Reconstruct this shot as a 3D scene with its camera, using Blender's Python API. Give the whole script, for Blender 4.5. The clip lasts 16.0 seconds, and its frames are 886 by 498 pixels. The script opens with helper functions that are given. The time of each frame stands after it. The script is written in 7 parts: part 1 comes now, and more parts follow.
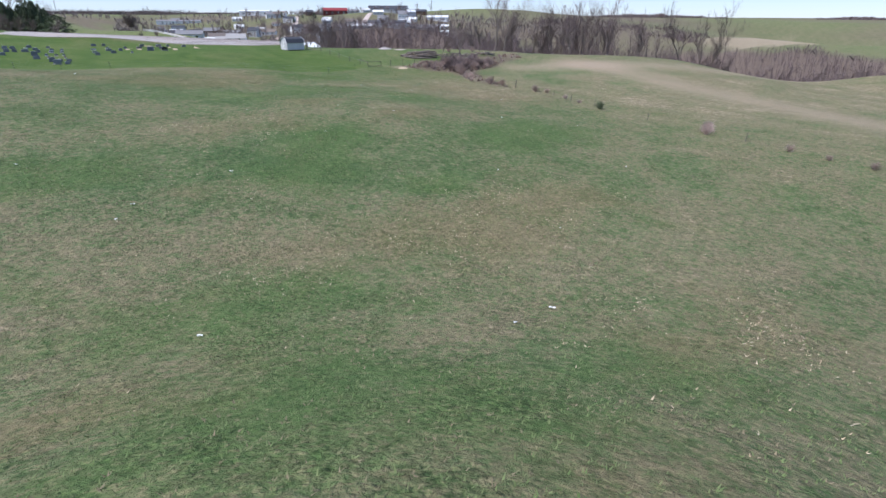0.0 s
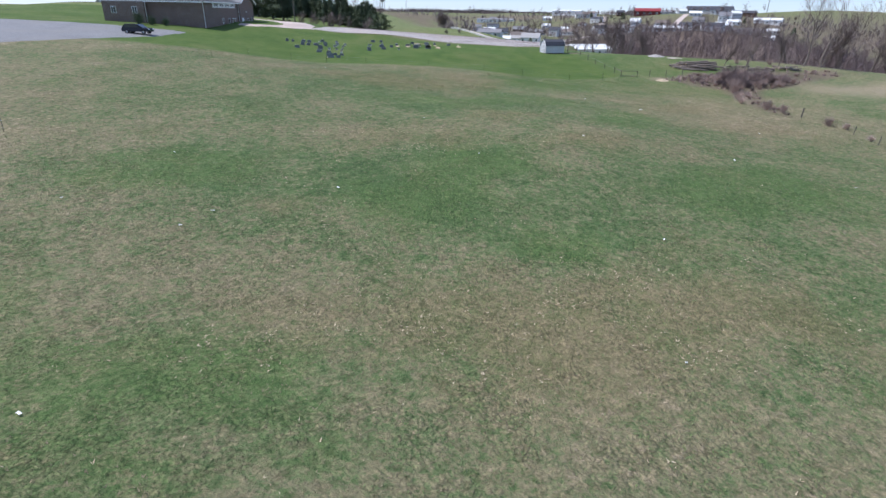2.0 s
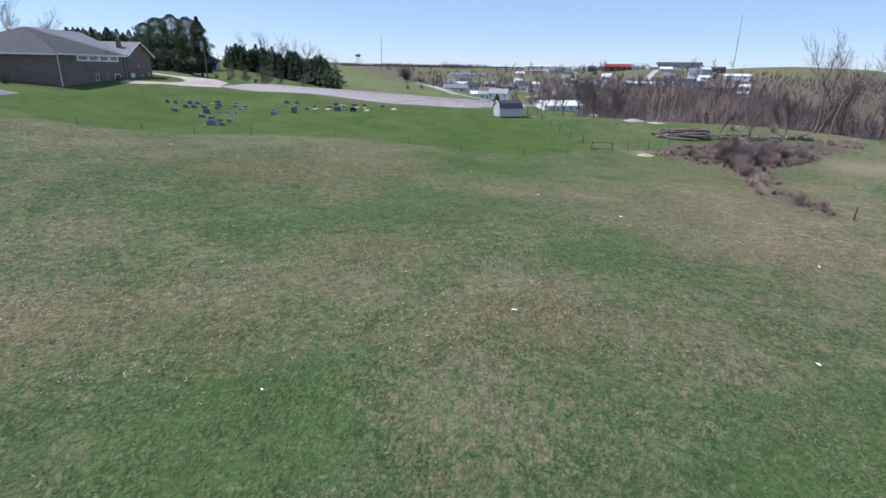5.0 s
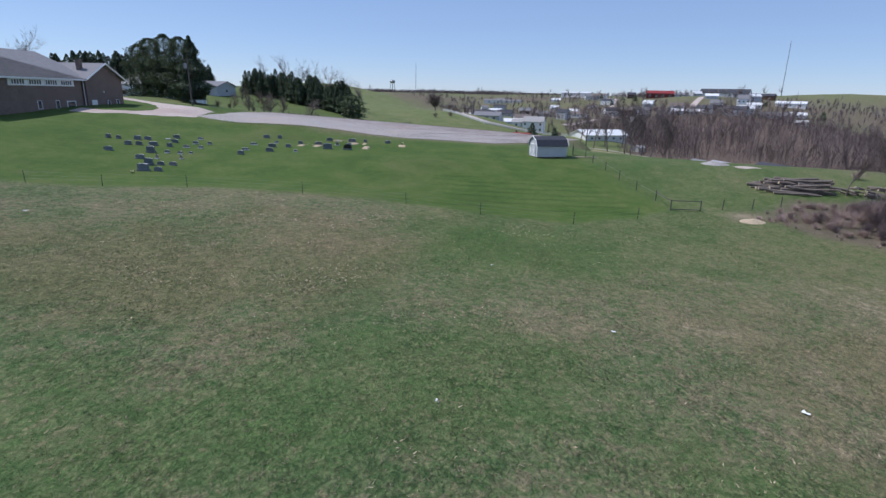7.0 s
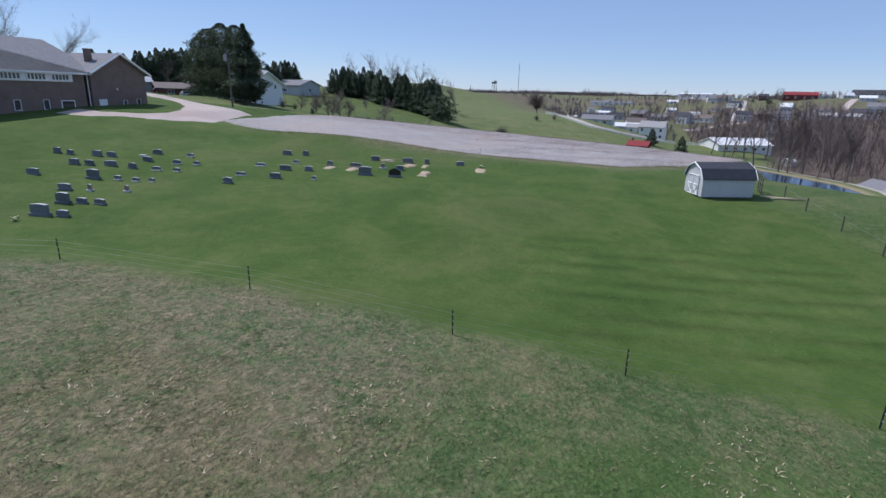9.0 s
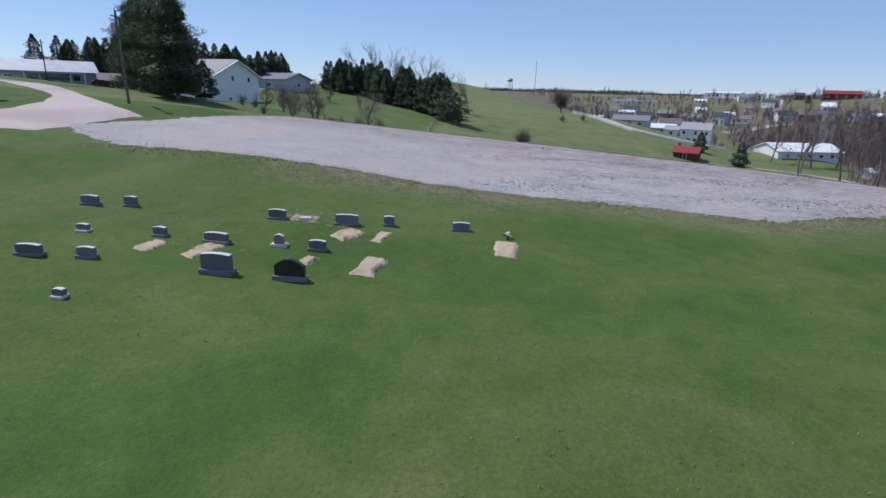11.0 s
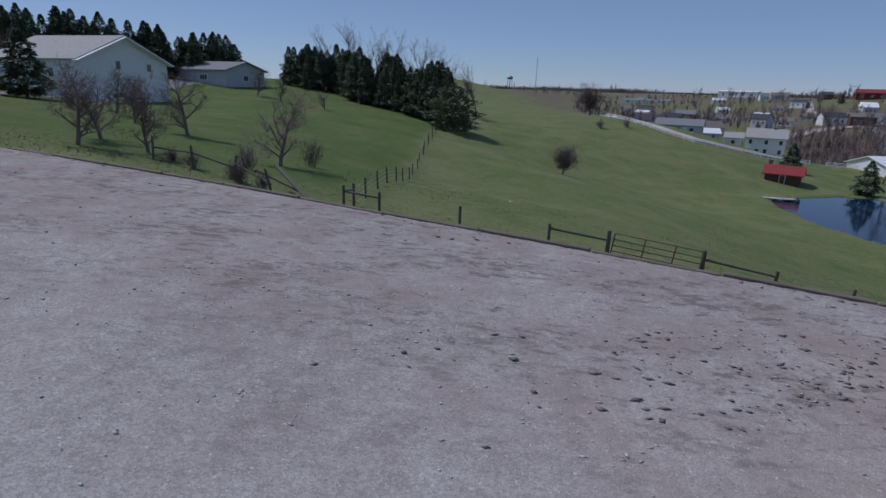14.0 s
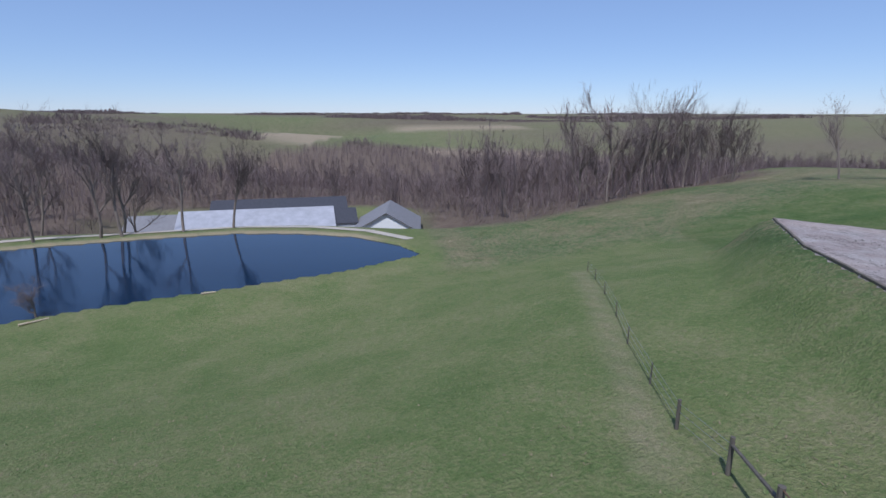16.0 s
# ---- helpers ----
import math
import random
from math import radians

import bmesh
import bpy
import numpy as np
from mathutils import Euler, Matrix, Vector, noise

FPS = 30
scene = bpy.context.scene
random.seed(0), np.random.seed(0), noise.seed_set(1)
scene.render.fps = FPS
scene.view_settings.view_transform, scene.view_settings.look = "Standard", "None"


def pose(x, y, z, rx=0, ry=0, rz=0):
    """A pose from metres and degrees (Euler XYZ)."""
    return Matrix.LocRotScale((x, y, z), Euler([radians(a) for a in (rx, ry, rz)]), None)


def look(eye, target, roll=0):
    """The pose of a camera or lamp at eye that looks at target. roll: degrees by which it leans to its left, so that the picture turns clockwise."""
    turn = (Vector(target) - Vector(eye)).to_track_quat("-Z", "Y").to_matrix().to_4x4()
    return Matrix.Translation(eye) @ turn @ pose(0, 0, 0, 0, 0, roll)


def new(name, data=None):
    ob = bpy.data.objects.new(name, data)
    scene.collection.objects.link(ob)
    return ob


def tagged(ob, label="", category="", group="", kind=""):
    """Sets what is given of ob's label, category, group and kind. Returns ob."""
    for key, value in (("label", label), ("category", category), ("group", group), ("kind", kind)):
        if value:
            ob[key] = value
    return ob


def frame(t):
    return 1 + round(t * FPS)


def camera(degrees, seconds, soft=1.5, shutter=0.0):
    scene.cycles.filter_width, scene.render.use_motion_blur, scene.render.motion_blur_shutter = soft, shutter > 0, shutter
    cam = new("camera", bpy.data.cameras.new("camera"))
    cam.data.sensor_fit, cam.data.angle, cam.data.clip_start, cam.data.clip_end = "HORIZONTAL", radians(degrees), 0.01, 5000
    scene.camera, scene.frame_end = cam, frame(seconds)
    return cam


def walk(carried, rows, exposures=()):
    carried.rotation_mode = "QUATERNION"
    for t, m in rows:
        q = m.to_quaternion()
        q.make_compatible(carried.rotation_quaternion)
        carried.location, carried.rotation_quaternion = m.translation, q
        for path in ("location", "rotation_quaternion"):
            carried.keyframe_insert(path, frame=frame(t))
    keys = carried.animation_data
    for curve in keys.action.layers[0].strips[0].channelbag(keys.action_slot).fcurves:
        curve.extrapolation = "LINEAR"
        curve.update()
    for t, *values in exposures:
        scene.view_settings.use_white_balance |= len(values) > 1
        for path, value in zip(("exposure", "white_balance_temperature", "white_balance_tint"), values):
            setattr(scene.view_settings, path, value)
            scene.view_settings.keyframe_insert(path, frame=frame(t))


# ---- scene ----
# ---- camera: seconds, place, heading (clockwise from +y), pitch, roll in degrees ----
PATH = [
    (0.0, -41.33, -14.74, 7.66, 41.51, -23.26, 0.17),
    (0.5, -36.82, -15.96, 7.99, 26.05, -23.32, 0.50),
    (1.0, -32.86, -15.50, 8.26, 15.58, -23.42, 0.69),
    (1.5, -29.38, -13.85, 8.31, 12.11, -23.52, 0.87),
    (2.0, -26.26, -11.19, 8.21, 11.49, -23.56, 0.99),
    (2.5, -23.48, -7.76, 8.22, 11.93, -23.59, 1.06),
    (3.0, -21.01, -3.82, 8.31, 12.57, -23.58, 1.13),
    (3.5, -18.57, 0.56, 8.36, 12.84, -23.15, 1.20),
    (4.0, -16.27, 5.31, 8.35, 13.00, -19.81, 1.30),
    (4.2, -15.27, 7.30, 8.39, 13.12, -19.78, 1.33),
    (6.3, -6.18, 30.07, 8.90, 14.01, -15.97, 1.12),
    (6.5, -5.47, 32.55, 8.90, 14.04, -15.97, 1.18),
    (7.0, -3.88, 39.21, 8.78, 9.92, -16.01, 1.31),
    (7.5, -2.19, 45.96, 8.78, 3.72, -16.16, 1.39),
    (8.0, -0.92, 53.11, 8.73, 0.79, -16.22, 1.51),
    (8.5, 0.12, 60.57, 8.59, -0.01, -16.15, 1.44),
    (9.0, 0.89, 68.27, 8.51, -0.48, -16.15, 1.47),
    (9.2, 1.08, 71.43, 8.42, -0.52, -16.11, 1.50),
    (11.3, 2.03, 104.69, 7.53, -2.14, -16.35, 1.65),
    (11.5, 1.96, 107.86, 7.41, -2.21, -16.29, 1.65),
    (12.0, 1.71, 115.76, 7.18, -2.26, -16.30, 1.77),
    (12.5, 1.10, 123.88, 7.26, -2.31, -16.41, 1.79),
    (13.0, 0.71, 131.86, 7.18, -2.43, -16.53, 1.85),
    (13.5, 0.11, 140.22, 7.05, -2.54, -16.54, 1.90),
    (14.0, -0.69, 148.46, 7.12, -1.52, -16.51, 1.85),
    (14.5, -1.54, 156.39, 7.26, 4.77, -16.40, 1.95),
    (14.8, -1.93, 161.24, 7.32, 12.25, -16.21, 2.01),
    (15.0, -2.08, 164.43, 7.39, 20.89, -16.03, 2.06),
    (15.3, -2.04, 169.66, 7.51, 37.87, -15.51, 1.91),
    (15.5, -1.78, 172.81, 7.71, 51.32, -15.04, 1.51),
    (15.6, -1.54, 174.50, 7.93, 59.00, -14.66, 1.33),
    (15.8, -0.71, 177.60, 8.63, 77.36, -14.26, 0.56),
    (15.9, -0.23, 179.14, 8.98, 87.61, -14.22, 0.37),
    (16.0, 0.25, 180.53, 9.36, 98.36, -14.10, 0.08),
]
cam = camera(78.82, 16.0, soft=1.5)


def gaze(x, y, z, heading, pitch, roll):
    h, p = radians(heading), radians(pitch)
    ahead = Vector((math.sin(h) * math.cos(p), math.cos(h) * math.cos(p), math.sin(p)))
    return look((x, y, z), Vector((x, y, z)) + 10 * ahead, roll)


walk(cam, [(t, gaze(*row)) for t, *row in PATH], [(0.0, 0.36, 6000, 14), (4.0, 0.36, 6000, 14), (6.5, -0.05, 5950, 14), (9.0, -0.1, 5900, 14), (12.0, -0.15, 5850, 14), (12.5, -0.3, 5830, 14), (13.0, -0.62, 5800, 14), (13.5, -0.7, 5800, 14), (14.2, -0.85, 5800, 14), (15.0, -0.5, 5750, 14), (16.0, -0.16, 5700, 14)])

# ---- world, sun, exposure ----
world = bpy.data.worlds.new("world")
scene.world = world
world.use_nodes = True
SUN_DIR = Vector((-0.80, 0.36, 1.28)).normalized()
wn = world.node_tree.nodes
sky = wn.new("ShaderNodeTexSky")
sky.sky_type = "NISHITA"
sky.sun_disc = False
sky.sun_elevation = math.asin(SUN_DIR.z)
sky.sun_rotation = math.atan2(SUN_DIR.x, SUN_DIR.y)
sky.altitude = 300
sky.air_density = 0.8
sky.dust_density = 0.05
sky.ozone_density = 3.0
wn["Background"].inputs["Strength"].default_value = 0.11
haze = wn.new("ShaderNodeMix")
haze.data_type = "RGBA"
haze.inputs[0].default_value = 0.42
haze.inputs[7].default_value = (3.7, 5.0, 7.6, 1)
world.node_tree.links.new(sky.outputs[0], haze.inputs[6])
world.node_tree.links.new(haze.outputs[2], wn["Background"].inputs[0])
sun = new("sun", bpy.data.lights.new("sun", "SUN"))
sun.data.energy = 3.9
sun.data.angle = radians(0.53)
sun.data.color = (1.0, 0.955, 0.89)
sun.matrix_world = look(SUN_DIR * 100, (0, 0, 0))

# ---- materials ----


def material(name, rough=0.8, metal=0.0, spec=0.3):
    m = bpy.data.materials.new(name)
    m.use_nodes = True
    b = m.node_tree.nodes["Principled BSDF"]
    b.inputs["Roughness"].default_value = rough
    b.inputs["Metallic"].default_value = metal
    b.inputs["Specular IOR Level"].default_value = spec
    return m, m.node_tree.nodes, m.node_tree.links, b


def noise_tex(nodes, links, scale, detail=4.0, rough=0.6, vec=None, dist=0.0):
    n = nodes.new("ShaderNodeTexNoise")
    n.inputs["Scale"].default_value = scale
    n.inputs["Detail"].default_value = detail
    n.inputs["Roughness"].default_value = rough
    n.inputs["Distortion"].default_value = dist
    if vec is not None:
        links.new(vec, n.inputs["Vector"])
    return n.outputs["Fac"]


def ramp(nodes, links, fac, stops):
    r = nodes.new("ShaderNodeValToRGB")
    e = r.color_ramp.elements
    while len(e) < len(stops):
        e.new(0.5)
    for el, (p, c) in zip(e, stops):
        el.position = p
        el.color = (*c, 1) if len(c) == 3 else (c[0], c[0], c[0], 1)
    links.new(fac, r.inputs[0])
    return r.outputs[0]


def mix(nodes, links, fac, a, b, mode="MIX"):
    m = nodes.new("ShaderNodeMix")
    m.data_type = "RGBA"
    m.blend_type = mode
    for sock, v in ((m.inputs[0], fac), (m.inputs[6], a), (m.inputs[7], b)):
        if isinstance(v, bpy.types.NodeSocket):
            links.new(v, sock)
        elif isinstance(v, (int, float)):
            sock.default_value = v
        else:
            sock.default_value = (*v, 1)
    return m.outputs[2]


def calc(nodes, links, op, a, b=0.0, clamp=False):
    m = nodes.new("ShaderNodeMath")
    m.operation = op
    m.use_clamp = clamp
    for sock, v in ((m.inputs[0], a), (m.inputs[1], b)):
        if isinstance(v, bpy.types.NodeSocket):
            links.new(v, sock)
        else:
            sock.default_value = v
    return m.outputs[0]


def bump(nodes, links, b, height, strength, distance):
    n = nodes.new("ShaderNodeBump")
    n.inputs["Strength"].default_value = strength
    n.inputs["Distance"].default_value = distance
    links.new(height, n.inputs["Height"])
    links.new(n.outputs[0], b.inputs["Normal"])


def place_vec(nodes):
    return nodes.new("ShaderNodeNewGeometry").outputs["Position"]


def plain(name, colour, rough=0.7, metal=0.0, spec=0.3, vary=0.18, scale=3.0, fine=40.0, relief=0.0, per_object=0.0):
    """A painted, wooden or metal surface with blotches, fine grain and some relief."""
    m, n, l, b = material(name, rough, metal, spec)
    co = n.new("ShaderNodeTexCoord").outputs["Object"]
    big = noise_tex(n, l, scale, 5, 0.65, co)
    small = noise_tex(n, l, fine, 3, 0.6, co)
    f = calc(n, l, "MULTIPLY", calc(n, l, "ADD", calc(n, l, "MULTIPLY", big, 0.7), calc(n, l, "MULTIPLY", small, 0.3)), 1.0)
    lo = [c * (1 - vary) for c in colour]
    hi = [min(1, c * (1 + vary)) for c in colour]
    c = ramp(n, l, f, [(0.3, lo), (0.7, hi)])
    if per_object:
        rnd = n.new("ShaderNodeObjectInfo").outputs["Random"]
        k = calc(n, l, "ADD", calc(n, l, "MULTIPLY", rnd, per_object), 1 - per_object / 2)
        hsv = n.new("ShaderNodeHueSaturation")
        l.new(k, hsv.inputs["Value"])
        l.new(c, hsv.inputs["Color"])
        c = hsv.outputs[0]
    l.new(c, b.inputs["Base Color"])
    l.new(calc(n, l, "ADD", calc(n, l, "MULTIPLY", small, 0.2), rough - 0.1, True), b.inputs["Roughness"])
    if relief:
        bump(n, l, b, small, 0.6, relief)
    return m


def streaked(name, colour, along=(1, 1, 0.06), scale=9.0, vary=0.25, rough=0.75, relief=0.004):
    """Boards, siding or bark with a grain that runs one way."""
    m, n, l, b = material(name, rough)
    mp = n.new("ShaderNodeMapping")
    mp.inputs["Scale"].default_value = along
    l.new(n.new("ShaderNodeTexCoord").outputs["Object"], mp.inputs["Vector"])
    g = noise_tex(n, l, scale, 5, 0.6, mp.outputs[0])
    big = noise_tex(n, l, 0.8, 3, 0.5, place_vec(n))
    f = calc(n, l, "ADD", calc(n, l, "MULTIPLY", g, 0.65), calc(n, l, "MULTIPLY", big, 0.35))
    l.new(ramp(n, l, f, [(0.3, [c * (1 - vary) for c in colour]), (0.7, [min(1, c * (1 + vary)) for c in colour])]), b.inputs["Base Color"])
    bump(n, l, b, g, 0.6, relief)
    return m


def ground_material():
    m, n, l, b = material("grassland", 0.92, 0, 0.15)
    pos = place_vec(n)

    def mask(key):
        a = n.new("ShaderNodeAttribute")
        a.attribute_name = key
        return a.outputs["Fac"]
    huge = noise_tex(n, l, 0.045, 4, 0.6, pos)
    patch = noise_tex(n, l, 0.16, 5, 0.62, pos, 0.4)
    tuft = noise_tex(n, l, 1.1, 5, 0.65, pos, 0.3)
    fine = noise_tex(n, l, 7.0, 4, 0.7, pos)
    clump = noise_tex(n, l, 3.2, 4, 0.7, pos, 0.6)
    blade = noise_tex(n, l, 26.0, 3, 0.7, pos)
    # winter pasture: green clumps, olive turf, straw
    mixv = calc(n, l, "ADD", calc(n, l, "MULTIPLY", patch, 0.62), calc(n, l, "MULTIPLY", tuft, 0.38))
    mixv = calc(n, l, "ADD", mixv, calc(n, l, "MULTIPLY", calc(n, l, "SUBTRACT", huge, 0.5), 0.35))
    mixv = calc(n, l, "ADD", mixv, calc(n, l, "MULTIPLY", calc(n, l, "SUBTRACT", fine, 0.5), 0.46))
    mixv = calc(n, l, "ADD", mixv, calc(n, l, "MULTIPLY", calc(n, l, "SUBTRACT", clump, 0.5), 0.62))
    mixv = calc(n, l, "ADD", mixv, calc(n, l, "MULTIPLY", calc(n, l, "SUBTRACT", noise_tex(n, l, 1.7, 4, 0.6, pos, 0.8), 0.5), 0.75))
    mixv = calc(n, l, "ADD", mixv, calc(n, l, "MULTIPLY", calc(n, l, "SUBTRACT", mask("dry"), 0.5), 0.35))
    pasture = ramp(n, l, mixv, [(0.26, (0.080, 0.132, 0.047)), (0.40, (0.136, 0.172, 0.075)), (0.54, (0.200, 0.190, 0.104)), (0.68, (0.240, 0.206, 0.124)), (0.84, (0.41, 0.33, 0.230))])
    # fresh green flushes and rusty dead-leaf patches
    flush = ramp(n, l, calc(n, l, "ADD", calc(n, l, "MULTIPLY", noise_tex(n, l, 0.11, 4, 0.6, pos, 0.6), 0.75), calc(n, l, "ADD", calc(n, l, "MULTIPLY", clump, 0.25), calc(n, l, "SUBTRACT", calc(n, l, "MULTIPLY", mask("flush"), 0.5), 0.25))), [(0.52, (0.0,)), (0.64, (0.52,))])
    pasture = mix(n, l, flush, pasture, ramp(n, l, fine, [(0.3, (0.066, 0.122, 0.032)), (0.7, (0.125, 0.185, 0.060))]))
    spot = n.new("ShaderNodeVectorMath")
    spot.inputs[1].default_value = (37, 91, 5)
    l.new(pos, spot.inputs[0])
    rust = ramp(n, l, calc(n, l, "ADD", calc(n, l, "MULTIPLY", noise_tex(n, l, 0.17, 4, 0.6, spot.outputs[0], 0.6), 0.62), calc(n, l, "ADD", calc(n, l, "MULTIPLY", fine, 0.38), calc(n, l, "SUBTRACT", calc(n, l, "MULTIPLY", mask("rust"), 0.5), 0.25))), [(0.50, (0.0,)), (0.70, (0.5,))])
    pasture = mix(n, l, rust, pasture, ramp(n, l, blade, [(0.3, (0.145, 0.118, 0.055)), (0.7, (0.27, 0.210, 0.115))]))
    # single clumps: their own tone, straw-coloured ones in the dry patches, shade painted between
    warp = n.new("ShaderNodeTexNoise")
    warp.inputs["Scale"].default_value = 5.0
    warp.inputs["Detail"].default_value = 3.0
    l.new(pos, warp.inputs["Vector"])
    bent = n.new("ShaderNodeVectorMath")
    bent.operation = "MULTIPLY_ADD"
    l.new(warp.outputs["Color"], bent.inputs[0])
    bent.inputs[1].default_value = (0.16, 0.16, 0.16)
    l.new(pos, bent.inputs[2])
    cell = n.new("ShaderNodeTexVoronoi")
    cell.inputs["Scale"].default_value = 6.5
    l.new(bent.outputs[0], cell.inputs["Vector"])
    pick = n.new("ShaderNodeSeparateColor")
    l.new(cell.outputs["Color"], pick.inputs[0])
    rank = ramp(n, l, noise_tex(n, l, 0.35, 3, 0.6, pos), [(0.38, (0.15,)), (0.62, (0.75,))])
    pasture = mix(n, l, rank, pasture, ramp(n, l, pick.outputs[0], [(0.0, (0.72, 0.74, 0.72)), (0.6, (1.0, 1.0, 1.0)), (1.0, (1.32, 1.30, 1.26))]), "MULTIPLY")
    sere = calc(n, l, "ADD", calc(n, l, "MULTIPLY", pick.outputs[1], 0.55), calc(n, l, "MULTIPLY", mixv, 0.55))
    pasture = mix(n, l, ramp(n, l, sere, [(0.70, (0.0,)), (0.80, (0.45,))]), pasture, ramp(n, l, blade, [(0.3, (0.195, 0.168, 0.088)), (0.7, (0.38, 0.315, 0.185))]))
    pasture = mix(n, l, 1.0, pasture, ramp(n, l, noise_tex(n, l, 2.3, 3, 0.55, pos, 1.2), [(0.36, (0.74, 0.76, 0.72)), (0.50, (1.0, 1.0, 1.0)), (0.64, (1.20, 1.18, 1.16))]), "MULTIPLY")
    # occlusion between clumps, multiplied into the colour towards each cell's edge
    gap_shade = ramp(n, l, cell.outputs["Distance"], [(0.42, (1.0,)), (0.85, (0.55,))])
    pasture = mix(n, l, calc(n, l, "MULTIPLY", rank, 0.9), pasture, gap_shade, "MULTIPLY")
    # mown turf
    lv = calc(n, l, "ADD", calc(n, l, "MULTIPLY", patch, 0.45), calc(n, l, "MULTIPLY", tuft, 0.25))
    lv = calc(n, l, "ADD", lv, calc(n, l, "MULTIPLY", fine, 0.30))
    lawn = ramp(n, l, lv, [(0.30, (0.036, 0.072, 0.013)), (0.50, (0.070, 0.115, 0.024)), (0.70, (0.142, 0.160, 0.054))])
    worn = ramp(n, l, calc(n, l, "ADD", calc(n, l, "MULTIPLY", noise_tex(n, l, 0.075, 4, 0.62, pos, 0.8), 0.8), calc(n, l, "MULTIPLY", clump, 0.2)), [(0.52, (0.0,)), (0.68, (0.5,))])
    lawn = mix(n, l, worn, lawn, ramp(n, l, fine, [(0.3, (0.095, 0.112, 0.036)), (0.7, (0.190, 0.178, 0.078))]))
    lawn = mix(n, l, 1.0, lawn, ramp(n, l, mask("mown"), [(0.0, (0.78,)), (0.5, (1.0,)), (1.0, (1.12,))]), "MULTIPLY")
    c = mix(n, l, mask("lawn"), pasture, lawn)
    # hillside turf past the gravel: thin, yellowish spring green
    hv = calc(n, l, "ADD", calc(n, l, "MULTIPLY", patch, 0.5), calc(n, l, "MULTIPLY", fine, 0.5))
    hv = calc(n, l, "ADD", hv, calc(n, l, "MULTIPLY", calc(n, l, "SUBTRACT", clump, 0.5), 0.5))
    hill = ramp(n, l, hv, [(0.34, (0.104, 0.150, 0.044)), (0.52, (0.163, 0.192, 0.070)), (0.70, (0.246, 0.232, 0.122))])
    c = mix(n, l, mask("hill"), c, hill)
    # leaf litter under the woods, bare soil
    litter = ramp(n, l, calc(n, l, "ADD", calc(n, l, "MULTIPLY", patch, 0.5), calc(n, l, "MULTIPLY", tuft, 0.5)), [(0.3, (0.10, 0.072, 0.055)), (0.7, (0.22, 0.17, 0.13))])
    c = mix(n, l, mask("wood"), c, litter)
    straw = ramp(n, l, fine, [(0.3, (0.26, 0.20, 0.13)), (0.7, (0.46, 0.37, 0.27))])
    c = mix(n, l, mask("straw"), c, straw)
    grain = ramp(n, l, blade, [(0.25, (0.62,)), (0.75, (1.35,))])
    c = mix(n, l, 0.75, c, grain, "MULTIPLY")
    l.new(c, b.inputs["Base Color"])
    h = calc(n, l, "ADD", calc(n, l, "MULTIPLY", fine, 0.8), calc(n, l, "MULTIPLY", blade, 0.4))
    h = calc(n, l, "ADD", h, calc(n, l, "MULTIPLY", clump, 1.3))
    h = calc(n, l, "ADD", h, calc(n, l, "MULTIPLY", calc(n, l, "MULTIPLY", calc(n, l, "SUBTRACT", 1.0, cell.outputs["Distance"]), rank), 1.0))
    short = calc(n, l, "SUBTRACT", 1.0, calc(n, l, "MULTIPLY", calc(n, l, "MAXIMUM", mask("lawn"), calc(n, l, "MULTIPLY", mask("hill"), 0.6)), 0.85))
    bump(n, l, b, calc(n, l, "MULTIPLY", h, short), 0.9, 0.13)
    return m


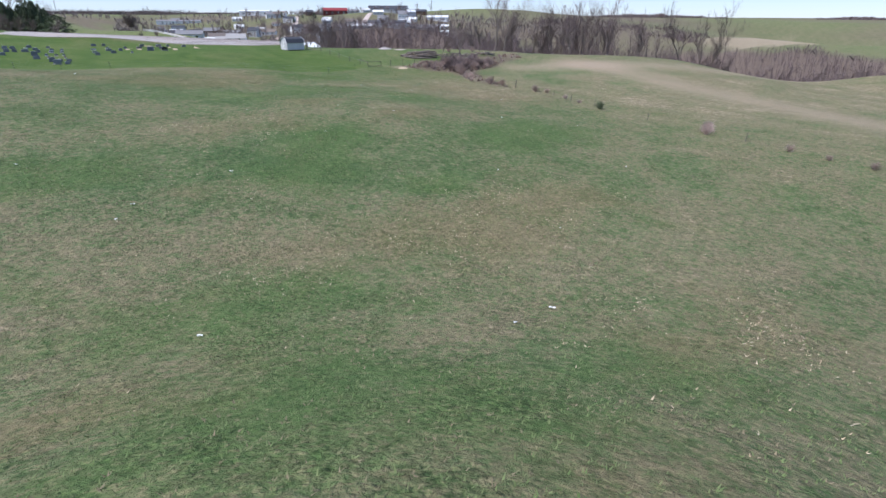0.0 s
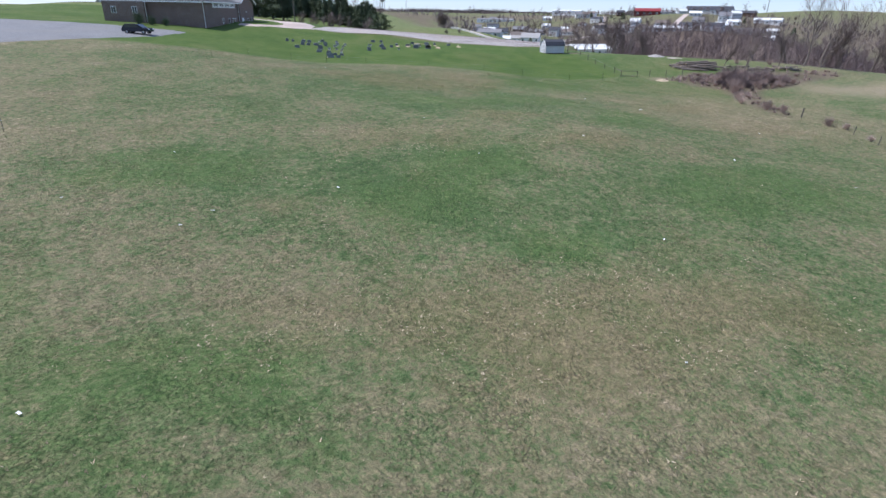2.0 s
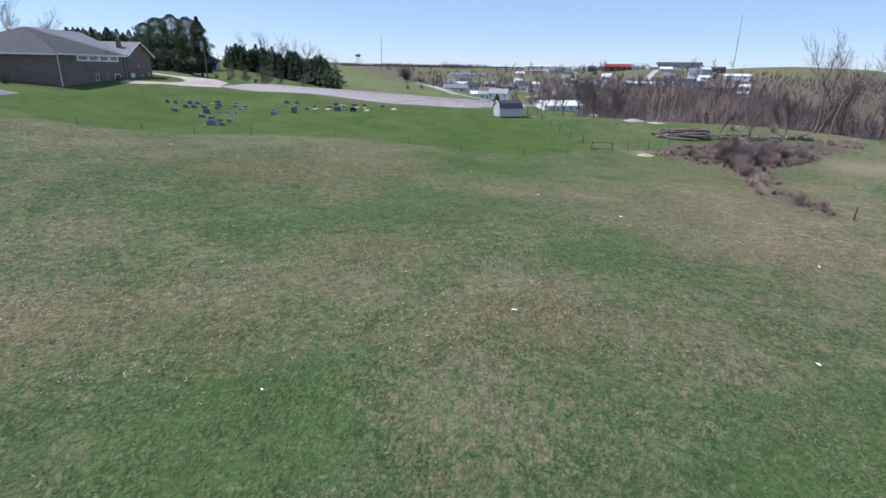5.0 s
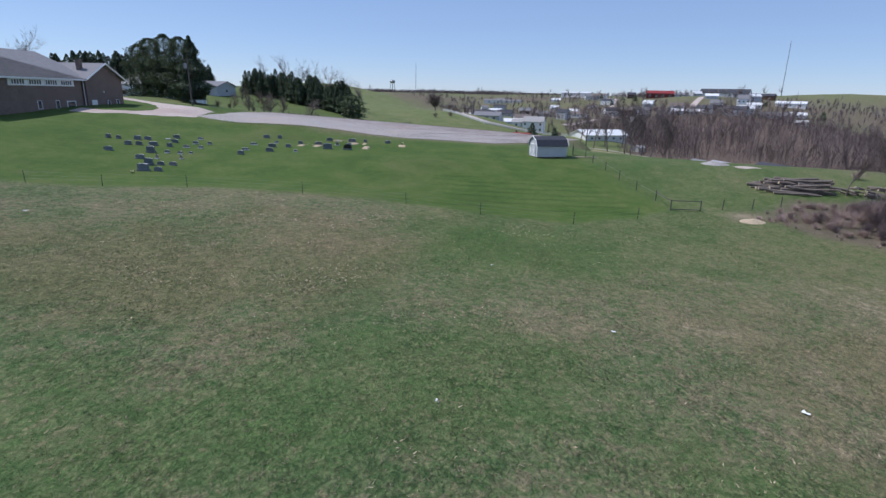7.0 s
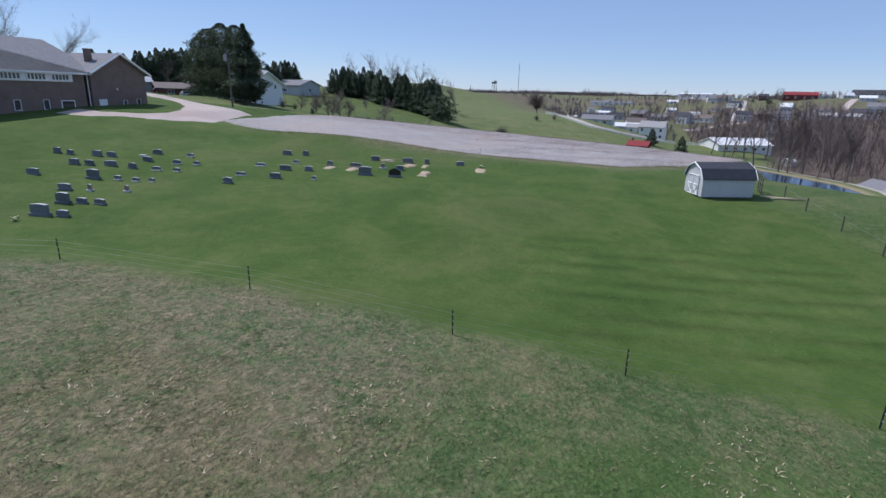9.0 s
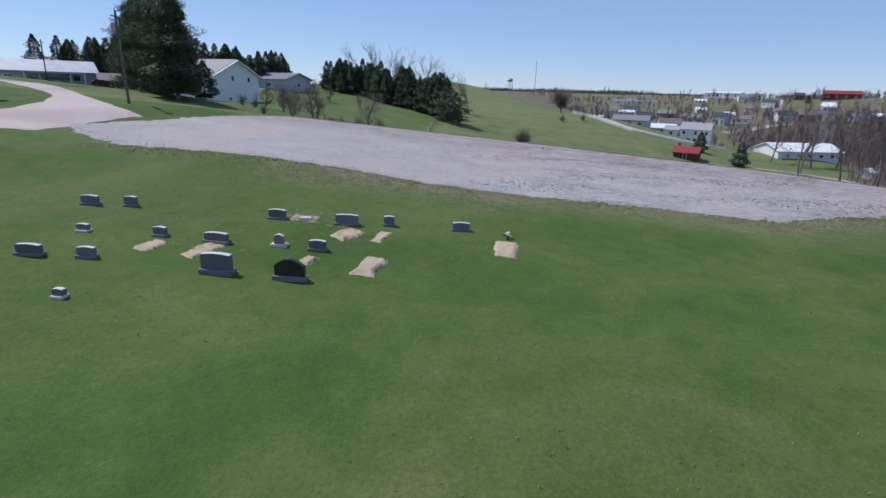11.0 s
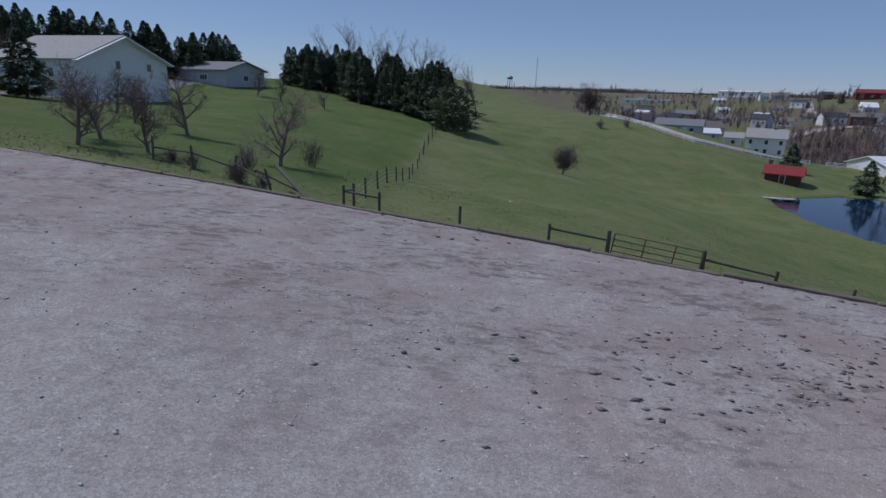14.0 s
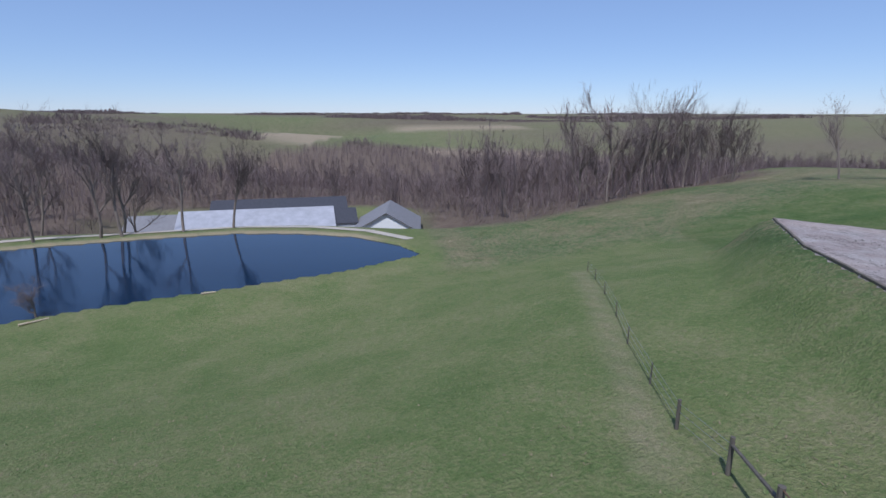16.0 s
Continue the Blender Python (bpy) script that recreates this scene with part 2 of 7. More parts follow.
def gravel_material(name, lo, mid, hi, warm=(0.40, 0.31, 0.27), churned=False, grain=34.0):
    m, n, l, b = material(name, 0.95, 0, 0.15)
    pos = place_vec(n)
    v = n.new("ShaderNodeTexVoronoi")
    v.inputs["Scale"].default_value = grain
    l.new(pos, v.inputs["Vector"])
    patch = noise_tex(n, l, 0.25, 5, 0.65, pos, 0.5)
    fine = noise_tex(n, l, 3.0, 6, 0.75, pos)
    f = calc(n, l, "ADD", calc(n, l, "MULTIPLY", fine, 0.6), calc(n, l, "MULTIPLY", patch, 0.4))
    c = ramp(n, l, f, [(0.30, lo), (0.5, mid), (0.72, hi)])
    stone = n.new("ShaderNodeSeparateColor")
    l.new(v.outputs["Color"], stone.inputs[0])
    c = mix(n, l, 0.55, c, ramp(n, l, stone.outputs[0], [(0.0, (0.55,)), (1.0, (1.40,))]), "MULTIPLY")
    red = ramp(n, l, noise_tex(n, l, 0.09, 3, 0.5, pos), [(0.52, (0.0,)), (0.68, (0.55,))])
    c = mix(n, l, red, c, warm)
    if churned:
        def mask(key):
            a = n.new("ShaderNodeAttribute")
            a.attribute_name = key
            return a.outputs["Fac"]
        blush = calc(n, l, "MULTIPLY", mask("reddish"), ramp(n, l, noise_tex(n, l, 0.5, 4, 0.65, pos, 0.5), [(0.38, (0.1,)), (0.62, (0.75,))]))
        c = mix(n, l, blush, c, (0.275, 0.215, 0.20))
        lay = n.new("ShaderNodeMapping")
        lay.inputs["Rotation"].default_value = (0, 0, radians(22))
        lay.inputs["Scale"].default_value = (0.55, 1.25, 1)
        l.new(pos, lay.inputs["Vector"])
        smear = calc(n, l, "ADD", calc(n, l, "MULTIPLY", noise_tex(n, l, 3.2, 5, 0.75, lay.outputs[0], 0.4), 0.7), calc(n, l, "MULTIPLY", noise_tex(n, l, 0.45, 3, 0.6, lay.outputs[0]), 0.3))
        dirt = calc(n, l, "MULTIPLY", ramp(n, l, smear, [(0.515, (0.0,)), (0.60, (0.75,))]), mask("churned"))
        c = mix(n, l, dirt, c, (0.135, 0.115, 0.105))
        fleck = ramp(n, l, noise_tex(n, l, 13.0, 2, 0.6, pos), [(0.66, (0.0,)), (0.72, (0.7,))])
        c = mix(n, l, fleck, c, (0.60, 0.585, 0.57))
    l.new(c, b.inputs["Base Color"])
    bump(n, l, b, calc(n, l, "ADD", calc(n, l, "MULTIPLY", v.outputs["Distance"], 0.5), calc(n, l, "MULTIPLY", fine, 1.2)), 0.6, 0.03)
    return m


def brick_material():
    m, n, l, b = material("dark_brick", 0.85)
    co = n.new("ShaderNodeTexCoord").outputs["Object"]
    mp = n.new("ShaderNodeMapping")
    l.new(co, mp.inputs["Vector"])
    sep = n.new("ShaderNodeSeparateXYZ")
    l.new(mp.outputs[0], sep.inputs[0])
    cmb = n.new("ShaderNodeCombineXYZ")
    l.new(calc(n, l, "ADD", sep.outputs[0], sep.outputs[1]), cmb.inputs[0])
    l.new(sep.outputs[2], cmb.inputs[1])
    br = n.new("ShaderNodeTexBrick")
    br.inputs["Scale"].default_value = 1.0
    br.inputs["Brick Width"].default_value = 0.21
    br.inputs["Row Height"].default_value = 0.075
    br.inputs["Mortar Size"].default_value = 0.008
    br.inputs["Color1"].default_value = (0.15, 0.098, 0.080, 1)
    br.inputs["Color2"].default_value = (0.23, 0.155, 0.125, 1)
    br.inputs["Mortar"].default_value = (0.24, 0.22, 0.20, 1)
    l.new(cmb.outputs[0], br.inputs["Vector"])
    c = mix(n, l, 0.5, br.outputs[0], ramp(n, l, noise_tex(n, l, 0.7, 4, 0.6, co), [(0.3, (0.7,)), (0.7, (1.2,))]), "MULTIPLY")
    l.new(c, b.inputs["Base Color"])
    bump(n, l, b, br.outputs["Fac"], 0.4, -0.006)
    return m


def water_material():
    m, n, l, b = material("pond_water", 0.04, 0, 0.5)
    pos = place_vec(n)
    l.new(ramp(n, l, noise_tex(n, l, 0.05, 3, 0.5, pos), [(0.3, (0.006, 0.020, 0.048)), (0.7, (0.010, 0.030, 0.065))]), b.inputs["Base Color"])
    b.inputs["IOR"].default_value = 1.33
    h = calc(n, l, "ADD", noise_tex(n, l, 1.6, 3, 0.6, pos), calc(n, l, "MULTIPLY", noise_tex(n, l, 7.0, 2, 0.5, pos), 0.4))
    bump(n, l, b, h, 0.10, 0.05)
    return m


def leaf_material(name, lo, hi, scale=1.6):
    m, n, l, b = material(name, 0.75, 0, 0.2)
    pos = place_vec(n)
    f = calc(n, l, "ADD", calc(n, l, "MULTIPLY", noise_tex(n, l, scale, 4, 0.6, pos), 0.6), calc(n, l, "MULTIPLY", n.new("ShaderNodeNewGeometry").outputs["Random Per Island"], 0.4))
    c = ramp(n, l, f, [(0.25, lo), (0.75, hi)])
    rnd = n.new("ShaderNodeObjectInfo").outputs["Random"]
    hsv = n.new("ShaderNodeHueSaturation")
    l.new(calc(n, l, "ADD", calc(n, l, "MULTIPLY", rnd, 0.3), 0.85), hsv.inputs["Value"])
    l.new(c, hsv.inputs["Color"])
    l.new(hsv.outputs[0], b.inputs["Base Color"])
    return m


GROUND = ground_material()
GRAVEL = gravel_material("grey_gravel", (0.25, 0.225, 0.212), (0.375, 0.343, 0.325), (0.49, 0.452, 0.43), (0.43, 0.345, 0.30), churned=True)
CONCRETE = gravel_material("pale_concrete", (0.42, 0.345, 0.31), (0.52, 0.435, 0.39), (0.58, 0.495, 0.45))
ASPHALT = gravel_material("worn_asphalt", (0.16, 0.16, 0.165), (0.22, 0.22, 0.225), (0.28, 0.28, 0.285), (0.24, 0.23, 0.22))
GRAVE_SOIL = gravel_material("grave_soil", (0.34, 0.265, 0.170), (0.49, 0.39, 0.265), (0.60, 0.50, 0.36), grain=60.0)
WATER = water_material()
BRICK = brick_material()
NEEDLES = leaf_material("conifer_needles", (0.062, 0.088, 0.054), (0.165, 0.200, 0.115))
SPRUCE_NEEDLES = leaf_material("spruce_needles", (0.075, 0.104, 0.064), (0.195, 0.225, 0.135))
TWIGS = leaf_material("bare_twigs", (0.105, 0.078, 0.076), (0.205, 0.158, 0.150), 0.05)
PALETWIGS = leaf_material("pale_twigs", (0.165, 0.138, 0.132), (0.285, 0.238, 0.225), 0.05)
BRUSH = leaf_material("dry_brush", (0.25, 0.18, 0.155), (0.47, 0.36, 0.31), 0.8)
BARK = streaked("grey_bark", (0.19, 0.155, 0.130), (1, 1, 0.15), 6, 0.4)
WEATHERED = streaked("weathered_wood", (0.12, 0.105, 0.088), (1, 1, 0.1), 12, 0.4)
TIMBER = streaked("old_timber", (0.16, 0.135, 0.105), (0.15, 1, 1), 10, 0.4)
WHITE = plain("white_siding", (0.78, 0.78, 0.77), 0.6, vary=0.06)
TRIM = plain("white_trim", (0.80, 0.80, 0.79), 0.5, vary=0.05)
GREYSIDING = plain("grey_siding", (0.50, 0.51, 0.53), 0.6, vary=0.08)
SHED_WALL = streaked("white_shed_boards", (0.54, 0.53, 0.54), (1, 1, 0.08), 10, 0.10)
SHINGLE = plain("grey_shingles", (0.22, 0.215, 0.225), 0.85, vary=0.22, scale=2.0, fine=14, relief=0.01)
PALESHINGLE = plain("pale_grey_shingles", (0.36, 0.345, 0.335), 0.85, vary=0.18, scale=2.0, fine=14, relief=0.01)
DARKSHINGLE = plain("dark_shingles", (0.060, 0.062, 0.075), 0.85, vary=0.25, scale=2.0, fine=14, relief=0.01)
BROWNSHINGLE = plain("brown_shingles", (0.20, 0.165, 0.145), 0.85, vary=0.22, fine=14, relief=0.01)
METALROOF = plain("pale_metal_roof", (0.78, 0.78, 0.78), 0.45, 0.0, 0.5, vary=0.07)
REDMETAL = plain("red_metal_roof", (0.27, 0.035, 0.032), 0.5, 0.0, 0.4, vary=0.12)
REDWOOD = streaked("red_barn_boards", (0.15, 0.032, 0.028), (1, 1, 0.1), 9, 0.25)
PALEPLANK = streaked("bleached_planks", (0.46, 0.43, 0.38), (1, 0.1, 1), 8, 0.3)
BROWNWOOD = streaked("brown_log_wall", (0.11, 0.062, 0.040), (1, 0.1, 1), 8, 0.3)
GLASS = plain("window_glass", (0.03, 0.04, 0.05), 0.08, 0.0, 0.8, vary=0.2)
GRANITE = plain("grey_granite", (0.130, 0.140, 0.160), 0.45, 0, 0.5, vary=0.2, scale=4, fine=120, per_object=0.45)
PALEGRANITE = plain("pale_granite", (0.55, 0.54, 0.53), 0.7, vary=0.12, fine=120)
BLACKGRANITE = plain("black_granite", (0.018, 0.018, 0.020), 0.15, 0, 0.6, vary=0.25, fine=140)
PINKGRANITE = plain("pink_granite", (0.27, 0.19, 0.17), 0.5, 0, 0.5, vary=0.2, fine=120)
STEEL = plain("galvanised_steel", (0.33, 0.33, 0.34), 0.45, 0.7, 0.5, vary=0.2)
RUSTY = plain("rusty_pipe", (0.17, 0.10, 0.07), 0.75, 0.2, vary=0.35, scale=8)
IRON = plain("green_black_post", (0.030, 0.032, 0.028), 0.7, vary=0.3)
CARPAINT = plain("dark_blue_paint", (0.012, 0.016, 0.035), 0.2, 0.2, 0.6, vary=0.1)
RUBBER = plain("black_rubber", (0.015, 0.015, 0.015), 0.85, vary=0.2)
LITTER_WHITE = plain("white_litter", (0.82, 0.82, 0.80), 0.6, vary=0.06)
FLOWER = leaf_material("silk_flowers", (0.75, 0.72, 0.60), (0.85, 0.80, 0.45), 9)

# ---- lie of the land ----
COUNTRY = [  # broad hills and valleys: x, y, spread, height
    (500, 0, 280, -45.28), (100, 600, 110, -23.31), (1500, -500, 500, -17.72), (400, 600, 70, 9.86),
    (1000, 300, 110, -45.76), (200, 850, 70, -9.92), (200, -500, 170, -17.43), (100, 300, 70, -12.96),
    (500, 2500, 1000, 6.97), (400, 150, 70, -6.55), (300, -1200, 500, -9.41), (700, 700, 110, 22.90),
    (0, 600, 70, 21.86), (1500, -2500, 1000, -9.48), (300, 400, 70, 8.49), (400, 300, 70, -27.67),
    (300, 500, 70, -6.44), (-400, -200, 170, -7.68), (2500, 500, 500, -5.77), (300, 150, 70, -8.79),
    (-1000, 600, 500, 4.12), (100, 700, 70, -8.33), (1000, 0, 170, -7.65), (1500, 400, 170, -4.97),
    (700, -500, 170, -15.26),
]
SLOPES = [  # slopes of the near fields
    (-30, -30, 45, -7.70), (105, 75, 30, 7.03), (165, 165, 45, -6.69), (-75, 150, 45, 3.88),
    (45, 195, 20, -5.32), (60, 315, 30, 8.23), (180, 375, 45, -11.72), (30, 135, 20, 2.39),
    (135, 15, 13, 6.77), (30, 240, 20, -4.91), (-60, 330, 45, 3.61), (75, 165, 20, -3.61),
    (-45, -15, 13, 10.51), (120, 300, 13, 4.38), (-15, 150, 13, 1.83), (-90, -60, 20, -4.73),
    (195, 90, 20, -3.34), (-30, 105, 13, -1.67), (75, 105, 13, 2.58), (0, -60, 20, -10.91),
    (0, 210, 13, -3.04), (195, 225, 30, -3.22), (-90, 270, 13, 3.16), (135, 75, 13, 2.79),
    (90, 240, 13, 1.39),
]
KNOLLS = [  # small rises and dips
    (-75, 45, 20, -1.69), (-60, 240, 13, -1.31), (-90, 195, 20, 3.50), (60, 255, 13, -1.11),
    (-15, -15, 13, 3.31), (0, -60, 30, -4.63), (135, 375, 20, -3.92), (195, 15, 30, -1.42),
    (15, 375, 45, 1.08), (165, 180, 13, 2.22), (120, 165, 13, -1.23), (45, -30, 20, 1.49),
    (105, 15, 20, 1.08), (0, 45, 13, 1.36), (90, 195, 13, 1.47), (60, 150, 13, -0.85),
    (-75, 150, 13, -0.95), (15, 225, 13, 1.61), (45, 105, 13, 0.67), (30, 45, 30, -0.51),
    (-60, -15, 20, 1.13), (30, 180, 13, -0.48), (-30, 165, 13, 0.50), (120, 195, 13, -1.04),
    (105, -60, 20, -0.69),
]
KNOLLS += [(52, 111, 13, 1.5), (-6, 177, 6, -0.5), (5, 173.5, 6, -0.05), (660, 650, 110, -11)]
LOT = [(-31, 144), (-23, 137.6), (-13.5, 136.2), (-3, 135.3), (7, 134.9), (21, 132.6), (32, 137), (42, 145), (30, 152.6), (20, 157.2),
       (10, 161.5), (0, 165.5), (-10, 169.2), (-22, 173.2), (-27, 165), (-28.5, 151)]
POND = [(65, 254), (75, 257.5), (80.5, 256), (86, 243), (91, 230), (94.5, 215), (96.5, 203), (95, 192), (91, 182.5), (84.5, 175.5), (77.5, 172.2),
        (70, 183), (65, 195), (60.5, 207), (56, 217), (54.5, 228), (54.8, 242), (57.5, 250)]
DRIVE = [(-29.8, 139.6), (-30.6, 147), (-29.8, 153.4), (-32.4, 153.8), (-41, 163.2), (-48.9, 171.5), (-56.3, 178), (-64, 184), (-68, 180), (-60, 175), (-52.7, 170), (-47, 164.3), (-40.4, 154.3),
         (-38.0, 147.5), (-37.6, 143.6), (-39.6, 140.6), (-44, 139.2), (-47.5, 140), (-47.5, 135.4), (-43.7, 135.4), (-38.2, 137.3), (-32.1, 138.4)]
CARPARK = [(-53.9, 111.9), (-57.3, 101.9), (-65.3, 93.3), (-77.2, 81.8), (-109.1, 65.5), (-121.3, 105.5), (-94.4, 117.7), (-71.4, 115.3), (-57.4, 113.4)]
BARNYARD = [(114, 241), (113, 190), (110, 164), (152, 160), (156, 241)]
POND_LEVEL = -11.0
RISES = [(-47, 186, 7, 0.9), (-78, 199, 13, -2.1), (-27, 132, 8, -0.5), (-14, 117, 8, -0.3), (28, 116, 5, -0.1), (12, 86, 6, -0.3), (10, 34, 8, -0.3)]


def edge_distance(poly, x, y):
    """Distance to a closed outline, negative inside."""
    d = np.full(np.shape(x), 1e9)
    inside = np.zeros(np.shape(x), bool)
    for (x0, y0), (x1, y1) in zip(poly, poly[1:] + poly[:1]):
        ex, ey = x1 - x0, y1 - y0
        t = np.clip(((x - x0) * ex + (y - y0) * ey) / (ex * ex + ey * ey), 0, 1)
        d = np.minimum(d, np.hypot(x - x0 - t * ex, y - y0 - t * ey))
        cross = ((y0 > y) != (y1 > y)) & (x < ex * (y - y0) / (ey if ey else 1e-9) + x0)
        inside ^= cross
    return np.where(inside, -d, d)


def step(a, b, v):
    t = np.clip((v - a) / (b - a), 0, 1)
    return t * t * (3 - 2 * t)


def wave(x, y, k, seed):
    """Soft random waves between -1 and 1."""
    r = np.random.RandomState(seed)
    v = 0
    for i in range(6):
        a, f, p = r.uniform(0, 6.28), k * r.uniform(0.6, 1.7), r.uniform(0, 6.28)
        v = v + np.sin((x * math.cos(a) + y * math.sin(a)) * f + p)
    return v / 6


def pad(x, y):
    """The levelled gravel: an even north rim, tipping a little towards the graves in its east half."""
    t = np.clip((166.1 - 0.43 * x - y) / 28, 0, 1)
    return 2.7 - 0.05 * x - 1.1 * t * step(-14, 6, x)


FIELD_TURN, FIELD_X, FIELD_Y, FIELD_Z = radians(0.39), 1.4, -3.7, -0.73


def field_frame(x, y):
    """The common plan in the plan of the south fields."""
    c, q = math.cos(FIELD_TURN), math.sin(FIELD_TURN)
    return c * (x - FIELD_X) + q * (y - FIELD_Y), c * (y - FIELD_Y) - q * (x - FIELD_X)


def terrain(x, y):
    """Height of the land: the south fields and the north slopes, blended across the cemetery."""
    x, y = np.asarray(x, float), np.asarray(y, float)
    w = step(96, 114, y - 30 * (1 - step(-46, -24, x)))
    z = (1 - w) * (relief(*field_frame(x, y)) + FIELD_Z) + w * relief(x, y)
    for a, b, r, h in RISES:
        z = z + h * np.exp(-((x - a) ** 2 + (y - b) ** 2) / (2 * r * r))
    return z


def relief(x, y):
    z = np.full(np.shape(x), 8.0)
    for group in (COUNTRY, SLOPES, KNOLLS):
        for a, b, s, h in group:
            z = z + h * np.exp(-((x - a) ** 2 + (y - b) ** 2) / (2 * s * s))
    d = edge_distance(LOT, x, y)
    soft = 5.0
    z = z + (pad(x, y) - z) * (1 - step(-0.05, 1, d / soft))
    q = edge_distance(BARNYARD, x, y)
    z = z + (-18.6 - z) * (1 - step(-1, 9, q))
    p = edge_distance(POND, x, y)
    z = np.where(p < 0, POND_LEVEL - 0.05 - np.minimum(1.6, -p * 0.45), POND_LEVEL + 0.28 + (z - POND_LEVEL - 0.28) * step(0.6, 11, p))
    return z


def ground_z(x, y):
    return float(terrain(np.array([x]), np.array([y]))[0])


# ---- mesh helpers ----


def mesh_of(name, verts, faces, mat, smooth=False):
    me = bpy.data.meshes.new(name)
    me.from_pydata([tuple(v) for v in verts] if not isinstance(verts, np.ndarray) else verts.tolist(), [], faces if not isinstance(faces, np.ndarray) else faces.tolist())
    for m in mat if isinstance(mat, (list, tuple)) else [mat]:
        me.materials.append(m)
    if smooth:
        me.shade_smooth()
    return me


def part(name, shape, mat, parent, label=""):
    """Links a bmesh or a mesh as one mesh object under a thing or under a part."""
    if isinstance(shape, bmesh.types.BMesh):
        me = bpy.data.meshes.new(name)
        shape.to_mesh(me)
        shape.free()
        me.materials.append(mat)
    else:
        me = shape
    ob = new(name, me)
    ob.parent = parent
    return tagged(ob, label)


def thing(name, m, label, category, group="", kind=""):
    ob = new(name)
    ob.matrix_basis = m
    ob.empty_display_size = 0.3
    return tagged(ob, label, category, group, kind)


def box(bm, x, y, z, sx, sy, sz, bevel=0.0, rz=0.0, rx=0.0, ry=0.0):
    """A box with its centre at x, y, z, added to bm."""
    r = bmesh.ops.create_cube(bm, size=1.0)
    vs = r["verts"]
    m = pose(x, y, z, rx, ry, rz) @ Matrix.Diagonal((sx, sy, sz, 1))
    bmesh.ops.transform(bm, matrix=m, verts=vs)
    if bevel:
        bmesh.ops.bevel(bm, geom=list({e for v in vs for e in v.link_edges}), offset=bevel, segments=1, affect="EDGES")
    return bm


def rod(bm, a, b, r0, r1=None, sides=8):
    """A round bar from a to b."""
    a, b = Vector(a), Vector(b)
    r1 = r0 if r1 is None else r1
    turn = (b - a).to_track_quat("Z", "Y").to_matrix().to_4x4()
    bmesh.ops.create_cone(bm, cap_ends=True, segments=sides, radius1=r0, radius2=r1, depth=(b - a).length, matrix=Matrix.Translation((a + b) / 2) @ turn)
    return bm


def extruded(profile, y0, y1):
    """A prism: a profile in x and z, drawn along y."""
    bm = bmesh.new()
    front = [bm.verts.new((x, y0, z)) for x, z in profile]
    back = [bm.verts.new((x, y1, z)) for x, z in profile]
    bm.faces.new(front)
    bm.faces.new(back[::-1])
    k = len(profile)
    for i in range(k):
        bm.faces.new((front[i], back[i], back[(i + 1) % k], front[(i + 1) % k]))
    bmesh.ops.recalc_face_normals(bm, faces=bm.faces)
    return bm


def B(*boxes):
    bm = bmesh.new()
    for b in boxes:
        box(bm, *b)
    return bm


# ---- ground: one sheet to the horizon ----


def axis_lines(lo, hi, pitch, end):
    inner = list(np.arange(lo, hi + 0.01, pitch))
    out, d, x = [], pitch, hi
    while x < end:
        d *= 1.12
        x += d
        out.append(x)
    back, d, x = [], pitch, lo
    while x > -end:
        d *= 1.12
        x -= d
        back.append(x)
    return np.array(back[::-1] + inner + out)


FENCE = [(-61.3, 92.9), (-33.1, 93.7), (-19.8, 95.5), (-8.5, 92.4), (1.2, 89.1), (8.0, 87.3), (16.3, 85.0), (23.8, 87.0), (29.1, 89.9)]
WOODS = [(102, 164), (99, 150), (104, 139), (110, 121), (113, 105), (116, 87), (159, 63), (167, 19), (178, -63), (403, -221), (642, -59), (640, 200), (420, 330), (300, 400), (235, 430), (150, 425), (135, 345), (142, 302), (131, 281), (113, 258), (103, 245), (112, 241), (158, 241), (166, 215), (160, 166)]


THICKET = [(34.5, 86.2), (38, 85.2), (40, 80.5), (42.5, 77.5), (40.4, 72.8), (38.8, 66.4), (37.2, 60.5), (36.4, 56), (38, 55), (40, 60), (42.5, 66), (45.5, 71.5), (50, 76), (58, 79), (68, 82), (76, 84.5), (76, 89), (66, 90), (56, 91), (46, 92), (39, 89)]


def fence_line(x):
    return np.interp(x, [p[0] for p in FENCE], [p[1] for p in FENCE])


GREEN_PATCHES = [(-39, 32, 6), (-20, 26, 5), (4, 25, 4), (11, 27, 5), (-33, 7, 5), (-38, -3, 4), (-24, -8, 4), (-35, -8, 3), (-14, 18, 3), (-15, 33, 4), (-12, 56, 5), (1, 58, 5), (6, 47, 5), (6, 80, 4), (10, 75, 5)]
RUSTY_PATCHES = [(-10, 69, 6), (-10, 82, 5), (-20, 12, 4), (-8, 12, 4), (-14, 71, 6), (-25, 76, 5), (-17, 7, 4), (-4, 10, 4), (-30, 12, 3), (-17, -8, 4), (-35, -12, 3), (-41, 0, 3), (-3, 38, 4), (-22, 40, 5), (24, 46, 7), (-3, 76, 3), (22, 60, 6), (-7, 47, 3), (-29, 25, 2)]


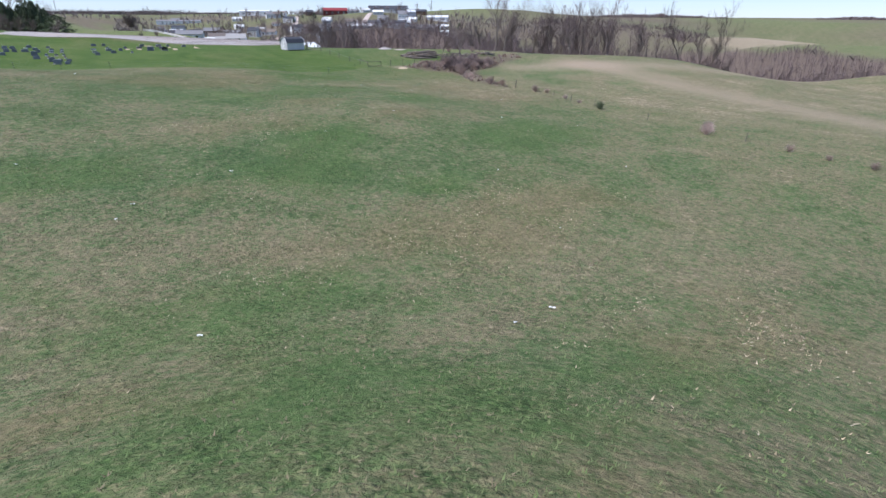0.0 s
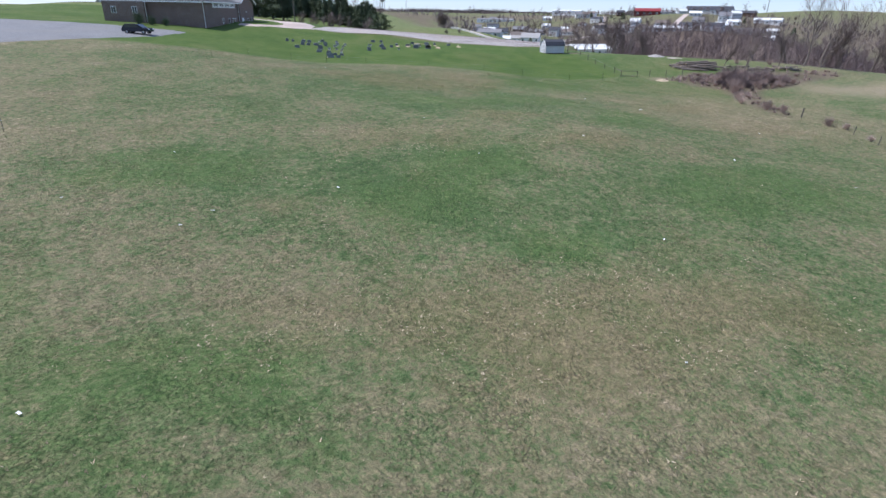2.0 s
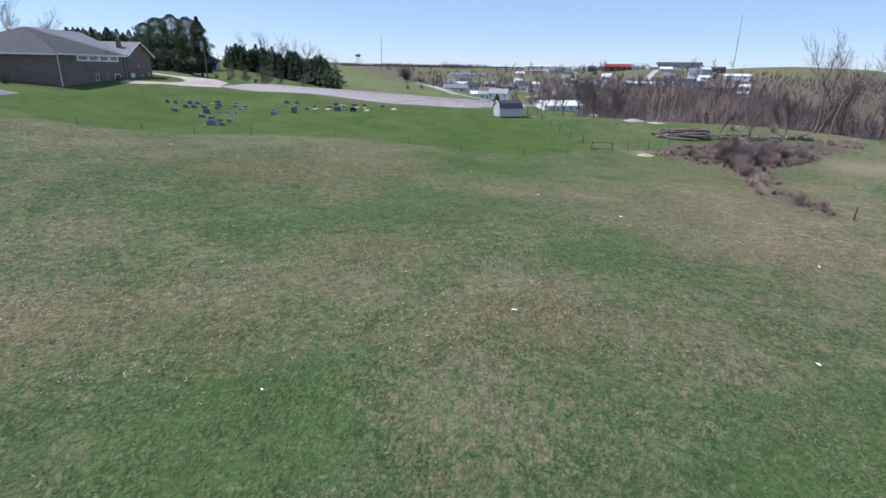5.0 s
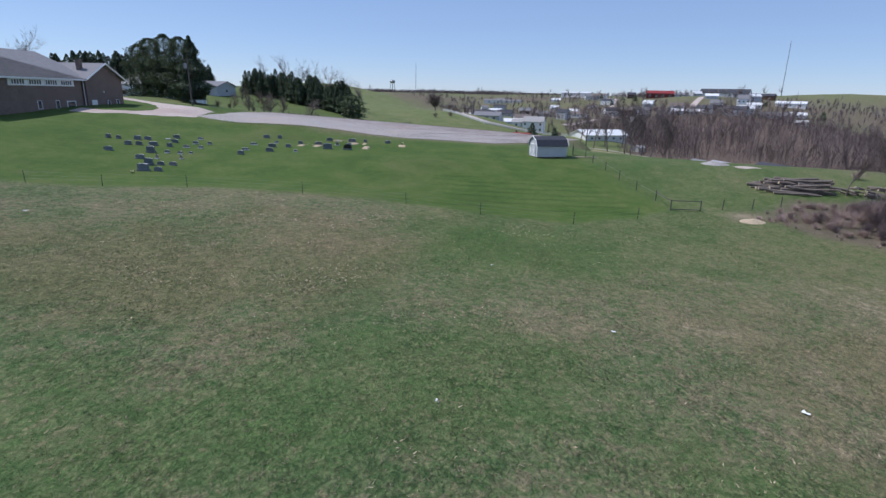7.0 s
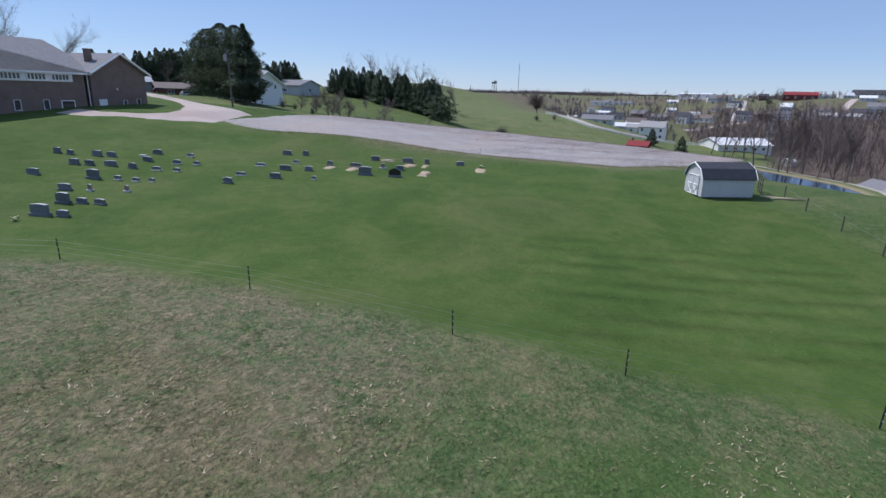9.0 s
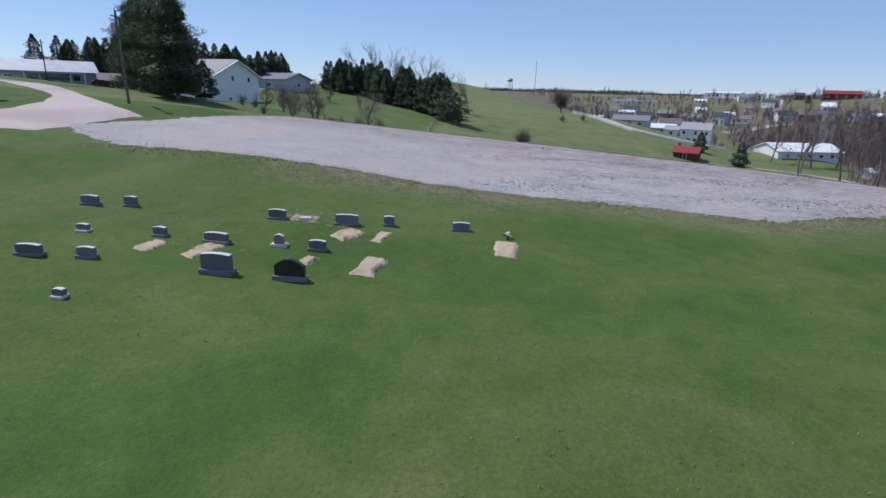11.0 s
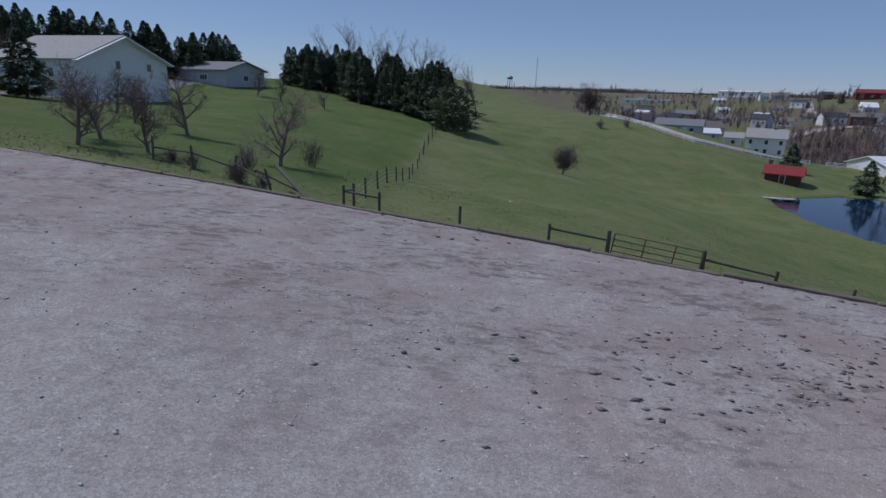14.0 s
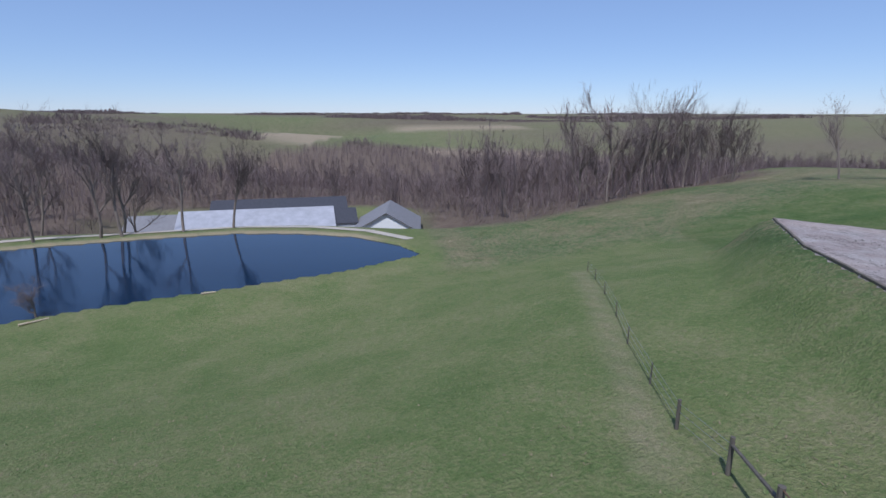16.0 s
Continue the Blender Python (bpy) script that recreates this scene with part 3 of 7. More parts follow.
def build_ground():
    gx, gy = axis_lines(-72, 112, 0.85, 4600), axis_lines(-26, 262, 0.85, 4600)
    x, y = np.meshgrid(gx, gy)
    z = terrain(x, y)
    near = 1 - step(150, 420, np.hypot(x - 10, y - 110))
    lot = edge_distance(LOT, x, y)
    z = z + near * (0.05 * wave(x, y, 1.1, 3) + 0.035 * wave(x, y, 2.6, 4)) * step(-0.5, 2, lot)
    z = np.where(lot < -1.8, z - 0.15, z)
    far = step(700, 2500, np.hypot(x, y))
    z = z + far * 5 * wave(x, y, 0.004, 8)
    ny, nx = x.shape
    idx = np.arange(nx * ny).reshape(ny, nx)
    faces = np.stack([idx[:-1, :-1], idx[:-1, 1:], idx[1:, 1:], idx[1:, :-1]], -1).reshape(-1, 4)
    me = mesh_of("ground", np.stack([x, y, z], -1).reshape(-1, 3), faces, GROUND, True)
    # cover: mown cemetery turf, hillside, woods, straw
    u, v = field_frame(x, y)
    north = step(-1.2, 1.2, y - fence_line(x) + 0.6 * wave(x, y, 0.8, 11))
    lawn = north * (1 - 0.45 * step(27.0, 33, x + 2 * wave(x, y, 0.2, 15))) * (1 - step(60, 80, x))
    lawn = np.maximum(lawn, 0.42 * step(62, 84, v + 6 * wave(x, y, 0.1, 16)) * step(-6, 6, x + 4 * wave(x, y, 0.15, 17)) * (1 - step(40, 52, x)))
    lawn = lawn * (1 - step(168, 172, y))
    lawn = lawn * (1 - 0.85 * (1 - step(0.2, 7.5, lot + 1.2 * wave(x, y, 0.7, 12))) * step(-14, -6, x))
    lawn = lawn * (1 - step(-0.5, 1.5, y - (166.3 - 0.43 * x)) * step(-12, -6, x))
    lawn = np.where(y > 175, 0, lawn)
    hill = step(168, 171, y + 0.6 * wave(x, y, 1.0, 5)) * (1 - step(380, 460, np.hypot(x, y - 120)))
    hill = np.maximum(hill, step(-0.5, 1.5, y - (166.3 - 0.43 * x)) * step(-12, -6, x) * (1 - step(60, 75, x)) * step(138, 146, y))
    hill = np.maximum(hill, 0.75 * step(420, 600, np.hypot(x, y)))
    green_slope = hill * np.clip(0.85 * (1 - step(-9, -4, x)) * step(176, 184, y), 0, 1)
    lawn = np.maximum(lawn, green_slope)
    hill = hill * (1 - green_slope)
    wood = 1 - step(-6, 5, edge_distance(WOODS, x, y) + 4 * wave(x, y, 0.2, 6))
    valley = step(0, 40, y - (348 - 0.35 * (x - 60))) * step(30, 80, x) * (1 - step(900, 1100, y)) * (1 - step(520, 640, x))
    wood = np.maximum(wood, valley * np.clip(0.62 + 0.7 * wave(x, y, 0.035, 51) + 0.5 * wave(x, y, 0.11, 52), 0.1, 0.85))
    wood = np.maximum(wood, 0.75 * np.exp(-((x - 2.0) / 6.5) ** 2 - ((y - 169.0 + 0.35 * x) / 1.7) ** 2) * np.clip(0.7 + 0.8 * wave(x, y, 1.1, 58), 0, 1))
    wood = np.maximum(wood, 0.8 * step(100, 104, x + 1.5 * wave(x, y, 0.3, 55)) * (1 - step(146, 152, x)) * step(160, 168, y) * (1 - step(252, 270, y)))
    east = step(330, 520, np.hypot(x, y - 100)) * step(-0.1, 0.25, x / np.maximum(np.hypot(x, y), 1) - 0.55)
    wood = np.maximum(wood, east * np.clip(0.42 + 0.9 * wave(x, y, 0.010, 53), 0.15, 0.9))
    wood = np.maximum(wood, 0.8 * (1 - step(-1.5, 1.5, edge_distance(THICKET, x, y) + 1.2 * wave(x, y, 0.6, 57))))
    rim = edge_distance(POND, x, y)
    sy = v + 0.10 * u
    mown = 0.5 + 0.5 * np.sin(sy * 2.9 + 0.6 * wave(x, y, 0.1, 14)) * step(2, 9, x) * (1 - step(24, 28, x)) * step(92, 95, sy) * (1 - step(106, 110, sy))
    dry = 0.5 + 0.32 * wave(x, y, 0.09, 21) + 0.2 * wave(x, y, 0.3, 22)
    dry = dry - 0.3 * np.exp(-((u + 18) / 18) ** 2 - ((v - 76) / 11) ** 2) + 0.3 * np.exp(-((u - 34) / 9) ** 2 - ((v - 62) / 22) ** 2)
    dry = dry - 0.35 * np.exp(-((u + 30) / 12) ** 2 - ((v - 34) / 9) ** 2) - 0.3 * np.exp(-((u - 2) / 14) ** 2 - ((v - 52) / 9) ** 2)
    straw = 0.75 * np.exp(-(rim / 1.3) ** 2) * step(84, 90, x + 0.0 * y) + 0.5 * np.exp(-((x - 3) / 7) ** 2 - ((y - 170.8) / 1.0) ** 2) + 0.35 * np.exp(-((x + 3) / 5) ** 2 - ((y - 171.6) / 1.2) ** 2)
    straw = straw + 0.8 * np.exp(-((u - 35.4) / 1.7) ** 2 - ((v - 91.2) / 1.2) ** 2)
    dry = dry - 0.16 * step(48, 66, v) * step(-8, 8, u)
    dry = dry - 0.26 * np.exp(-((u + 40) / 13) ** 2 - ((v - 9) / 10) ** 2)
    dry = dry + 0.3 * np.exp(-((lot - 1.0 + wave(x, y, 0.6, 18)) / 3.0) ** 2) * (1 - step(140, 150, y))
    band = u - np.interp(v, [0, 6, 23, 47, 71, 80], [56, 60, 66, 72, 76, 78]) + 3 * wave(x, y, 0.12, 33)
    straw = straw + 0.62 * np.exp(-(band / 6) ** 2) * (1 - step(70, 84, v)) * step(-60, -20, v)
    dry = dry + 0.22 * step(38, 46, u) * (1 - step(100, 125, v))
    track = y - np.interp(x, [12.8, 19.9, 30.8, 50.5], [172.0, 169.2, 165.4, 158.8])
    straw = straw + 0.42 * np.exp(-((track - 0.2) / 0.6) ** 2) * step(12, 14, x) * (1 - step(48, 56, x))
    flush, rust = np.full(x.shape, 0.42), np.full(x.shape, 0.42)
    for cx, cy, cr in GREEN_PATCHES:
        g = np.exp(-((x - cx) / cr / 1.5) ** 2 - ((y - cy) / cr) ** 2)
        flush, dry = flush + 0.45 * g, dry - 0.25 * g
    for cx, cy, cr in RUSTY_PATCHES:
        g = np.exp(-((x - cx) / cr / 1.5) ** 2 - ((y - cy) / cr) ** 2)
        rust, dry, flush = rust + 0.42 * g, dry + 0.12 * g, flush - 0.2 * g
    strip = v - (112 - 0.62 * u) + 5 * wave(x, y, 0.08, 31)
    straw = straw + 0.55 * np.exp(-((strip - 2) / 7) ** 2) * step(52, 64, x) * (1 - step(120, 145, x))
    # ploughed and stubble fields on the far ridges
    for cx, cy, ax, ay, turn in ((900, 330, 130, 40, 0.35), (770, 246, 150, 40, -0.2), (620, 40, 34, 70, 0.1), (1000, 30, 40, 160, 0.1), (760, 760, 60, 40, 0.0)):
        a, b = (x - cx) * math.cos(turn) + (y - cy) * math.sin(turn), -(x - cx) * math.sin(turn) + (y - cy) * math.cos(turn)
        straw = np.maximum(straw, 0.8 * (1 - step(0.9, 1.05, np.maximum(abs(a) / ax, abs(b) / ay))))
    for key, val in (("lawn", lawn), ("mown", mown), ("hill", 0.72 * hill), ("wood", wood), ("dry", dry), ("straw", straw), ("flush", flush), ("rust", rust)):
        at = me.attributes.new(key, "FLOAT", "POINT")
        at.data.foreach_set("value", np.clip(val, 0, 1).ravel().astype(np.float32))
    tagged(new("ground", me), "rolling pasture and mown grass in early spring", "ground", kind="structure")


build_ground()


def draped(name, poly, mat, pitch, lift, label, category, rough_edge=0.5, seed=1, even=None):
    """A sheet laid over the land inside an outline, with a ragged rim."""
    xs, ys = [p[0] for p in poly], [p[1] for p in poly]
    gx, gy = np.arange(min(xs) - 2, max(xs) + 2, pitch), np.arange(min(ys) - 2, max(ys) + 2, pitch)
    x, y = np.meshgrid(gx, gy)
    if even is not None:
        rough_edge = rough_edge * even(x, y)
    d = edge_distance(poly, x, y) + rough_edge * (0.6 * wave(x, y, 2.2, seed) + 0.6 * wave(x, y, 6.0, seed + 1))
    z = terrain(x, y) + lift - (lift + 0.16) * step(-0.25, 0.7, d) + 0.015 * wave(x, y, 0.9, seed + 2)
    keep = d < pitch + 0.8
    idx = np.arange(x.size).reshape(x.shape)
    k = keep[:-1, :-1] & keep[:-1, 1:] & keep[1:, 1:] & keep[1:, :-1]
    faces = np.stack([idx[:-1, :-1], idx[:-1, 1:], idx[1:, 1:], idx[1:, :-1]], -1)[k]
    used = np.unique(faces)
    remap = np.zeros(x.size, int)
    remap[used] = np.arange(len(used))
    me = mesh_of(name, np.stack([x, y, z], -1).reshape(-1, 3)[used], remap[faces], mat, True)
    return tagged(new(name, me), label, category, kind="structure")


lot_sheet = draped("gravel_lot", LOT, GRAVEL, 0.3, 0.09, "wide pale grey gravel lot with reddish patches", "gravel lot", 0.9, 41, lambda x, y: 1 - 0.93 * step(-9, -3, y - (165.5 - 0.4 * x)))
co = np.empty(len(lot_sheet.data.vertices) * 3, np.float32)
lot_sheet.data.vertices.foreach_get("co", co)
lx, ly = co.reshape(-1, 3)[:, 0].astype(float), co.reshape(-1, 3)[:, 1].astype(float)
for key, val in (("churned", 0.05 + 0.95 * np.maximum(step(-2, 12, lx), step(-15, -5, ly - (165.5 - 0.4 * lx)))), ("reddish", step(-17, -6, ly - (165.5 - 0.4 * lx)))):
    at = lot_sheet.data.attributes.new(key, "FLOAT", "POINT")
    at.data.foreach_set("value", val.astype(np.float32))
draped("driveway", DRIVE, CONCRETE, 0.6, 0.06, "pale pinkish concrete driveway curving to the church", "driveway", 0.12, 44)
draped("car_park", CARPARK, ASPHALT, 0.9, 0.06, "worn grey asphalt car park beside the church", "car park", 0.15, 47)


def build_pond():
    xs, ys = [p[0] for p in POND], [p[1] for p in POND]
    x, y = np.meshgrid(np.arange(min(xs) - 2, max(xs) + 2.1, 1.0), np.arange(min(ys) - 2, max(ys) + 2.1, 1.0))
    keep = edge_distance(POND, x, y) < 1.4
    idx = np.arange(x.size).reshape(x.shape)
    k = keep[:-1, :-1] & keep[:-1, 1:] & keep[1:, 1:] & keep[1:, :-1]
    faces = np.stack([idx[:-1, :-1], idx[:-1, 1:], idx[1:, 1:], idx[1:, :-1]], -1)[k]
    used = np.unique(faces)
    remap = np.zeros(x.size, int)
    remap[used] = np.arange(len(used))
    v = np.stack([x, y, np.full(x.shape, POND_LEVEL)], -1).reshape(-1, 3)[used]
    tagged(new("water", mesh_of("water", v, remap[faces], WATER, True)), "dark blue farm pond with a light ripple", "pond", kind="structure")


build_pond()


def strip_sheet(name, line, width, mat, lift, label, category):
    """A road or path along a line of the plan."""
    pts = []
    for (x0, y0), (x1, y1) in zip(line, line[1:]):
        n = max(1, int(math.hypot(x1 - x0, y1 - y0) / 3))
        pts += [(x0 + (x1 - x0) * i / n, y0 + (y1 - y0) * i / n) for i in range(n)]
    pts.append(line[-1])
    v, f = [], []
    for i, (x, y) in enumerate(pts):
        ax, ay = pts[max(0, i - 1)]
        bx, by = pts[min(len(pts) - 1, i + 1)]
        q = math.hypot(bx - ax, by - ay)
        px, py = (by - ay) / q * width / 2, -(bx - ax) / q * width / 2
        for s in (-1, -0.33, 0.33, 1):
            v.append((x + s * px, y + s * py, ground_z(x + s * px, y + s * py) + lift))
        if i:
            for j in range(3):
                a = 4 * (i - 1) + j
                f.append((a, a + 1, a + 5, a + 4))
    return tagged(new(name, mesh_of(name, v, f, mat, True)), label, category, kind="structure")


strip_sheet("pond_path", [(82, 258), (90, 247), (95.5, 233), (99, 215), (101, 203), (99, 190), (94.5, 180), (87, 173.2)], 2.2, gravel_material("pale_path", (0.36, 0.32, 0.26), (0.47, 0.42, 0.35), (0.56, 0.51, 0.44)), 0.08, "pale worn track along the pond bank", "path")
strip_sheet("road", [(-160, 196), (-110, 190), (-66, 182), (-58, 196), (-57, 212), (-64, 262), (-72, 330)], 6.5, ASPHALT, 0.07, "grey country road behind the church", "road")
strip_sheet("road", [(40, 380), (75, 352), (98, 333), (112, 318), (140, 312), (158, 330), (170, 372), (205, 420), (235, 500)], 6.0, ASPHALT, 0.1, "grey village road below the hill", "road")

strip_sheet("road", [(60, 352), (50, 330), (53, 312), (57.5, 301), (62.5, 296.5), (72, 296), (82, 300), (97, 310), (112, 318)], 5.0, CONCRETE, 0.1, "pale village lane beside a white fence", "road")
for line in ([(150, 420), (190, 448), (245, 472), (310, 520), (380, 600)], [(235, 500), (275, 600), (325, 690), (352, 780), (345, 900)]):
    strip_sheet("road", line, 6.0, CONCRETE, 0.25, "pale village road between the houses", "road")

# ---- buildings ----


def window(parent, x, y, z, w, h, face, lights=1, frame_mat=None):
    """A window whose outside looks along face (0 +x, 1 +y, 2 -x, 3 -y) at x, y, z of its parent."""
    win = new("window")
    win.parent = parent
    win.matrix_basis = pose(x, y, z, 0, 0, 90 * face)
    t = max(0.05, 0.07 * w)
    bm = B((0.02, -w / 2, 0, 0.10, t, h + t), (0.02, w / 2, 0, 0.10, t, h + t), (0.02, 0, h / 2, 0.10, w, t), (0.03, 0, -h / 2, 0.14, w + 0.1, t))
    for i in range(1, lights):
        box(bm, 0.02, -w / 2 + w * i / lights, 0, 0.08, t * 0.7, h)
    part("frame", bm, frame_mat or TRIM, win)
    part("pane", B((-0.01, 0, 0, 0.06, w - t, h - t)), GLASS, win)
    return win


def door(parent, x, y, z, w, h, face, mat):
    d = part("door", B((0.03, 0, h / 2, 0.08, w, h, 0.01)), mat, parent)
    d.matrix_basis = pose(x, y, z, 0, 0, 90 * face)
    part("door_frame", B((0.02, -w / 2 - 0.06, h / 2, 0.12, 0.12, h), (0.02, w / 2 + 0.06, h / 2, 0.12, 0.12, h), (0.02, 0, h + 0.06, 0.12, w + 0.24, 0.12)), TRIM, d)
    return d


def gable_walls(w, d, h, rise, under=1.2):
    return extruded([(-w / 2, -under), (w / 2, -under), (w / 2, h), (0, h + rise), (-w / 2, h)], -d / 2, d / 2)


def gable_roof(w, d, h, rise, over=0.4, thick=0.18):
    """Two slabs that meet at a ridge along y."""
    k = rise / (w / 2)
    e = w / 2 + over
    prof = [(-e, h - over * k), (0, h + rise), (e, h - over * k), (e, h - over * k + thick), (0, h + rise + thick), (-e, h - over * k + thick)]
    return extruded(prof, -d / 2 - over, d / 2 + over)


def house(name, x, y, rz, w, d, h, rise, wall, roof, label, category="house", windows=(), doors=(), chimney=None, over=0.4, lift=0.0, group=""):
    """A gabled house, its ridge along its own y axis, with windows (face, along, height, wide, high) in its walls."""
    z = min(ground_z(x + dx, y + dy) for dx in (-w / 3, 0, w / 3) for dy in (-d / 3, 0, d / 3)) + lift
    ob = thing(name, pose(x, y, z, 0, 0, rz), label, category, group)
    walls = part("wall", gable_walls(w, d, h, rise), wall, ob)
    top = part("roof", gable_roof(w, d, h, rise, over), roof, ob)
    for face, u, zc, ww, hh, *lights in windows:
        px, py = {0: (w / 2, u), 1: (u, d / 2), 2: (-w / 2, u), 3: (u, -d / 2)}[face]
        window(walls, px, py, zc, ww, hh, face, *(lights or [1]))
    for face, u, ww, hh, mat in doors:
        px, py = {0: (w / 2, u), 1: (u, d / 2), 2: (-w / 2, u), 3: (u, -d / 2)}[face]
        door(walls, px, py, 0.1, ww, hh, face, mat)
    if chimney:
        cx, cy, ch = chimney
        part("chimney", B((cx, cy, h + rise * 0.6 + ch / 2 - 0.3, 0.7, 0.7, ch + 0.6), (cx, cy, h + rise * 0.6 + ch, 0.85, 0.85, 0.15)), BRICK, top)
    return ob


def build_church():
    g = 3.97
    ch = thing("church", pose(-52.5, 122.9, g, 0, 0, -11.7), "long dark brick church building with grey shingled roofs", "church")
    main = part("wall", B((-10.4, 10.3, 2.1, 20.8, 20.6, 8.0), (-16.4, -0.6, 1.9, 8.8, 1.4, 7.6)), BRICK, ch, "dark brown brick wall")
    part("foundation", B((-10.4, 10.3, -1.2, 21.1, 20.9, 2.0)), PALEGRANITE, ch)
    bm = bmesh.new()
    e, zr = 0.6, 10.4
    c = [bm.verts.new(v) for v in ((-21.4, -1.2, 5.7), (e, -0.6, 5.9), (e, 21.2, 5.9), (-21.4, 21.2, 5.9), (-10.0, 8.5, zr), (-10.0, 24.5, zr), (e - 6.0, 24.2, 8.4), (-16.0, 24.2, 8.0))]
    for f in ((0, 1, 4), (1, 2, 6, 5, 4), (0, 4, 5, 7, 3), (2, 3, 7, 5, 6)):
        bm.faces.new([c[i] for i in f])
    bmesh.ops.solidify(bm, geom=bm.faces[:], thickness=0.2)
    part("roof", bm, SHINGLE, ch, "grey shingled hip roof")
    part("fascia", B((0.62, 10.3, 5.78, 0.12, 21.9, 0.24), (-10.4, -1.1, 5.72, 22, 0.12, 0.24)), TRIM, ch)
    # wing with a gable end towards the drive
    wing = part("wing_wall", extruded([(-5.0, -1.5), (5.0, -1.5), (5.0, 6.1), (0, 8.6), (-5.0, 6.1)], -0.35, 16), BRICK, ch, "brick gable end")
    wing.matrix_basis = pose(0, 26.3, 0, 0, 0, 90)
    wr = part("wing_roof", gable_roof(10.0, 16.0, 6.1, 2.5, 0.55), SHINGLE, ch)
    wr.matrix_basis = pose(-7.6, 26.3, 0, 0, 0, 90)
    rake = bmesh.new()
    for s in (-1, 1):
        rod(rake, (1.02, 26.3 + s * 5.6, 5.84), (1.02, 26.3, 8.72), 0.16, sides=4)
    part("bargeboard", rake, TRIM, ch, "white bargeboard")
    part("chimney", B((-2.2, 24.0, 8.3, 0.7, 0.7, 1.6), (-2.2, 24.0, 9.15, 0.8, 0.8, 0.12)), BRICK, ch)
    # white band of upper windows
    band = part("window_band", B((0.06, 12.0, 5.3, 0.14, 13.4, 1.2)), TRIM, ch, "white panel with four groups of windows")
    for v in (7.0, 10.3, 13.6, 16.9):
        window(band, 0.13, v, 5.25, 2.5, 0.8, 0, 5)
    for v in (10.7, 14.5):
        window(main, 0.0, v, 1.9, 0.8, 1.2, 0)
    door(main, 0.0, 17.6, 0.2, 1.8, 2.1, 0, GLASS)
    door(wing, -3.4, -0.36, 0.3, 1.1, 2.1, 3, TRIM)
    for u, z in ((0.6, 1.8), (3.2, 2.0)):
        window(wing, u, -0.35, z, 0.7, 1.1, 3)
    for u in (-18.5, -14.0):
        window(main, u, -1.3, 4.0, 1.0, 1.3, 3, 2)
    for x, y in ((0.1, 0.1), (0.12, 21.0), (-11.8, -1.0)):
        part("downpipe", rod(bmesh.new(), (x, y, -0.5), (x, y, 5.8), 0.06, sides=6), TRIM, ch)
    part("wall_lamp", B((0.45, 25.6, 3.9, 0.25, 0.25, 0.3, 0.05)), TRIM, ch)


build_church()

def build_white_house():
    x0, y0, x1, y1 = -58.2, 231.0, -53.2, 247.2
    a = math.degrees(math.atan2(y1 - y0, x1 - x0))
    w, d = math.hypot(x1 - x0, y1 - y0), 19.0
    nx, ny = -math.sin(radians(a)), math.cos(radians(a))
    cx, cy = (x0 + x1) / 2 + nx * d / 2, (y0 + y1) / 2 + ny * d / 2
    ob = thing("white_house", pose(cx, cy, 3.4, 0, 0, a), "big white sided house with a low broad gable", "house")
    wall = part("wall", gable_walls(w, d, 6.4, 3.8), WHITE, ob)
    part("roof", gable_roof(w, d, 6.4, 3.8, 0.5), PALESHINGLE, ob)
    part("bargeboard", gable_roof(w + 0.2, 0.12, 6.18, 3.8, 0.5, 0.22), TRIM, ob).matrix_basis = pose(0, -d / 2 - 0.5, 0)
    for u, z, ww, hh in ((4.6, 5.6, 0.9, 1.2), (-1.4, 5.8, 0.9, 1.3), (-2.6, 1.0, 0.9, 0.6), (6.9, 1.8, 0.8, 1.2)):
        window(wall, u, -d / 2, z, ww, hh, 3)
    window(wall, -w / 2, -4, 4.4, 1.2, 1.3, 2)
    window(wall, -w / 2, 2, 4.4, 1.2, 1.3, 2)
    door(wall, 7.1, -d / 2, 0.2, 1.0, 2.0, 3, GREYSIDING)


build_white_house()

house("ranch_house", -66, 290, 68, 13, 26, 3.4, 1.9, GREYSIDING, SHINGLE, "low grey ranch house with a grey shingled roof", "house",
      windows=[(2, -6, 1.6, 2.4, 1.3, 3), (2, 3, 1.6, 1.8, 1.2, 2), (3, 0, 1.6, 1.6, 1.2, 2), (0, -4, 1.6, 2.0, 1.2, 2)], over=0.8)


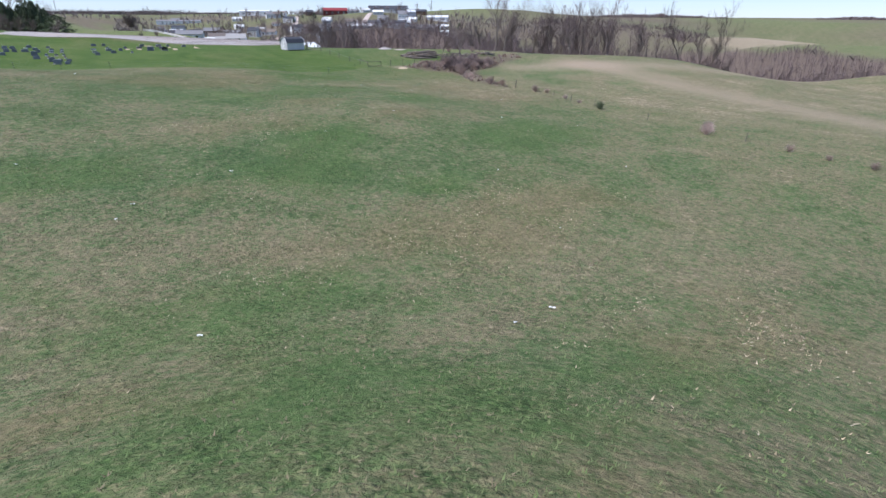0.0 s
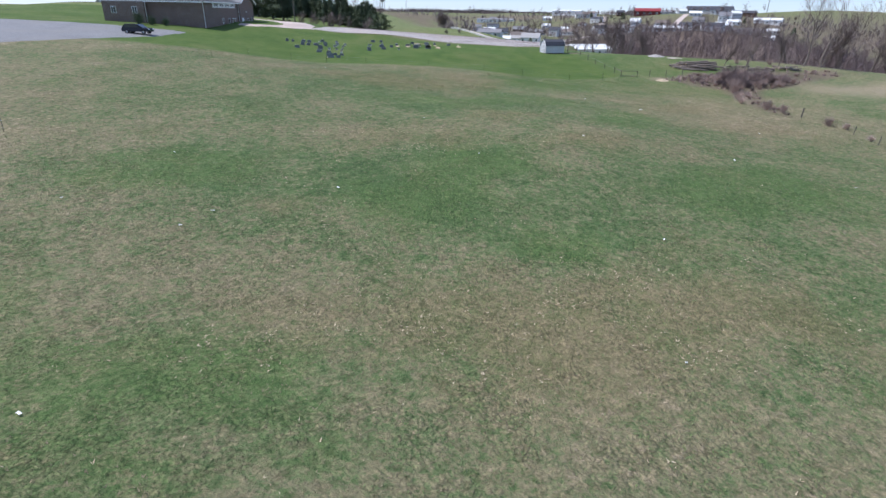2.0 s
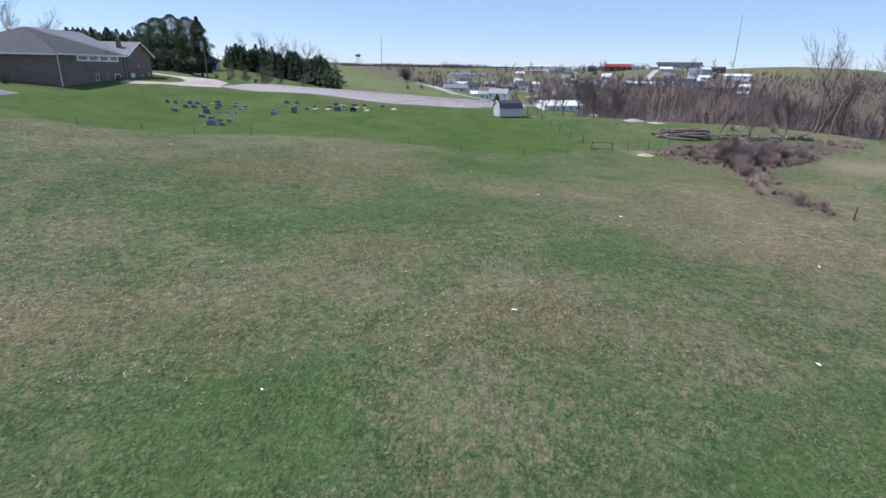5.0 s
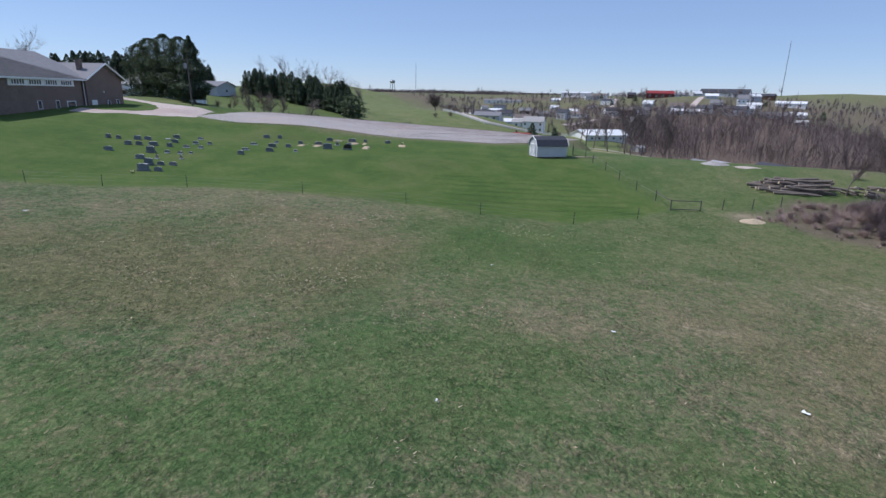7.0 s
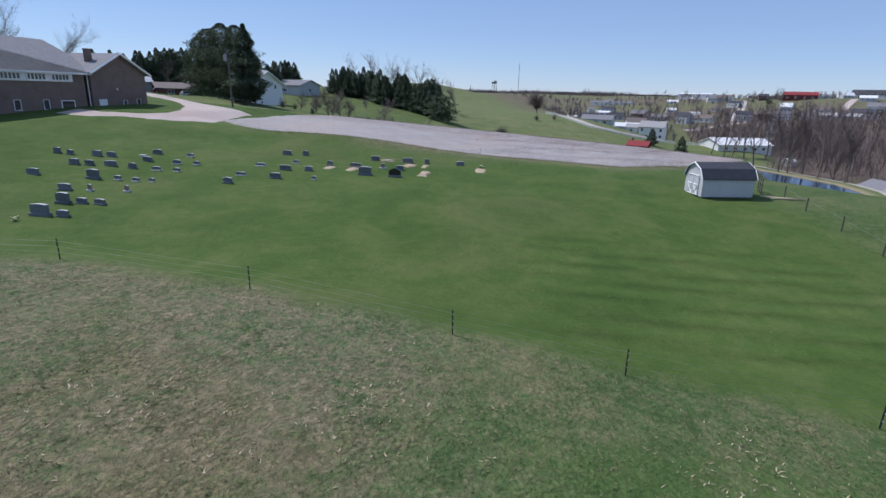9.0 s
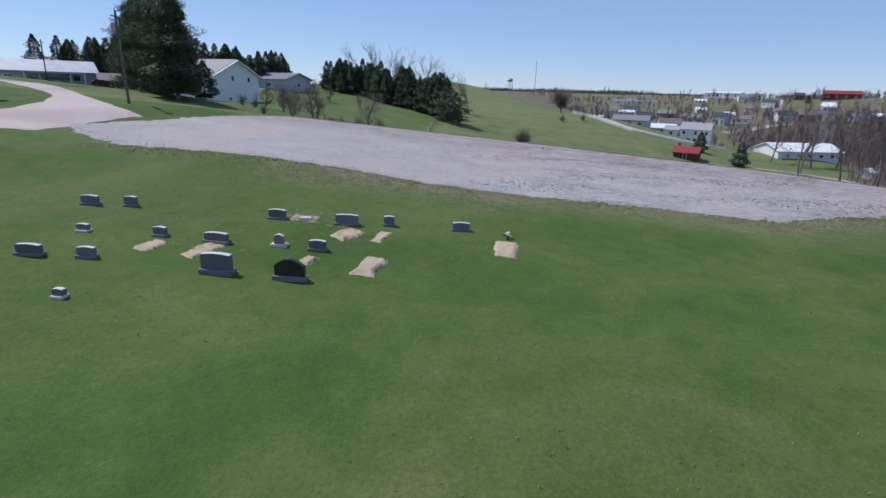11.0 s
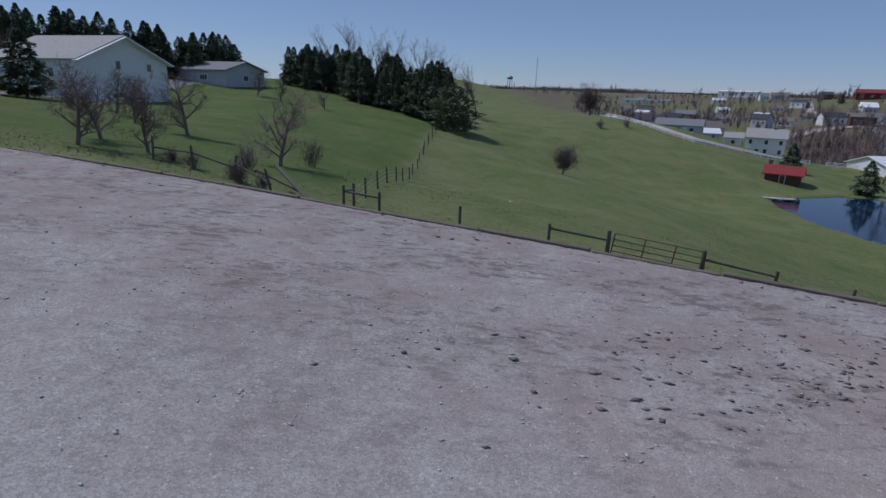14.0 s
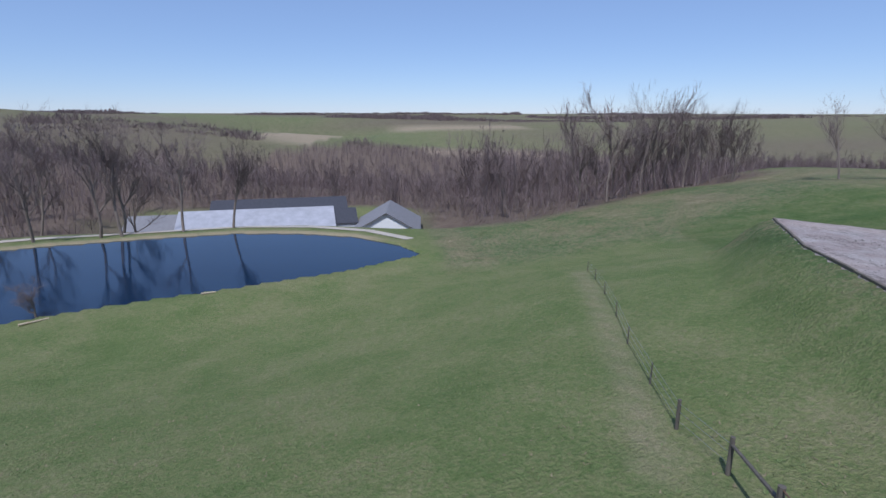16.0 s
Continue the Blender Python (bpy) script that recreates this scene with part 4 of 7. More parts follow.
def build_shed():
    """White garden shed with a gambrel roof and cross-braced doors."""
    x, y = 25.6, 117.8
    ob = thing("garden_shed", pose(x, y, ground_z(x, y) - 0.05, 0, 0, 5), "white wooden garden shed with a dark gambrel roof", "shed")
    L, w = 4.8, 3.0
    prof = [(-w / 2, 0.12), (w / 2, 0.12), (w / 2, 1.75), (w / 2 - 0.42, 2.5), (0, 2.95), (-w / 2 + 0.42, 2.5), (-w / 2, 1.75)]
    wall = part("wall", extruded(prof, -L / 2, L / 2), SHED_WALL, ob)
    wall.matrix_basis = pose(0, 0, 0, 0, 0, 90)
    o = [(-w / 2 - 0.14, 1.66), (-w / 2 + 0.40, 2.53), (0, 3.0), (w / 2 - 0.40, 2.53), (w / 2 + 0.14, 1.66)]
    i = [(p, q + 0.07) for p, q in o[::-1]]
    roof = part("roof", extruded(o + i, -L / 2 - 0.15, L / 2 + 0.15), DARKSHINGLE, ob, "dark shingled gambrel roof")
    roof.matrix_basis = pose(0, 0, 0, 0, 0, 90)
    for sx in (-1, 1):
        bm = bmesh.new()
        for (a, b), (c, d) in zip(o, o[1:]):
            rod(bm, (sx * (L / 2 + 0.16), a, b + 0.02), (sx * (L / 2 + 0.16), c, d + 0.02), 0.07, sides=4)
        part("bargeboard", bm, TRIM, ob)
    for s in (-1, 1):
        dr = part("door", B((-L / 2 - 0.03, s * 0.47, 1.05, 0.05, 0.9, 1.8, 0.008)), SHED_WALL, ob)
        bm = bmesh.new()
        for a, b in (((-0.4, 0.2), (0.4, 1.0)), ((0.4, 0.2), (-0.4, 1.0)), ((-0.42, 1.1), (0.42, 1.1)), ((-0.42, 0.2), (0.42, 0.2)), ((-0.42, 1.9), (0.42, 1.9)), ((-0.42, 0.2), (-0.42, 1.9)), ((0.42, 0.2), (0.42, 1.9))):
            rod(bm, (-L / 2 - 0.07, s * 0.47 + a[0], a[1]), (-L / 2 - 0.07, s * 0.47 + b[0], b[1]), 0.045, sides=4)
        part("brace", bm, TRIM, dr)
    for k in (-1, 0, 1):
        part("skid", B((0, k * 1.2, 0.02, L, 0.14, 0.22)), TIMBER, ob)


build_shed()


# ---- cemetery ----


def slab(w, d, h, crown, lean=0.0):
    """An upright stone with a rounded or serpentine top, bevelled edges, standing on z = 0."""
    n = 10
    top = [(-w / 2 + w * i / n, h + crown * math.sin(math.pi * i / n) - (0.0 if crown >= 0 else 0)) for i in range(n + 1)]
    bm = extruded([(-w / 2, 0), (w / 2, 0)] + top[::-1], -d / 2, d / 2)
    bmesh.ops.remove_doubles(bm, verts=bm.verts, dist=0.001)
    return bm


def headstone(x, y, w, kind, rz=-4):
    """kind: 0 low slant, 1 upright on a base, 2 tall upright, 3 dark serpentine, 4 narrow pillar, 5 flat block."""
    r = random.Random(int(x * 31 + y * 17))
    names = {0: "low grey granite headstone on the grass", 1: "grey granite headstone on a pale base", 2: "tall grey granite headstone on a broad base",
             3: "polished black headstone with a curved top on a base", 4: "small narrow reddish granite headstone", 5: "flat pale stone grave marker"}
    ob = thing("headstone", pose(x, y, ground_z(x, y) - 0.02, 0, 0, rz + r.uniform(-4, 4)), names[kind], "headstone", "headstones in the cemetery")
    if kind == 5:
        part("block", B((0, 0, 0.06, 0.6, 0.4, 0.2, 0.02)), PALEGRANITE, ob)
        return
    w = w * (1, 1, 0.82, 0.86, 1)[kind]
    base_h = (0.08, 0.11, 0.20, 0.17, 0.12)[kind]
    part("base", B((0, 0, base_h / 2, w, 0.36 if kind != 2 else 0.46, base_h + 0.04, 0.02)), GRANITE if kind not in (0, 4) else PALEGRANITE, ob)
    h = 0.8 * {0: 0.30 * r.uniform(0.85, 1.15), 1: 0.42 * r.uniform(0.85, 1.15), 2: 0.70, 3: 0.50, 4: 0.42}[kind]
    sw = w * (0.87 if kind in (1, 2, 3) else 0.86 if kind == 0 else 0.55)
    bm = slab(sw, 0.20 if kind != 2 else 0.26, h, {0: 0.03, 1: 0.04, 2: 0.05, 3: 0.26, 4: 0.08}[kind])
    bmesh.ops.translate(bm, verts=bm.verts, vec=(0, 0, base_h))
    n = 10
    cr = {0: 0.03, 1: 0.04, 2: 0.05, 3: 0.26, 4: 0.08}[kind]
    edge = [(-sw / 2 + sw * i / n, base_h + h + cr * math.sin(math.pi * i / n)) for i in range(n + 1)]
    dd = 0.20 if kind != 2 else 0.26
    if kind != 3:
        cap = extruded([(x, z + 0.001) for x, z in edge] + [(x, z + 0.014) for x, z in edge[::-1]], -dd / 2, dd / 2)
        part("top_edge", cap, PALEGRANITE, ob, "pale rough-cut top edge")
    part("tablet", bm, {3: BLACKGRANITE, 4: PINKGRANITE}.get(kind, GRANITE), ob)


STONES_WEST = [(-35.2, 117.8, 0.66, 1), (-34.0, 117.8, 0.59, 1), (-31.8, 118.2, 0.93, 1), (-30.6, 118.4, 0.93, 1), (-28.5, 119.9, 0.87, 5), (-27.8, 121.3, 0.94, 1), (-24.7, 121.5, 0.69, 0), (-31.9, 115.1, 0.90, 1), (-30.7, 115.3, 0.83, 1), (-29.1, 115.7, 1.21, 1), (-27.2, 118.3, 0.95, 1), (-24.6, 118.5, 0.77, 0), (-22.9, 118.8, 0.60, 0), (-27.1, 115.6, 0.75, 1)]
STONES_MID = [(-32.9, 111.5, 1.08, 1), (-28.2, 111.8, 1.34, 2), (-25.1, 115.8, 0.85, 0), (-23.4, 116.0, 0.63, 0), (-26.4, 112.1, 0.61, 0), (-24.9, 112.1, 0.60, 0), (-23.7, 112.3, 0.45, 0), (-28.4, 108.6, 1.13, 1), (-26.6, 108.8, 0.45, 4), (-24.0, 109.2, 0.45, 4), (-26.5, 105.6, 1.28, 2), (-25.3, 105.8, 0.81, 1), (-24.0, 105.8, 0.85, 1), (-26.2, 102.9, 1.61, 2), (-24.7, 102.9, 0.89, 1)]
STONES_EAST = [(-17.9, 113.5, 0.87, 1), (-17.8, 116.3, 0.96, 0), (-14.6, 115.9, 1.08, 1), (-17.3, 120.1, 1.02, 0), (-14.7, 119.3, 1.15, 1), (-16.2, 125.2, 0.99, 1), (-14.3, 125.4, 0.69, 1), (-14.4, 122.0, 0.60, 0), (-12.5, 119.4, 0.78, 1), (-11.2, 116.1, 0.45, 0), (-11.0, 122.0, 0.65, 1)]
STONES_NEAR = [(2, 125.3, 0.93, 1), (-1.5, 125.3, 0.55, 1), (-3.5, 125, 1.23, 1), (-4, 121.5, 0.81, 1), (-5.7, 121.7, 0.71, 4), (-4.2, 118.4, 1.51, 3), (-7, 118.6, 1.6, 2),
    (-8.4, 121.7, 1.19, 1), (-6.9, 125.1, 0.98, 1), (-5.6, 125.3, 0.58, 5)]
for row in STONES_WEST + STONES_MID + STONES_EAST + STONES_NEAR:
    headstone(*row)


def fresh_grave(x0, y0, x1, y1, w, mound=0.08):
    """A strip of bare, lumpy soil between two points of the turf."""
    L = math.hypot(x1 - x0, y1 - y0)
    n, k = 30, 15
    v, f = [], []
    r = random.Random(int(x0 * 100))
    for i in range(n + 1):
        for j in range(k + 1):
            u, s = i / n, j / k * 2 - 1
            ww = w * 0.64 * (1 + 0.14 * math.sin(u * 9 + x0) + 0.08 * math.sin(u * 31 + y0 * (2 + s)) + 0.13 * r.uniform(-1, 1)) * min(1.0, 0.75 + 3 * min(u, 1 - u))
            px, py = x0 + (x1 - x0) * u - (y1 - y0) / L * s * ww, y0 + (y1 - y0) * u + (x1 - x0) / L * s * ww
            rim = min(1.0, 5 * min(u, 1 - u, (1 - abs(s)) / 2))
            v.append((px, py, ground_z(px, py) - 0.05 + 0.098 * rim + mound * 0.4 * rim ** 2 + 0.022 * r.uniform(-1, 1)))
    for i in range(n):
        for j in range(k):
            a = i * (k + 1) + j
            f.append((a, a + k + 1, a + k + 2, a + 1))
    tagged(new("grave_mound", mesh_of("grave_mound", v, f, GRAVE_SOIL, True)), "bare tan soil over a fresh grave in the turf", "grave", "bare graves")


for g in ((4.15, 124.4, 3.9, 121.9, 0.95, 0.06), (-1.3, 121.1, -1.75, 119.0, 0.85, 0.28), (-2.7, 124.4, -3.7, 123.0, 0.95, 0.08), (-1.45, 124.5, -1.85, 122.7, 0.5, 0.06),
          (-3.95, 120.8, -4.25, 119.9, 0.45, 0.05), (-8.2, 121.7, -9.0, 119.6, 0.8, 0.06), (-10.5, 121.6, -11.1, 120.2, 0.8, 0.05), (-6.5, 125.4, -4.9, 125.4, 0.8, 0.05)):
    fresh_grave(*g)


def flower_bunch(x, y):
    ob = thing("flower_bunch", pose(x, y, ground_z(x, y) + 0.08), "white and yellow silk flowers on a grave", "flowers")
    r = random.Random(5)
    bloom = None
    for i in range(26):
        a, q = r.uniform(0, 6.28), r.uniform(0, 0.22)
        if bloom is None:
            bm = bmesh.new()
            bmesh.ops.create_icosphere(bm, subdivisions=1, radius=0.04)
            flower = part("bloom", bm, FLOWER, ob)
            bloom = flower.data
        else:
            flower = part("bloom", bloom, None, ob)
        k = r.uniform(0.6, 1.25)
        flower.matrix_basis = Matrix.Translation((q * math.cos(a), q * math.sin(a), r.uniform(0.05, 0.22))) @ Matrix.Diagonal((k, k, k * 0.7, 1))
    bm = bmesh.new()
    for i in range(24):
        a = r.uniform(0, 6.28)
        rod(bm, (0, 0, 0), (0.26 * math.cos(a), 0.26 * math.sin(a), r.uniform(0.05, 0.2)), 0.03, 0.004, 4)
    part("leaves", bm, NEEDLES, ob)


def straw_litter(x, y, n, spread, seed):
    """Loose dead stalks raked about a grave."""
    r = random.Random(seed)
    bm = bmesh.new()
    for i in range(n):
        a, b = r.uniform(0, 6.28), r.gauss(0, 0.35)
        px, py, L = x + r.gauss(0, spread), y + r.gauss(0, spread * 0.6), r.uniform(0.15, 0.5)
        z = ground_z(px, py) + 0.10
        rod(bm, (px, py, z), (px + L * math.cos(a), py + L * math.sin(a), z + r.uniform(-0.02, 0.12)), 0.006, 0.004, 3)
    tagged(part("dead_stalks", bm, CUTWOOD_PALE, None), "loose dead straw stalks raked beside the graves", "straw", kind="stuff")


CUTWOOD_PALE = plain("dry_stalks", (0.45, 0.35, 0.22), 0.85, vary=0.3)
straw_litter(-5.6, 125.3, 170, 0.75, 3)
straw_litter(-3.6, 124.0, 60, 0.8, 4)
straw_litter(-8.6, 121.0, 60, 0.7, 5)
flower_bunch(4.2, 124.6)
flower_bunch(-26.9, 101.6)

# ---- fences ----


def steel_post(x, y, h=1.25, lean=0.0):
    ob = thing("fence_post", pose(x, y, ground_z(x, y), lean, lean * 0.6, 20), "thin dark steel stake with white insulators", "fence post", "stakes of the wire fence")
    part("stake", B((0, 0, h / 2 - 0.2, 0.055, 0.02, h + 0.4), (0.0, 0.02, h / 2 - 0.2, 0.012, 0.04, h + 0.4)), IRON, ob)
    for z in (0.35, 0.65, 0.95):
        part("insulator", B((0, -0.03, z, 0.035, 0.05, 0.035, 0.008)), PALEGRANITE, ob)


for i, (x, y) in enumerate(FENCE[1:-1] + [(-27.0, 94.4), (-40.3, 93.2)]):
    steel_post(x, y, 1.12, (i * 37 % 9 - 4) * 0.8)
for x, y in ((-57.5, 46.7), (-54.1, 41.5), (-47.4, 23.7)):
    steel_post(x, y, 1.2, 2)


def wire(name, pts, r, mat, label):
    cu = bpy.data.curves.new(name, "CURVE")
    cu.dimensions = "3D"
    cu.bevel_depth = r
    cu.bevel_resolution = 0
    s = cu.splines.new("POLY")
    s.points.add(len(pts) - 1)
    for p, q in zip(s.points, pts):
        p.co = (*q, 1)
    cu.materials.append(mat)
    return tagged(new(name, cu), label, "wire")


for h in (0.4, 0.7, 1.0):
    wire("fence_wire", [(x, y, ground_z(x, y) + h) for x, y in FENCE[1:-1]], 0.003, STEEL, "thin grey fence wire between stakes")


def wood_post(x, y, h=1.3, r=0.09, lean=(0, 0), name="fence_post", label="weathered round wooden fence post"):
    ob = thing(name, pose(x, y, ground_z(x, y), lean[0], lean[1], 0), label, "fence post", "wooden fence posts")
    bm = bmesh.new()
    rod(bm, (0, 0, -0.4), (0, 0, h), r * 0.82, r * 0.70, 9)
    part("shaft", bm, WEATHERED, ob)
    return ob


def rail(a, b, za, zb, r=0.06):
    bm = bmesh.new()
    rod(bm, (a[0], a[1], ground_z(*a) + za), (b[0], b[1], ground_z(*b) + zb), r, r * 0.85, 7)
    me = bpy.data.meshes.new("fence_rail")
    bm.to_mesh(me)
    bm.free()
    me.materials.append(WEATHERED)
    tagged(new("fence_rail", me), "weathered round wooden fence rail", "fence rail", "fence rails")


# line of posts up the hill beside the orchard
y = 180.4
for i, y in enumerate((180.4, 184.8, 189.4, 194.6, 200.0, 205.2, 210.2, 214.6, 219.0, 223.2, 227.4, 231.8, 236.4, 241.0, 246.0, 251.0)):
    wood_post(-6.3 + 0.012 * (y - 180) * (1 if i % 2 else 0.6), y, 1.25, 0.085, (i * 7 % 5 - 2, i * 5 % 5 - 2))
for h in (0.3, 0.6, 0.9, 1.15):
    wire("fence_wire", [(-6.2, y, ground_z(-6.2, y) + h) for y in np.linspace(177, 252, 14)], 0.007, STEEL, "thin grey fence wire along the hill")
# corner brace and gate on the hillside
for x, y in ((-6.6, 175.6), (-6.4, 177.2), (-4.7, 175.2), (-0.6, 174.3), (3.5, 172.5)):
    wood_post(x, y, 1.25, 0.10)
rail((-6.6, 175.6), (-4.7, 175.2), 0.95, 0.95)
rail((-6.6, 175.6), (-6.4, 177.2), 0.95, 0.9)
rail((3.5, 172.5), (6.1, 172.05), 1.05, 1.0)
rail((9.95, 171.0), (12.7, 170.2), 1.05, 1.0)
for x, y in ((6.1, 172.05), (9.95, 171.0)):
    wood_post(x, y, 1.45, 0.13)
wood_post(12.7, 170.2, 1.25, 0.10)
wood_post(15.8, 169.9, 1.15, 0.09)
for x, y in ((19.9, 168.6), (25.4, 166.8), (30.8, 164.8), (37.2, 162.6), (43.8, 160.4), (50.5, 158.2)):
    wood_post(x, y, 1.0, 0.045, ((x * 7) % 5 - 2, 1))
for h in (0.35, 0.7, 1.0):
    wire("fence_wire", [(x, y, ground_z(x, y) + h) for x, y in ((12.7, 170.2), (15.8, 169.9), (19.9, 168.6), (25.4, 166.8), (30.8, 164.8), (37.2, 162.6), (43.8, 160.4), (50.5, 158.2))], 0.008, STEEL, "thin grey fence wire down to the pond")


def pipe_gate(x0, y0, x1, y1, h=1.25, bars=6, mat=RUSTY):
    """A tubular farm gate between two posts."""
    z0, z1 = ground_z(x0, y0) + 0.12, ground_z(x1, y1) + 0.12
    L = math.hypot(x1 - x0, y1 - y0)
    tilt = -math.degrees(math.atan2(z1 - z0, L))
    ob = thing("farm_gate", pose(x0, y0, z0, 0, tilt, math.degrees(math.atan2(y1 - y0, x1 - x0))), "rusty tubular steel farm gate, closed", "gate")
    bm = bmesh.new()
    rod(bm, (0.12, 0, 0), (0.12, 0, h), 0.03)
    part("end_upright", bm, mat, ob)
    bm = bmesh.new()
    rod(bm, (L - 0.12, 0, 0), (L - 0.12, 0, h), 0.03)
    part("end_upright", bm, mat, ob)
    for i in range(bars):
        bm = bmesh.new()
        z = h * (i / (bars - 1)) ** 1.15
        rod(bm, (0.12, 0, z), (L - 0.12, 0, z), 0.022)
        part("bar", bm, mat, ob)
    for u in (0.36, 0.68):
        part("upright", B((L * u, -0.03, h / 2, 0.05, 0.012, h)), mat, ob)


pipe_gate(6.1, 172.05, 9.95, 171.0)


def rail_pen():
    """Short rail fence and its posts beside the wire fence in the field."""
    for x, y in ((29.7, 93.9), (29.2, 90.1), (32.4, 89.7)):
        wood_post(x, y, 1.2, 0.08)
    rail((29.7, 93.9), (29.2, 90.1), 1.0, 1.0, 0.05)
    rail((29.2, 90.1), (32.4, 89.7), 1.05, 1.05, 0.05)
    rail((29.2, 90.1), (32.4, 89.7), 0.15, 0.15, 0.05)


rail_pen()
for x, y in ((29.7, 98.3), (29.9, 103.1), (30.2, 107.7), (30.6, 112.7), (31.6, 117.5), (35.3, 90.1), (38.8, 90.0), (42.8, 90.6)):
    wood_post(x, y, 1.15, 0.075, ((x * 13) % 5 - 2, 0))
wire("fence_wire", [(x, y, ground_z(x, y) + 0.9) for x, y in ((29.2, 90.1), (29.7, 98.3), (29.9, 103.1), (30.2, 107.7), (30.6, 112.7), (31.6, 117.5))], 0.007, STEEL, "thin grey fence wire beside the lane")

# old fallen fence in the orchard
for x, y, lx, ly in ((-18.4, 179.2, 0, 3), (-15.6, 178.2, 4, 0), (-13.1, 177.6, -4, 8), (-10.4, 175.8, 6, -10)):
    wood_post(x, y, 1.35, 0.085, (lx, ly))
rail((-15.6, 178.2), (-13.1, 177.6), 0.95, 0.7)
rail((-18.4, 179.2), (-15.6, 178.2), 0.7, 0.95)
rail((-13.0, 177.6), (-10.4, 175.8), 0.9, 0.5)
rail((-10.9, 178.0), (-8.2, 175.0), 1.3, 0.12, 0.11)
rail((-11.6, 177.0), (-9.0, 176.4), 0.9, 0.3)


def edging():
    """Old timbers laid end to end along the far rim of the gravel."""
    rim = [(-22, 173.2), (-10, 169.2), (0, 165.5), (10, 161.5), (20, 157.2), (30, 152.6), (42, 145)]
    r = random.Random(9)
    pieces = []
    for (x0, y0), (x1, y1) in zip(rim, rim[1:]):
        L = math.hypot(x1 - x0, y1 - y0)
        n = max(1, round(L / 3.6))
        for i in range(n):
            a, b = i / n + 0.002, (i + 1) / n - 0.002
            pieces.append((x0 + (x1 - x0) * a, y0 + (y1 - y0) * a, x0 + (x1 - x0) * b, y0 + (y1 - y0) * b))
    for x0, y0, x1, y1 in pieces:
        L = math.hypot(x1 - x0, y1 - y0)
        za, zb = float(pad(x0, y0)), float(pad(x1, y1))
        q = (y1 - y0) / L * 0.12, -(x1 - x0) / L * 0.12
        ob = thing("edging_timber", pose((x0 + x1) / 2 - q[0], (y0 + y1) / 2 - q[1], (za + zb) / 2 + 0.02 + r.uniform(-0.04, 0.03), r.uniform(-6, 6), -math.degrees(math.atan2(zb - za, L)), math.degrees(math.atan2(y1 - y0, x1 - x0)) + r.uniform(-1.5, 1.5)),
                   "old weathered timber edging the gravel lot", "timber", "edging timbers of the lot")
        part("beam", B((0, 0, -0.04, L, 0.17, 0.26, 0.03)), TIMBER, ob)


edging()

# ---- trees ----


def grow(seed, height, girth, spread=0.5, levels=4, upright=0.55, fork=0.28, twigs=7, twig_len=0.9, twig_w=0.02):
    """Limbs as (from, to, radius, radius) and twigs as (from, to, width) of a bare broadleaved tree."""
    r = np.random.RandomState(seed)
    limbs, tw = [], []

    def branch(p, d, length, rad, lev):
        n = 5 if lev == 0 else 3
        for i in range(n):
            d = d + r.normal(0, 0.10 if lev == 0 else 0.20, 3) + np.array([0, 0, 0.10 if lev else 0.03]) * upright
            d /= np.linalg.norm(d)
            q = p + d * length / n
            r1 = rad * (1 - 0.62 * (i + 1) / n) if lev else rad * (1 - 0.5 * (i + 1) / n)
            limbs.append((p, q, rad * (1 - 0.62 * i / n) if lev else rad * (1 - 0.5 * i / n), r1))
            if lev < levels - 1 and (lev > 0 or (i + 1) / n > fork):
                for _ in range(2 if lev < 2 else 1 + (r.rand() < 0.6)):
                    a = r.uniform(0, 6.283)
                    side = np.array([math.cos(a), math.sin(a), 0.0])
                    nd = d * upright + side * spread * r.uniform(0.7, 1.5) + np.array([0, 0, 0.12])
                    nd /= np.linalg.norm(nd)
                    branch(q, nd, length * r.uniform(0.42, 0.66), max(0.012, r1 * r.uniform(0.45, 0.7)), lev + 1)
            if lev >= levels - 2:
                for _ in range(twigs):
                    v = d + r.normal(0, 0.55, 3)
                    v /= np.linalg.norm(v)
                    s = p + (q - p) * r.rand()
                    tw.append((s, s + v * twig_len * r.uniform(0.4, 1.3), r.uniform(0.5, 1.2) * twig_w))
            p = q
    branch(np.zeros(3), np.array([r.normal(0, 0.05), r.normal(0, 0.05), 1.0]), height * 0.62, girth, 0)
    return limbs, tw


def tubes(limbs, sides=5):
    v, f = [], []
    for p, q, r0, r1 in limbs:
        d = (q - p) / (np.linalg.norm(q - p) + 1e-9)
        a = np.cross(d, [0.31, 0.95, 0.1])
        a /= np.linalg.norm(a)
        b = np.cross(d, a)
        k = sides if r0 > 0.06 else 3
        o = len(v)
        for c, rr in ((p, r0), (q, r1)):
            for i in range(k):
                t = 6.2832 * i / k
                v.append(c + rr * (math.cos(t) * a + math.sin(t) * b))
        for i in range(k):
            f.append((o + i, o + (i + 1) % k, o + k + (i + 1) % k, o + k + i))
    return np.array(v), f


def slivers(tw):
    v, f = [], []
    for p, q, w in tw:
        d = q - p
        s = np.cross(d, [0.3, 0.2, 0.93])
        s = s / (np.linalg.norm(s) + 1e-9) * w
        o = len(v)
        v += [p - s, p + s, q]
        f.append((o, o + 1, o + 2))
    return np.array(v), f


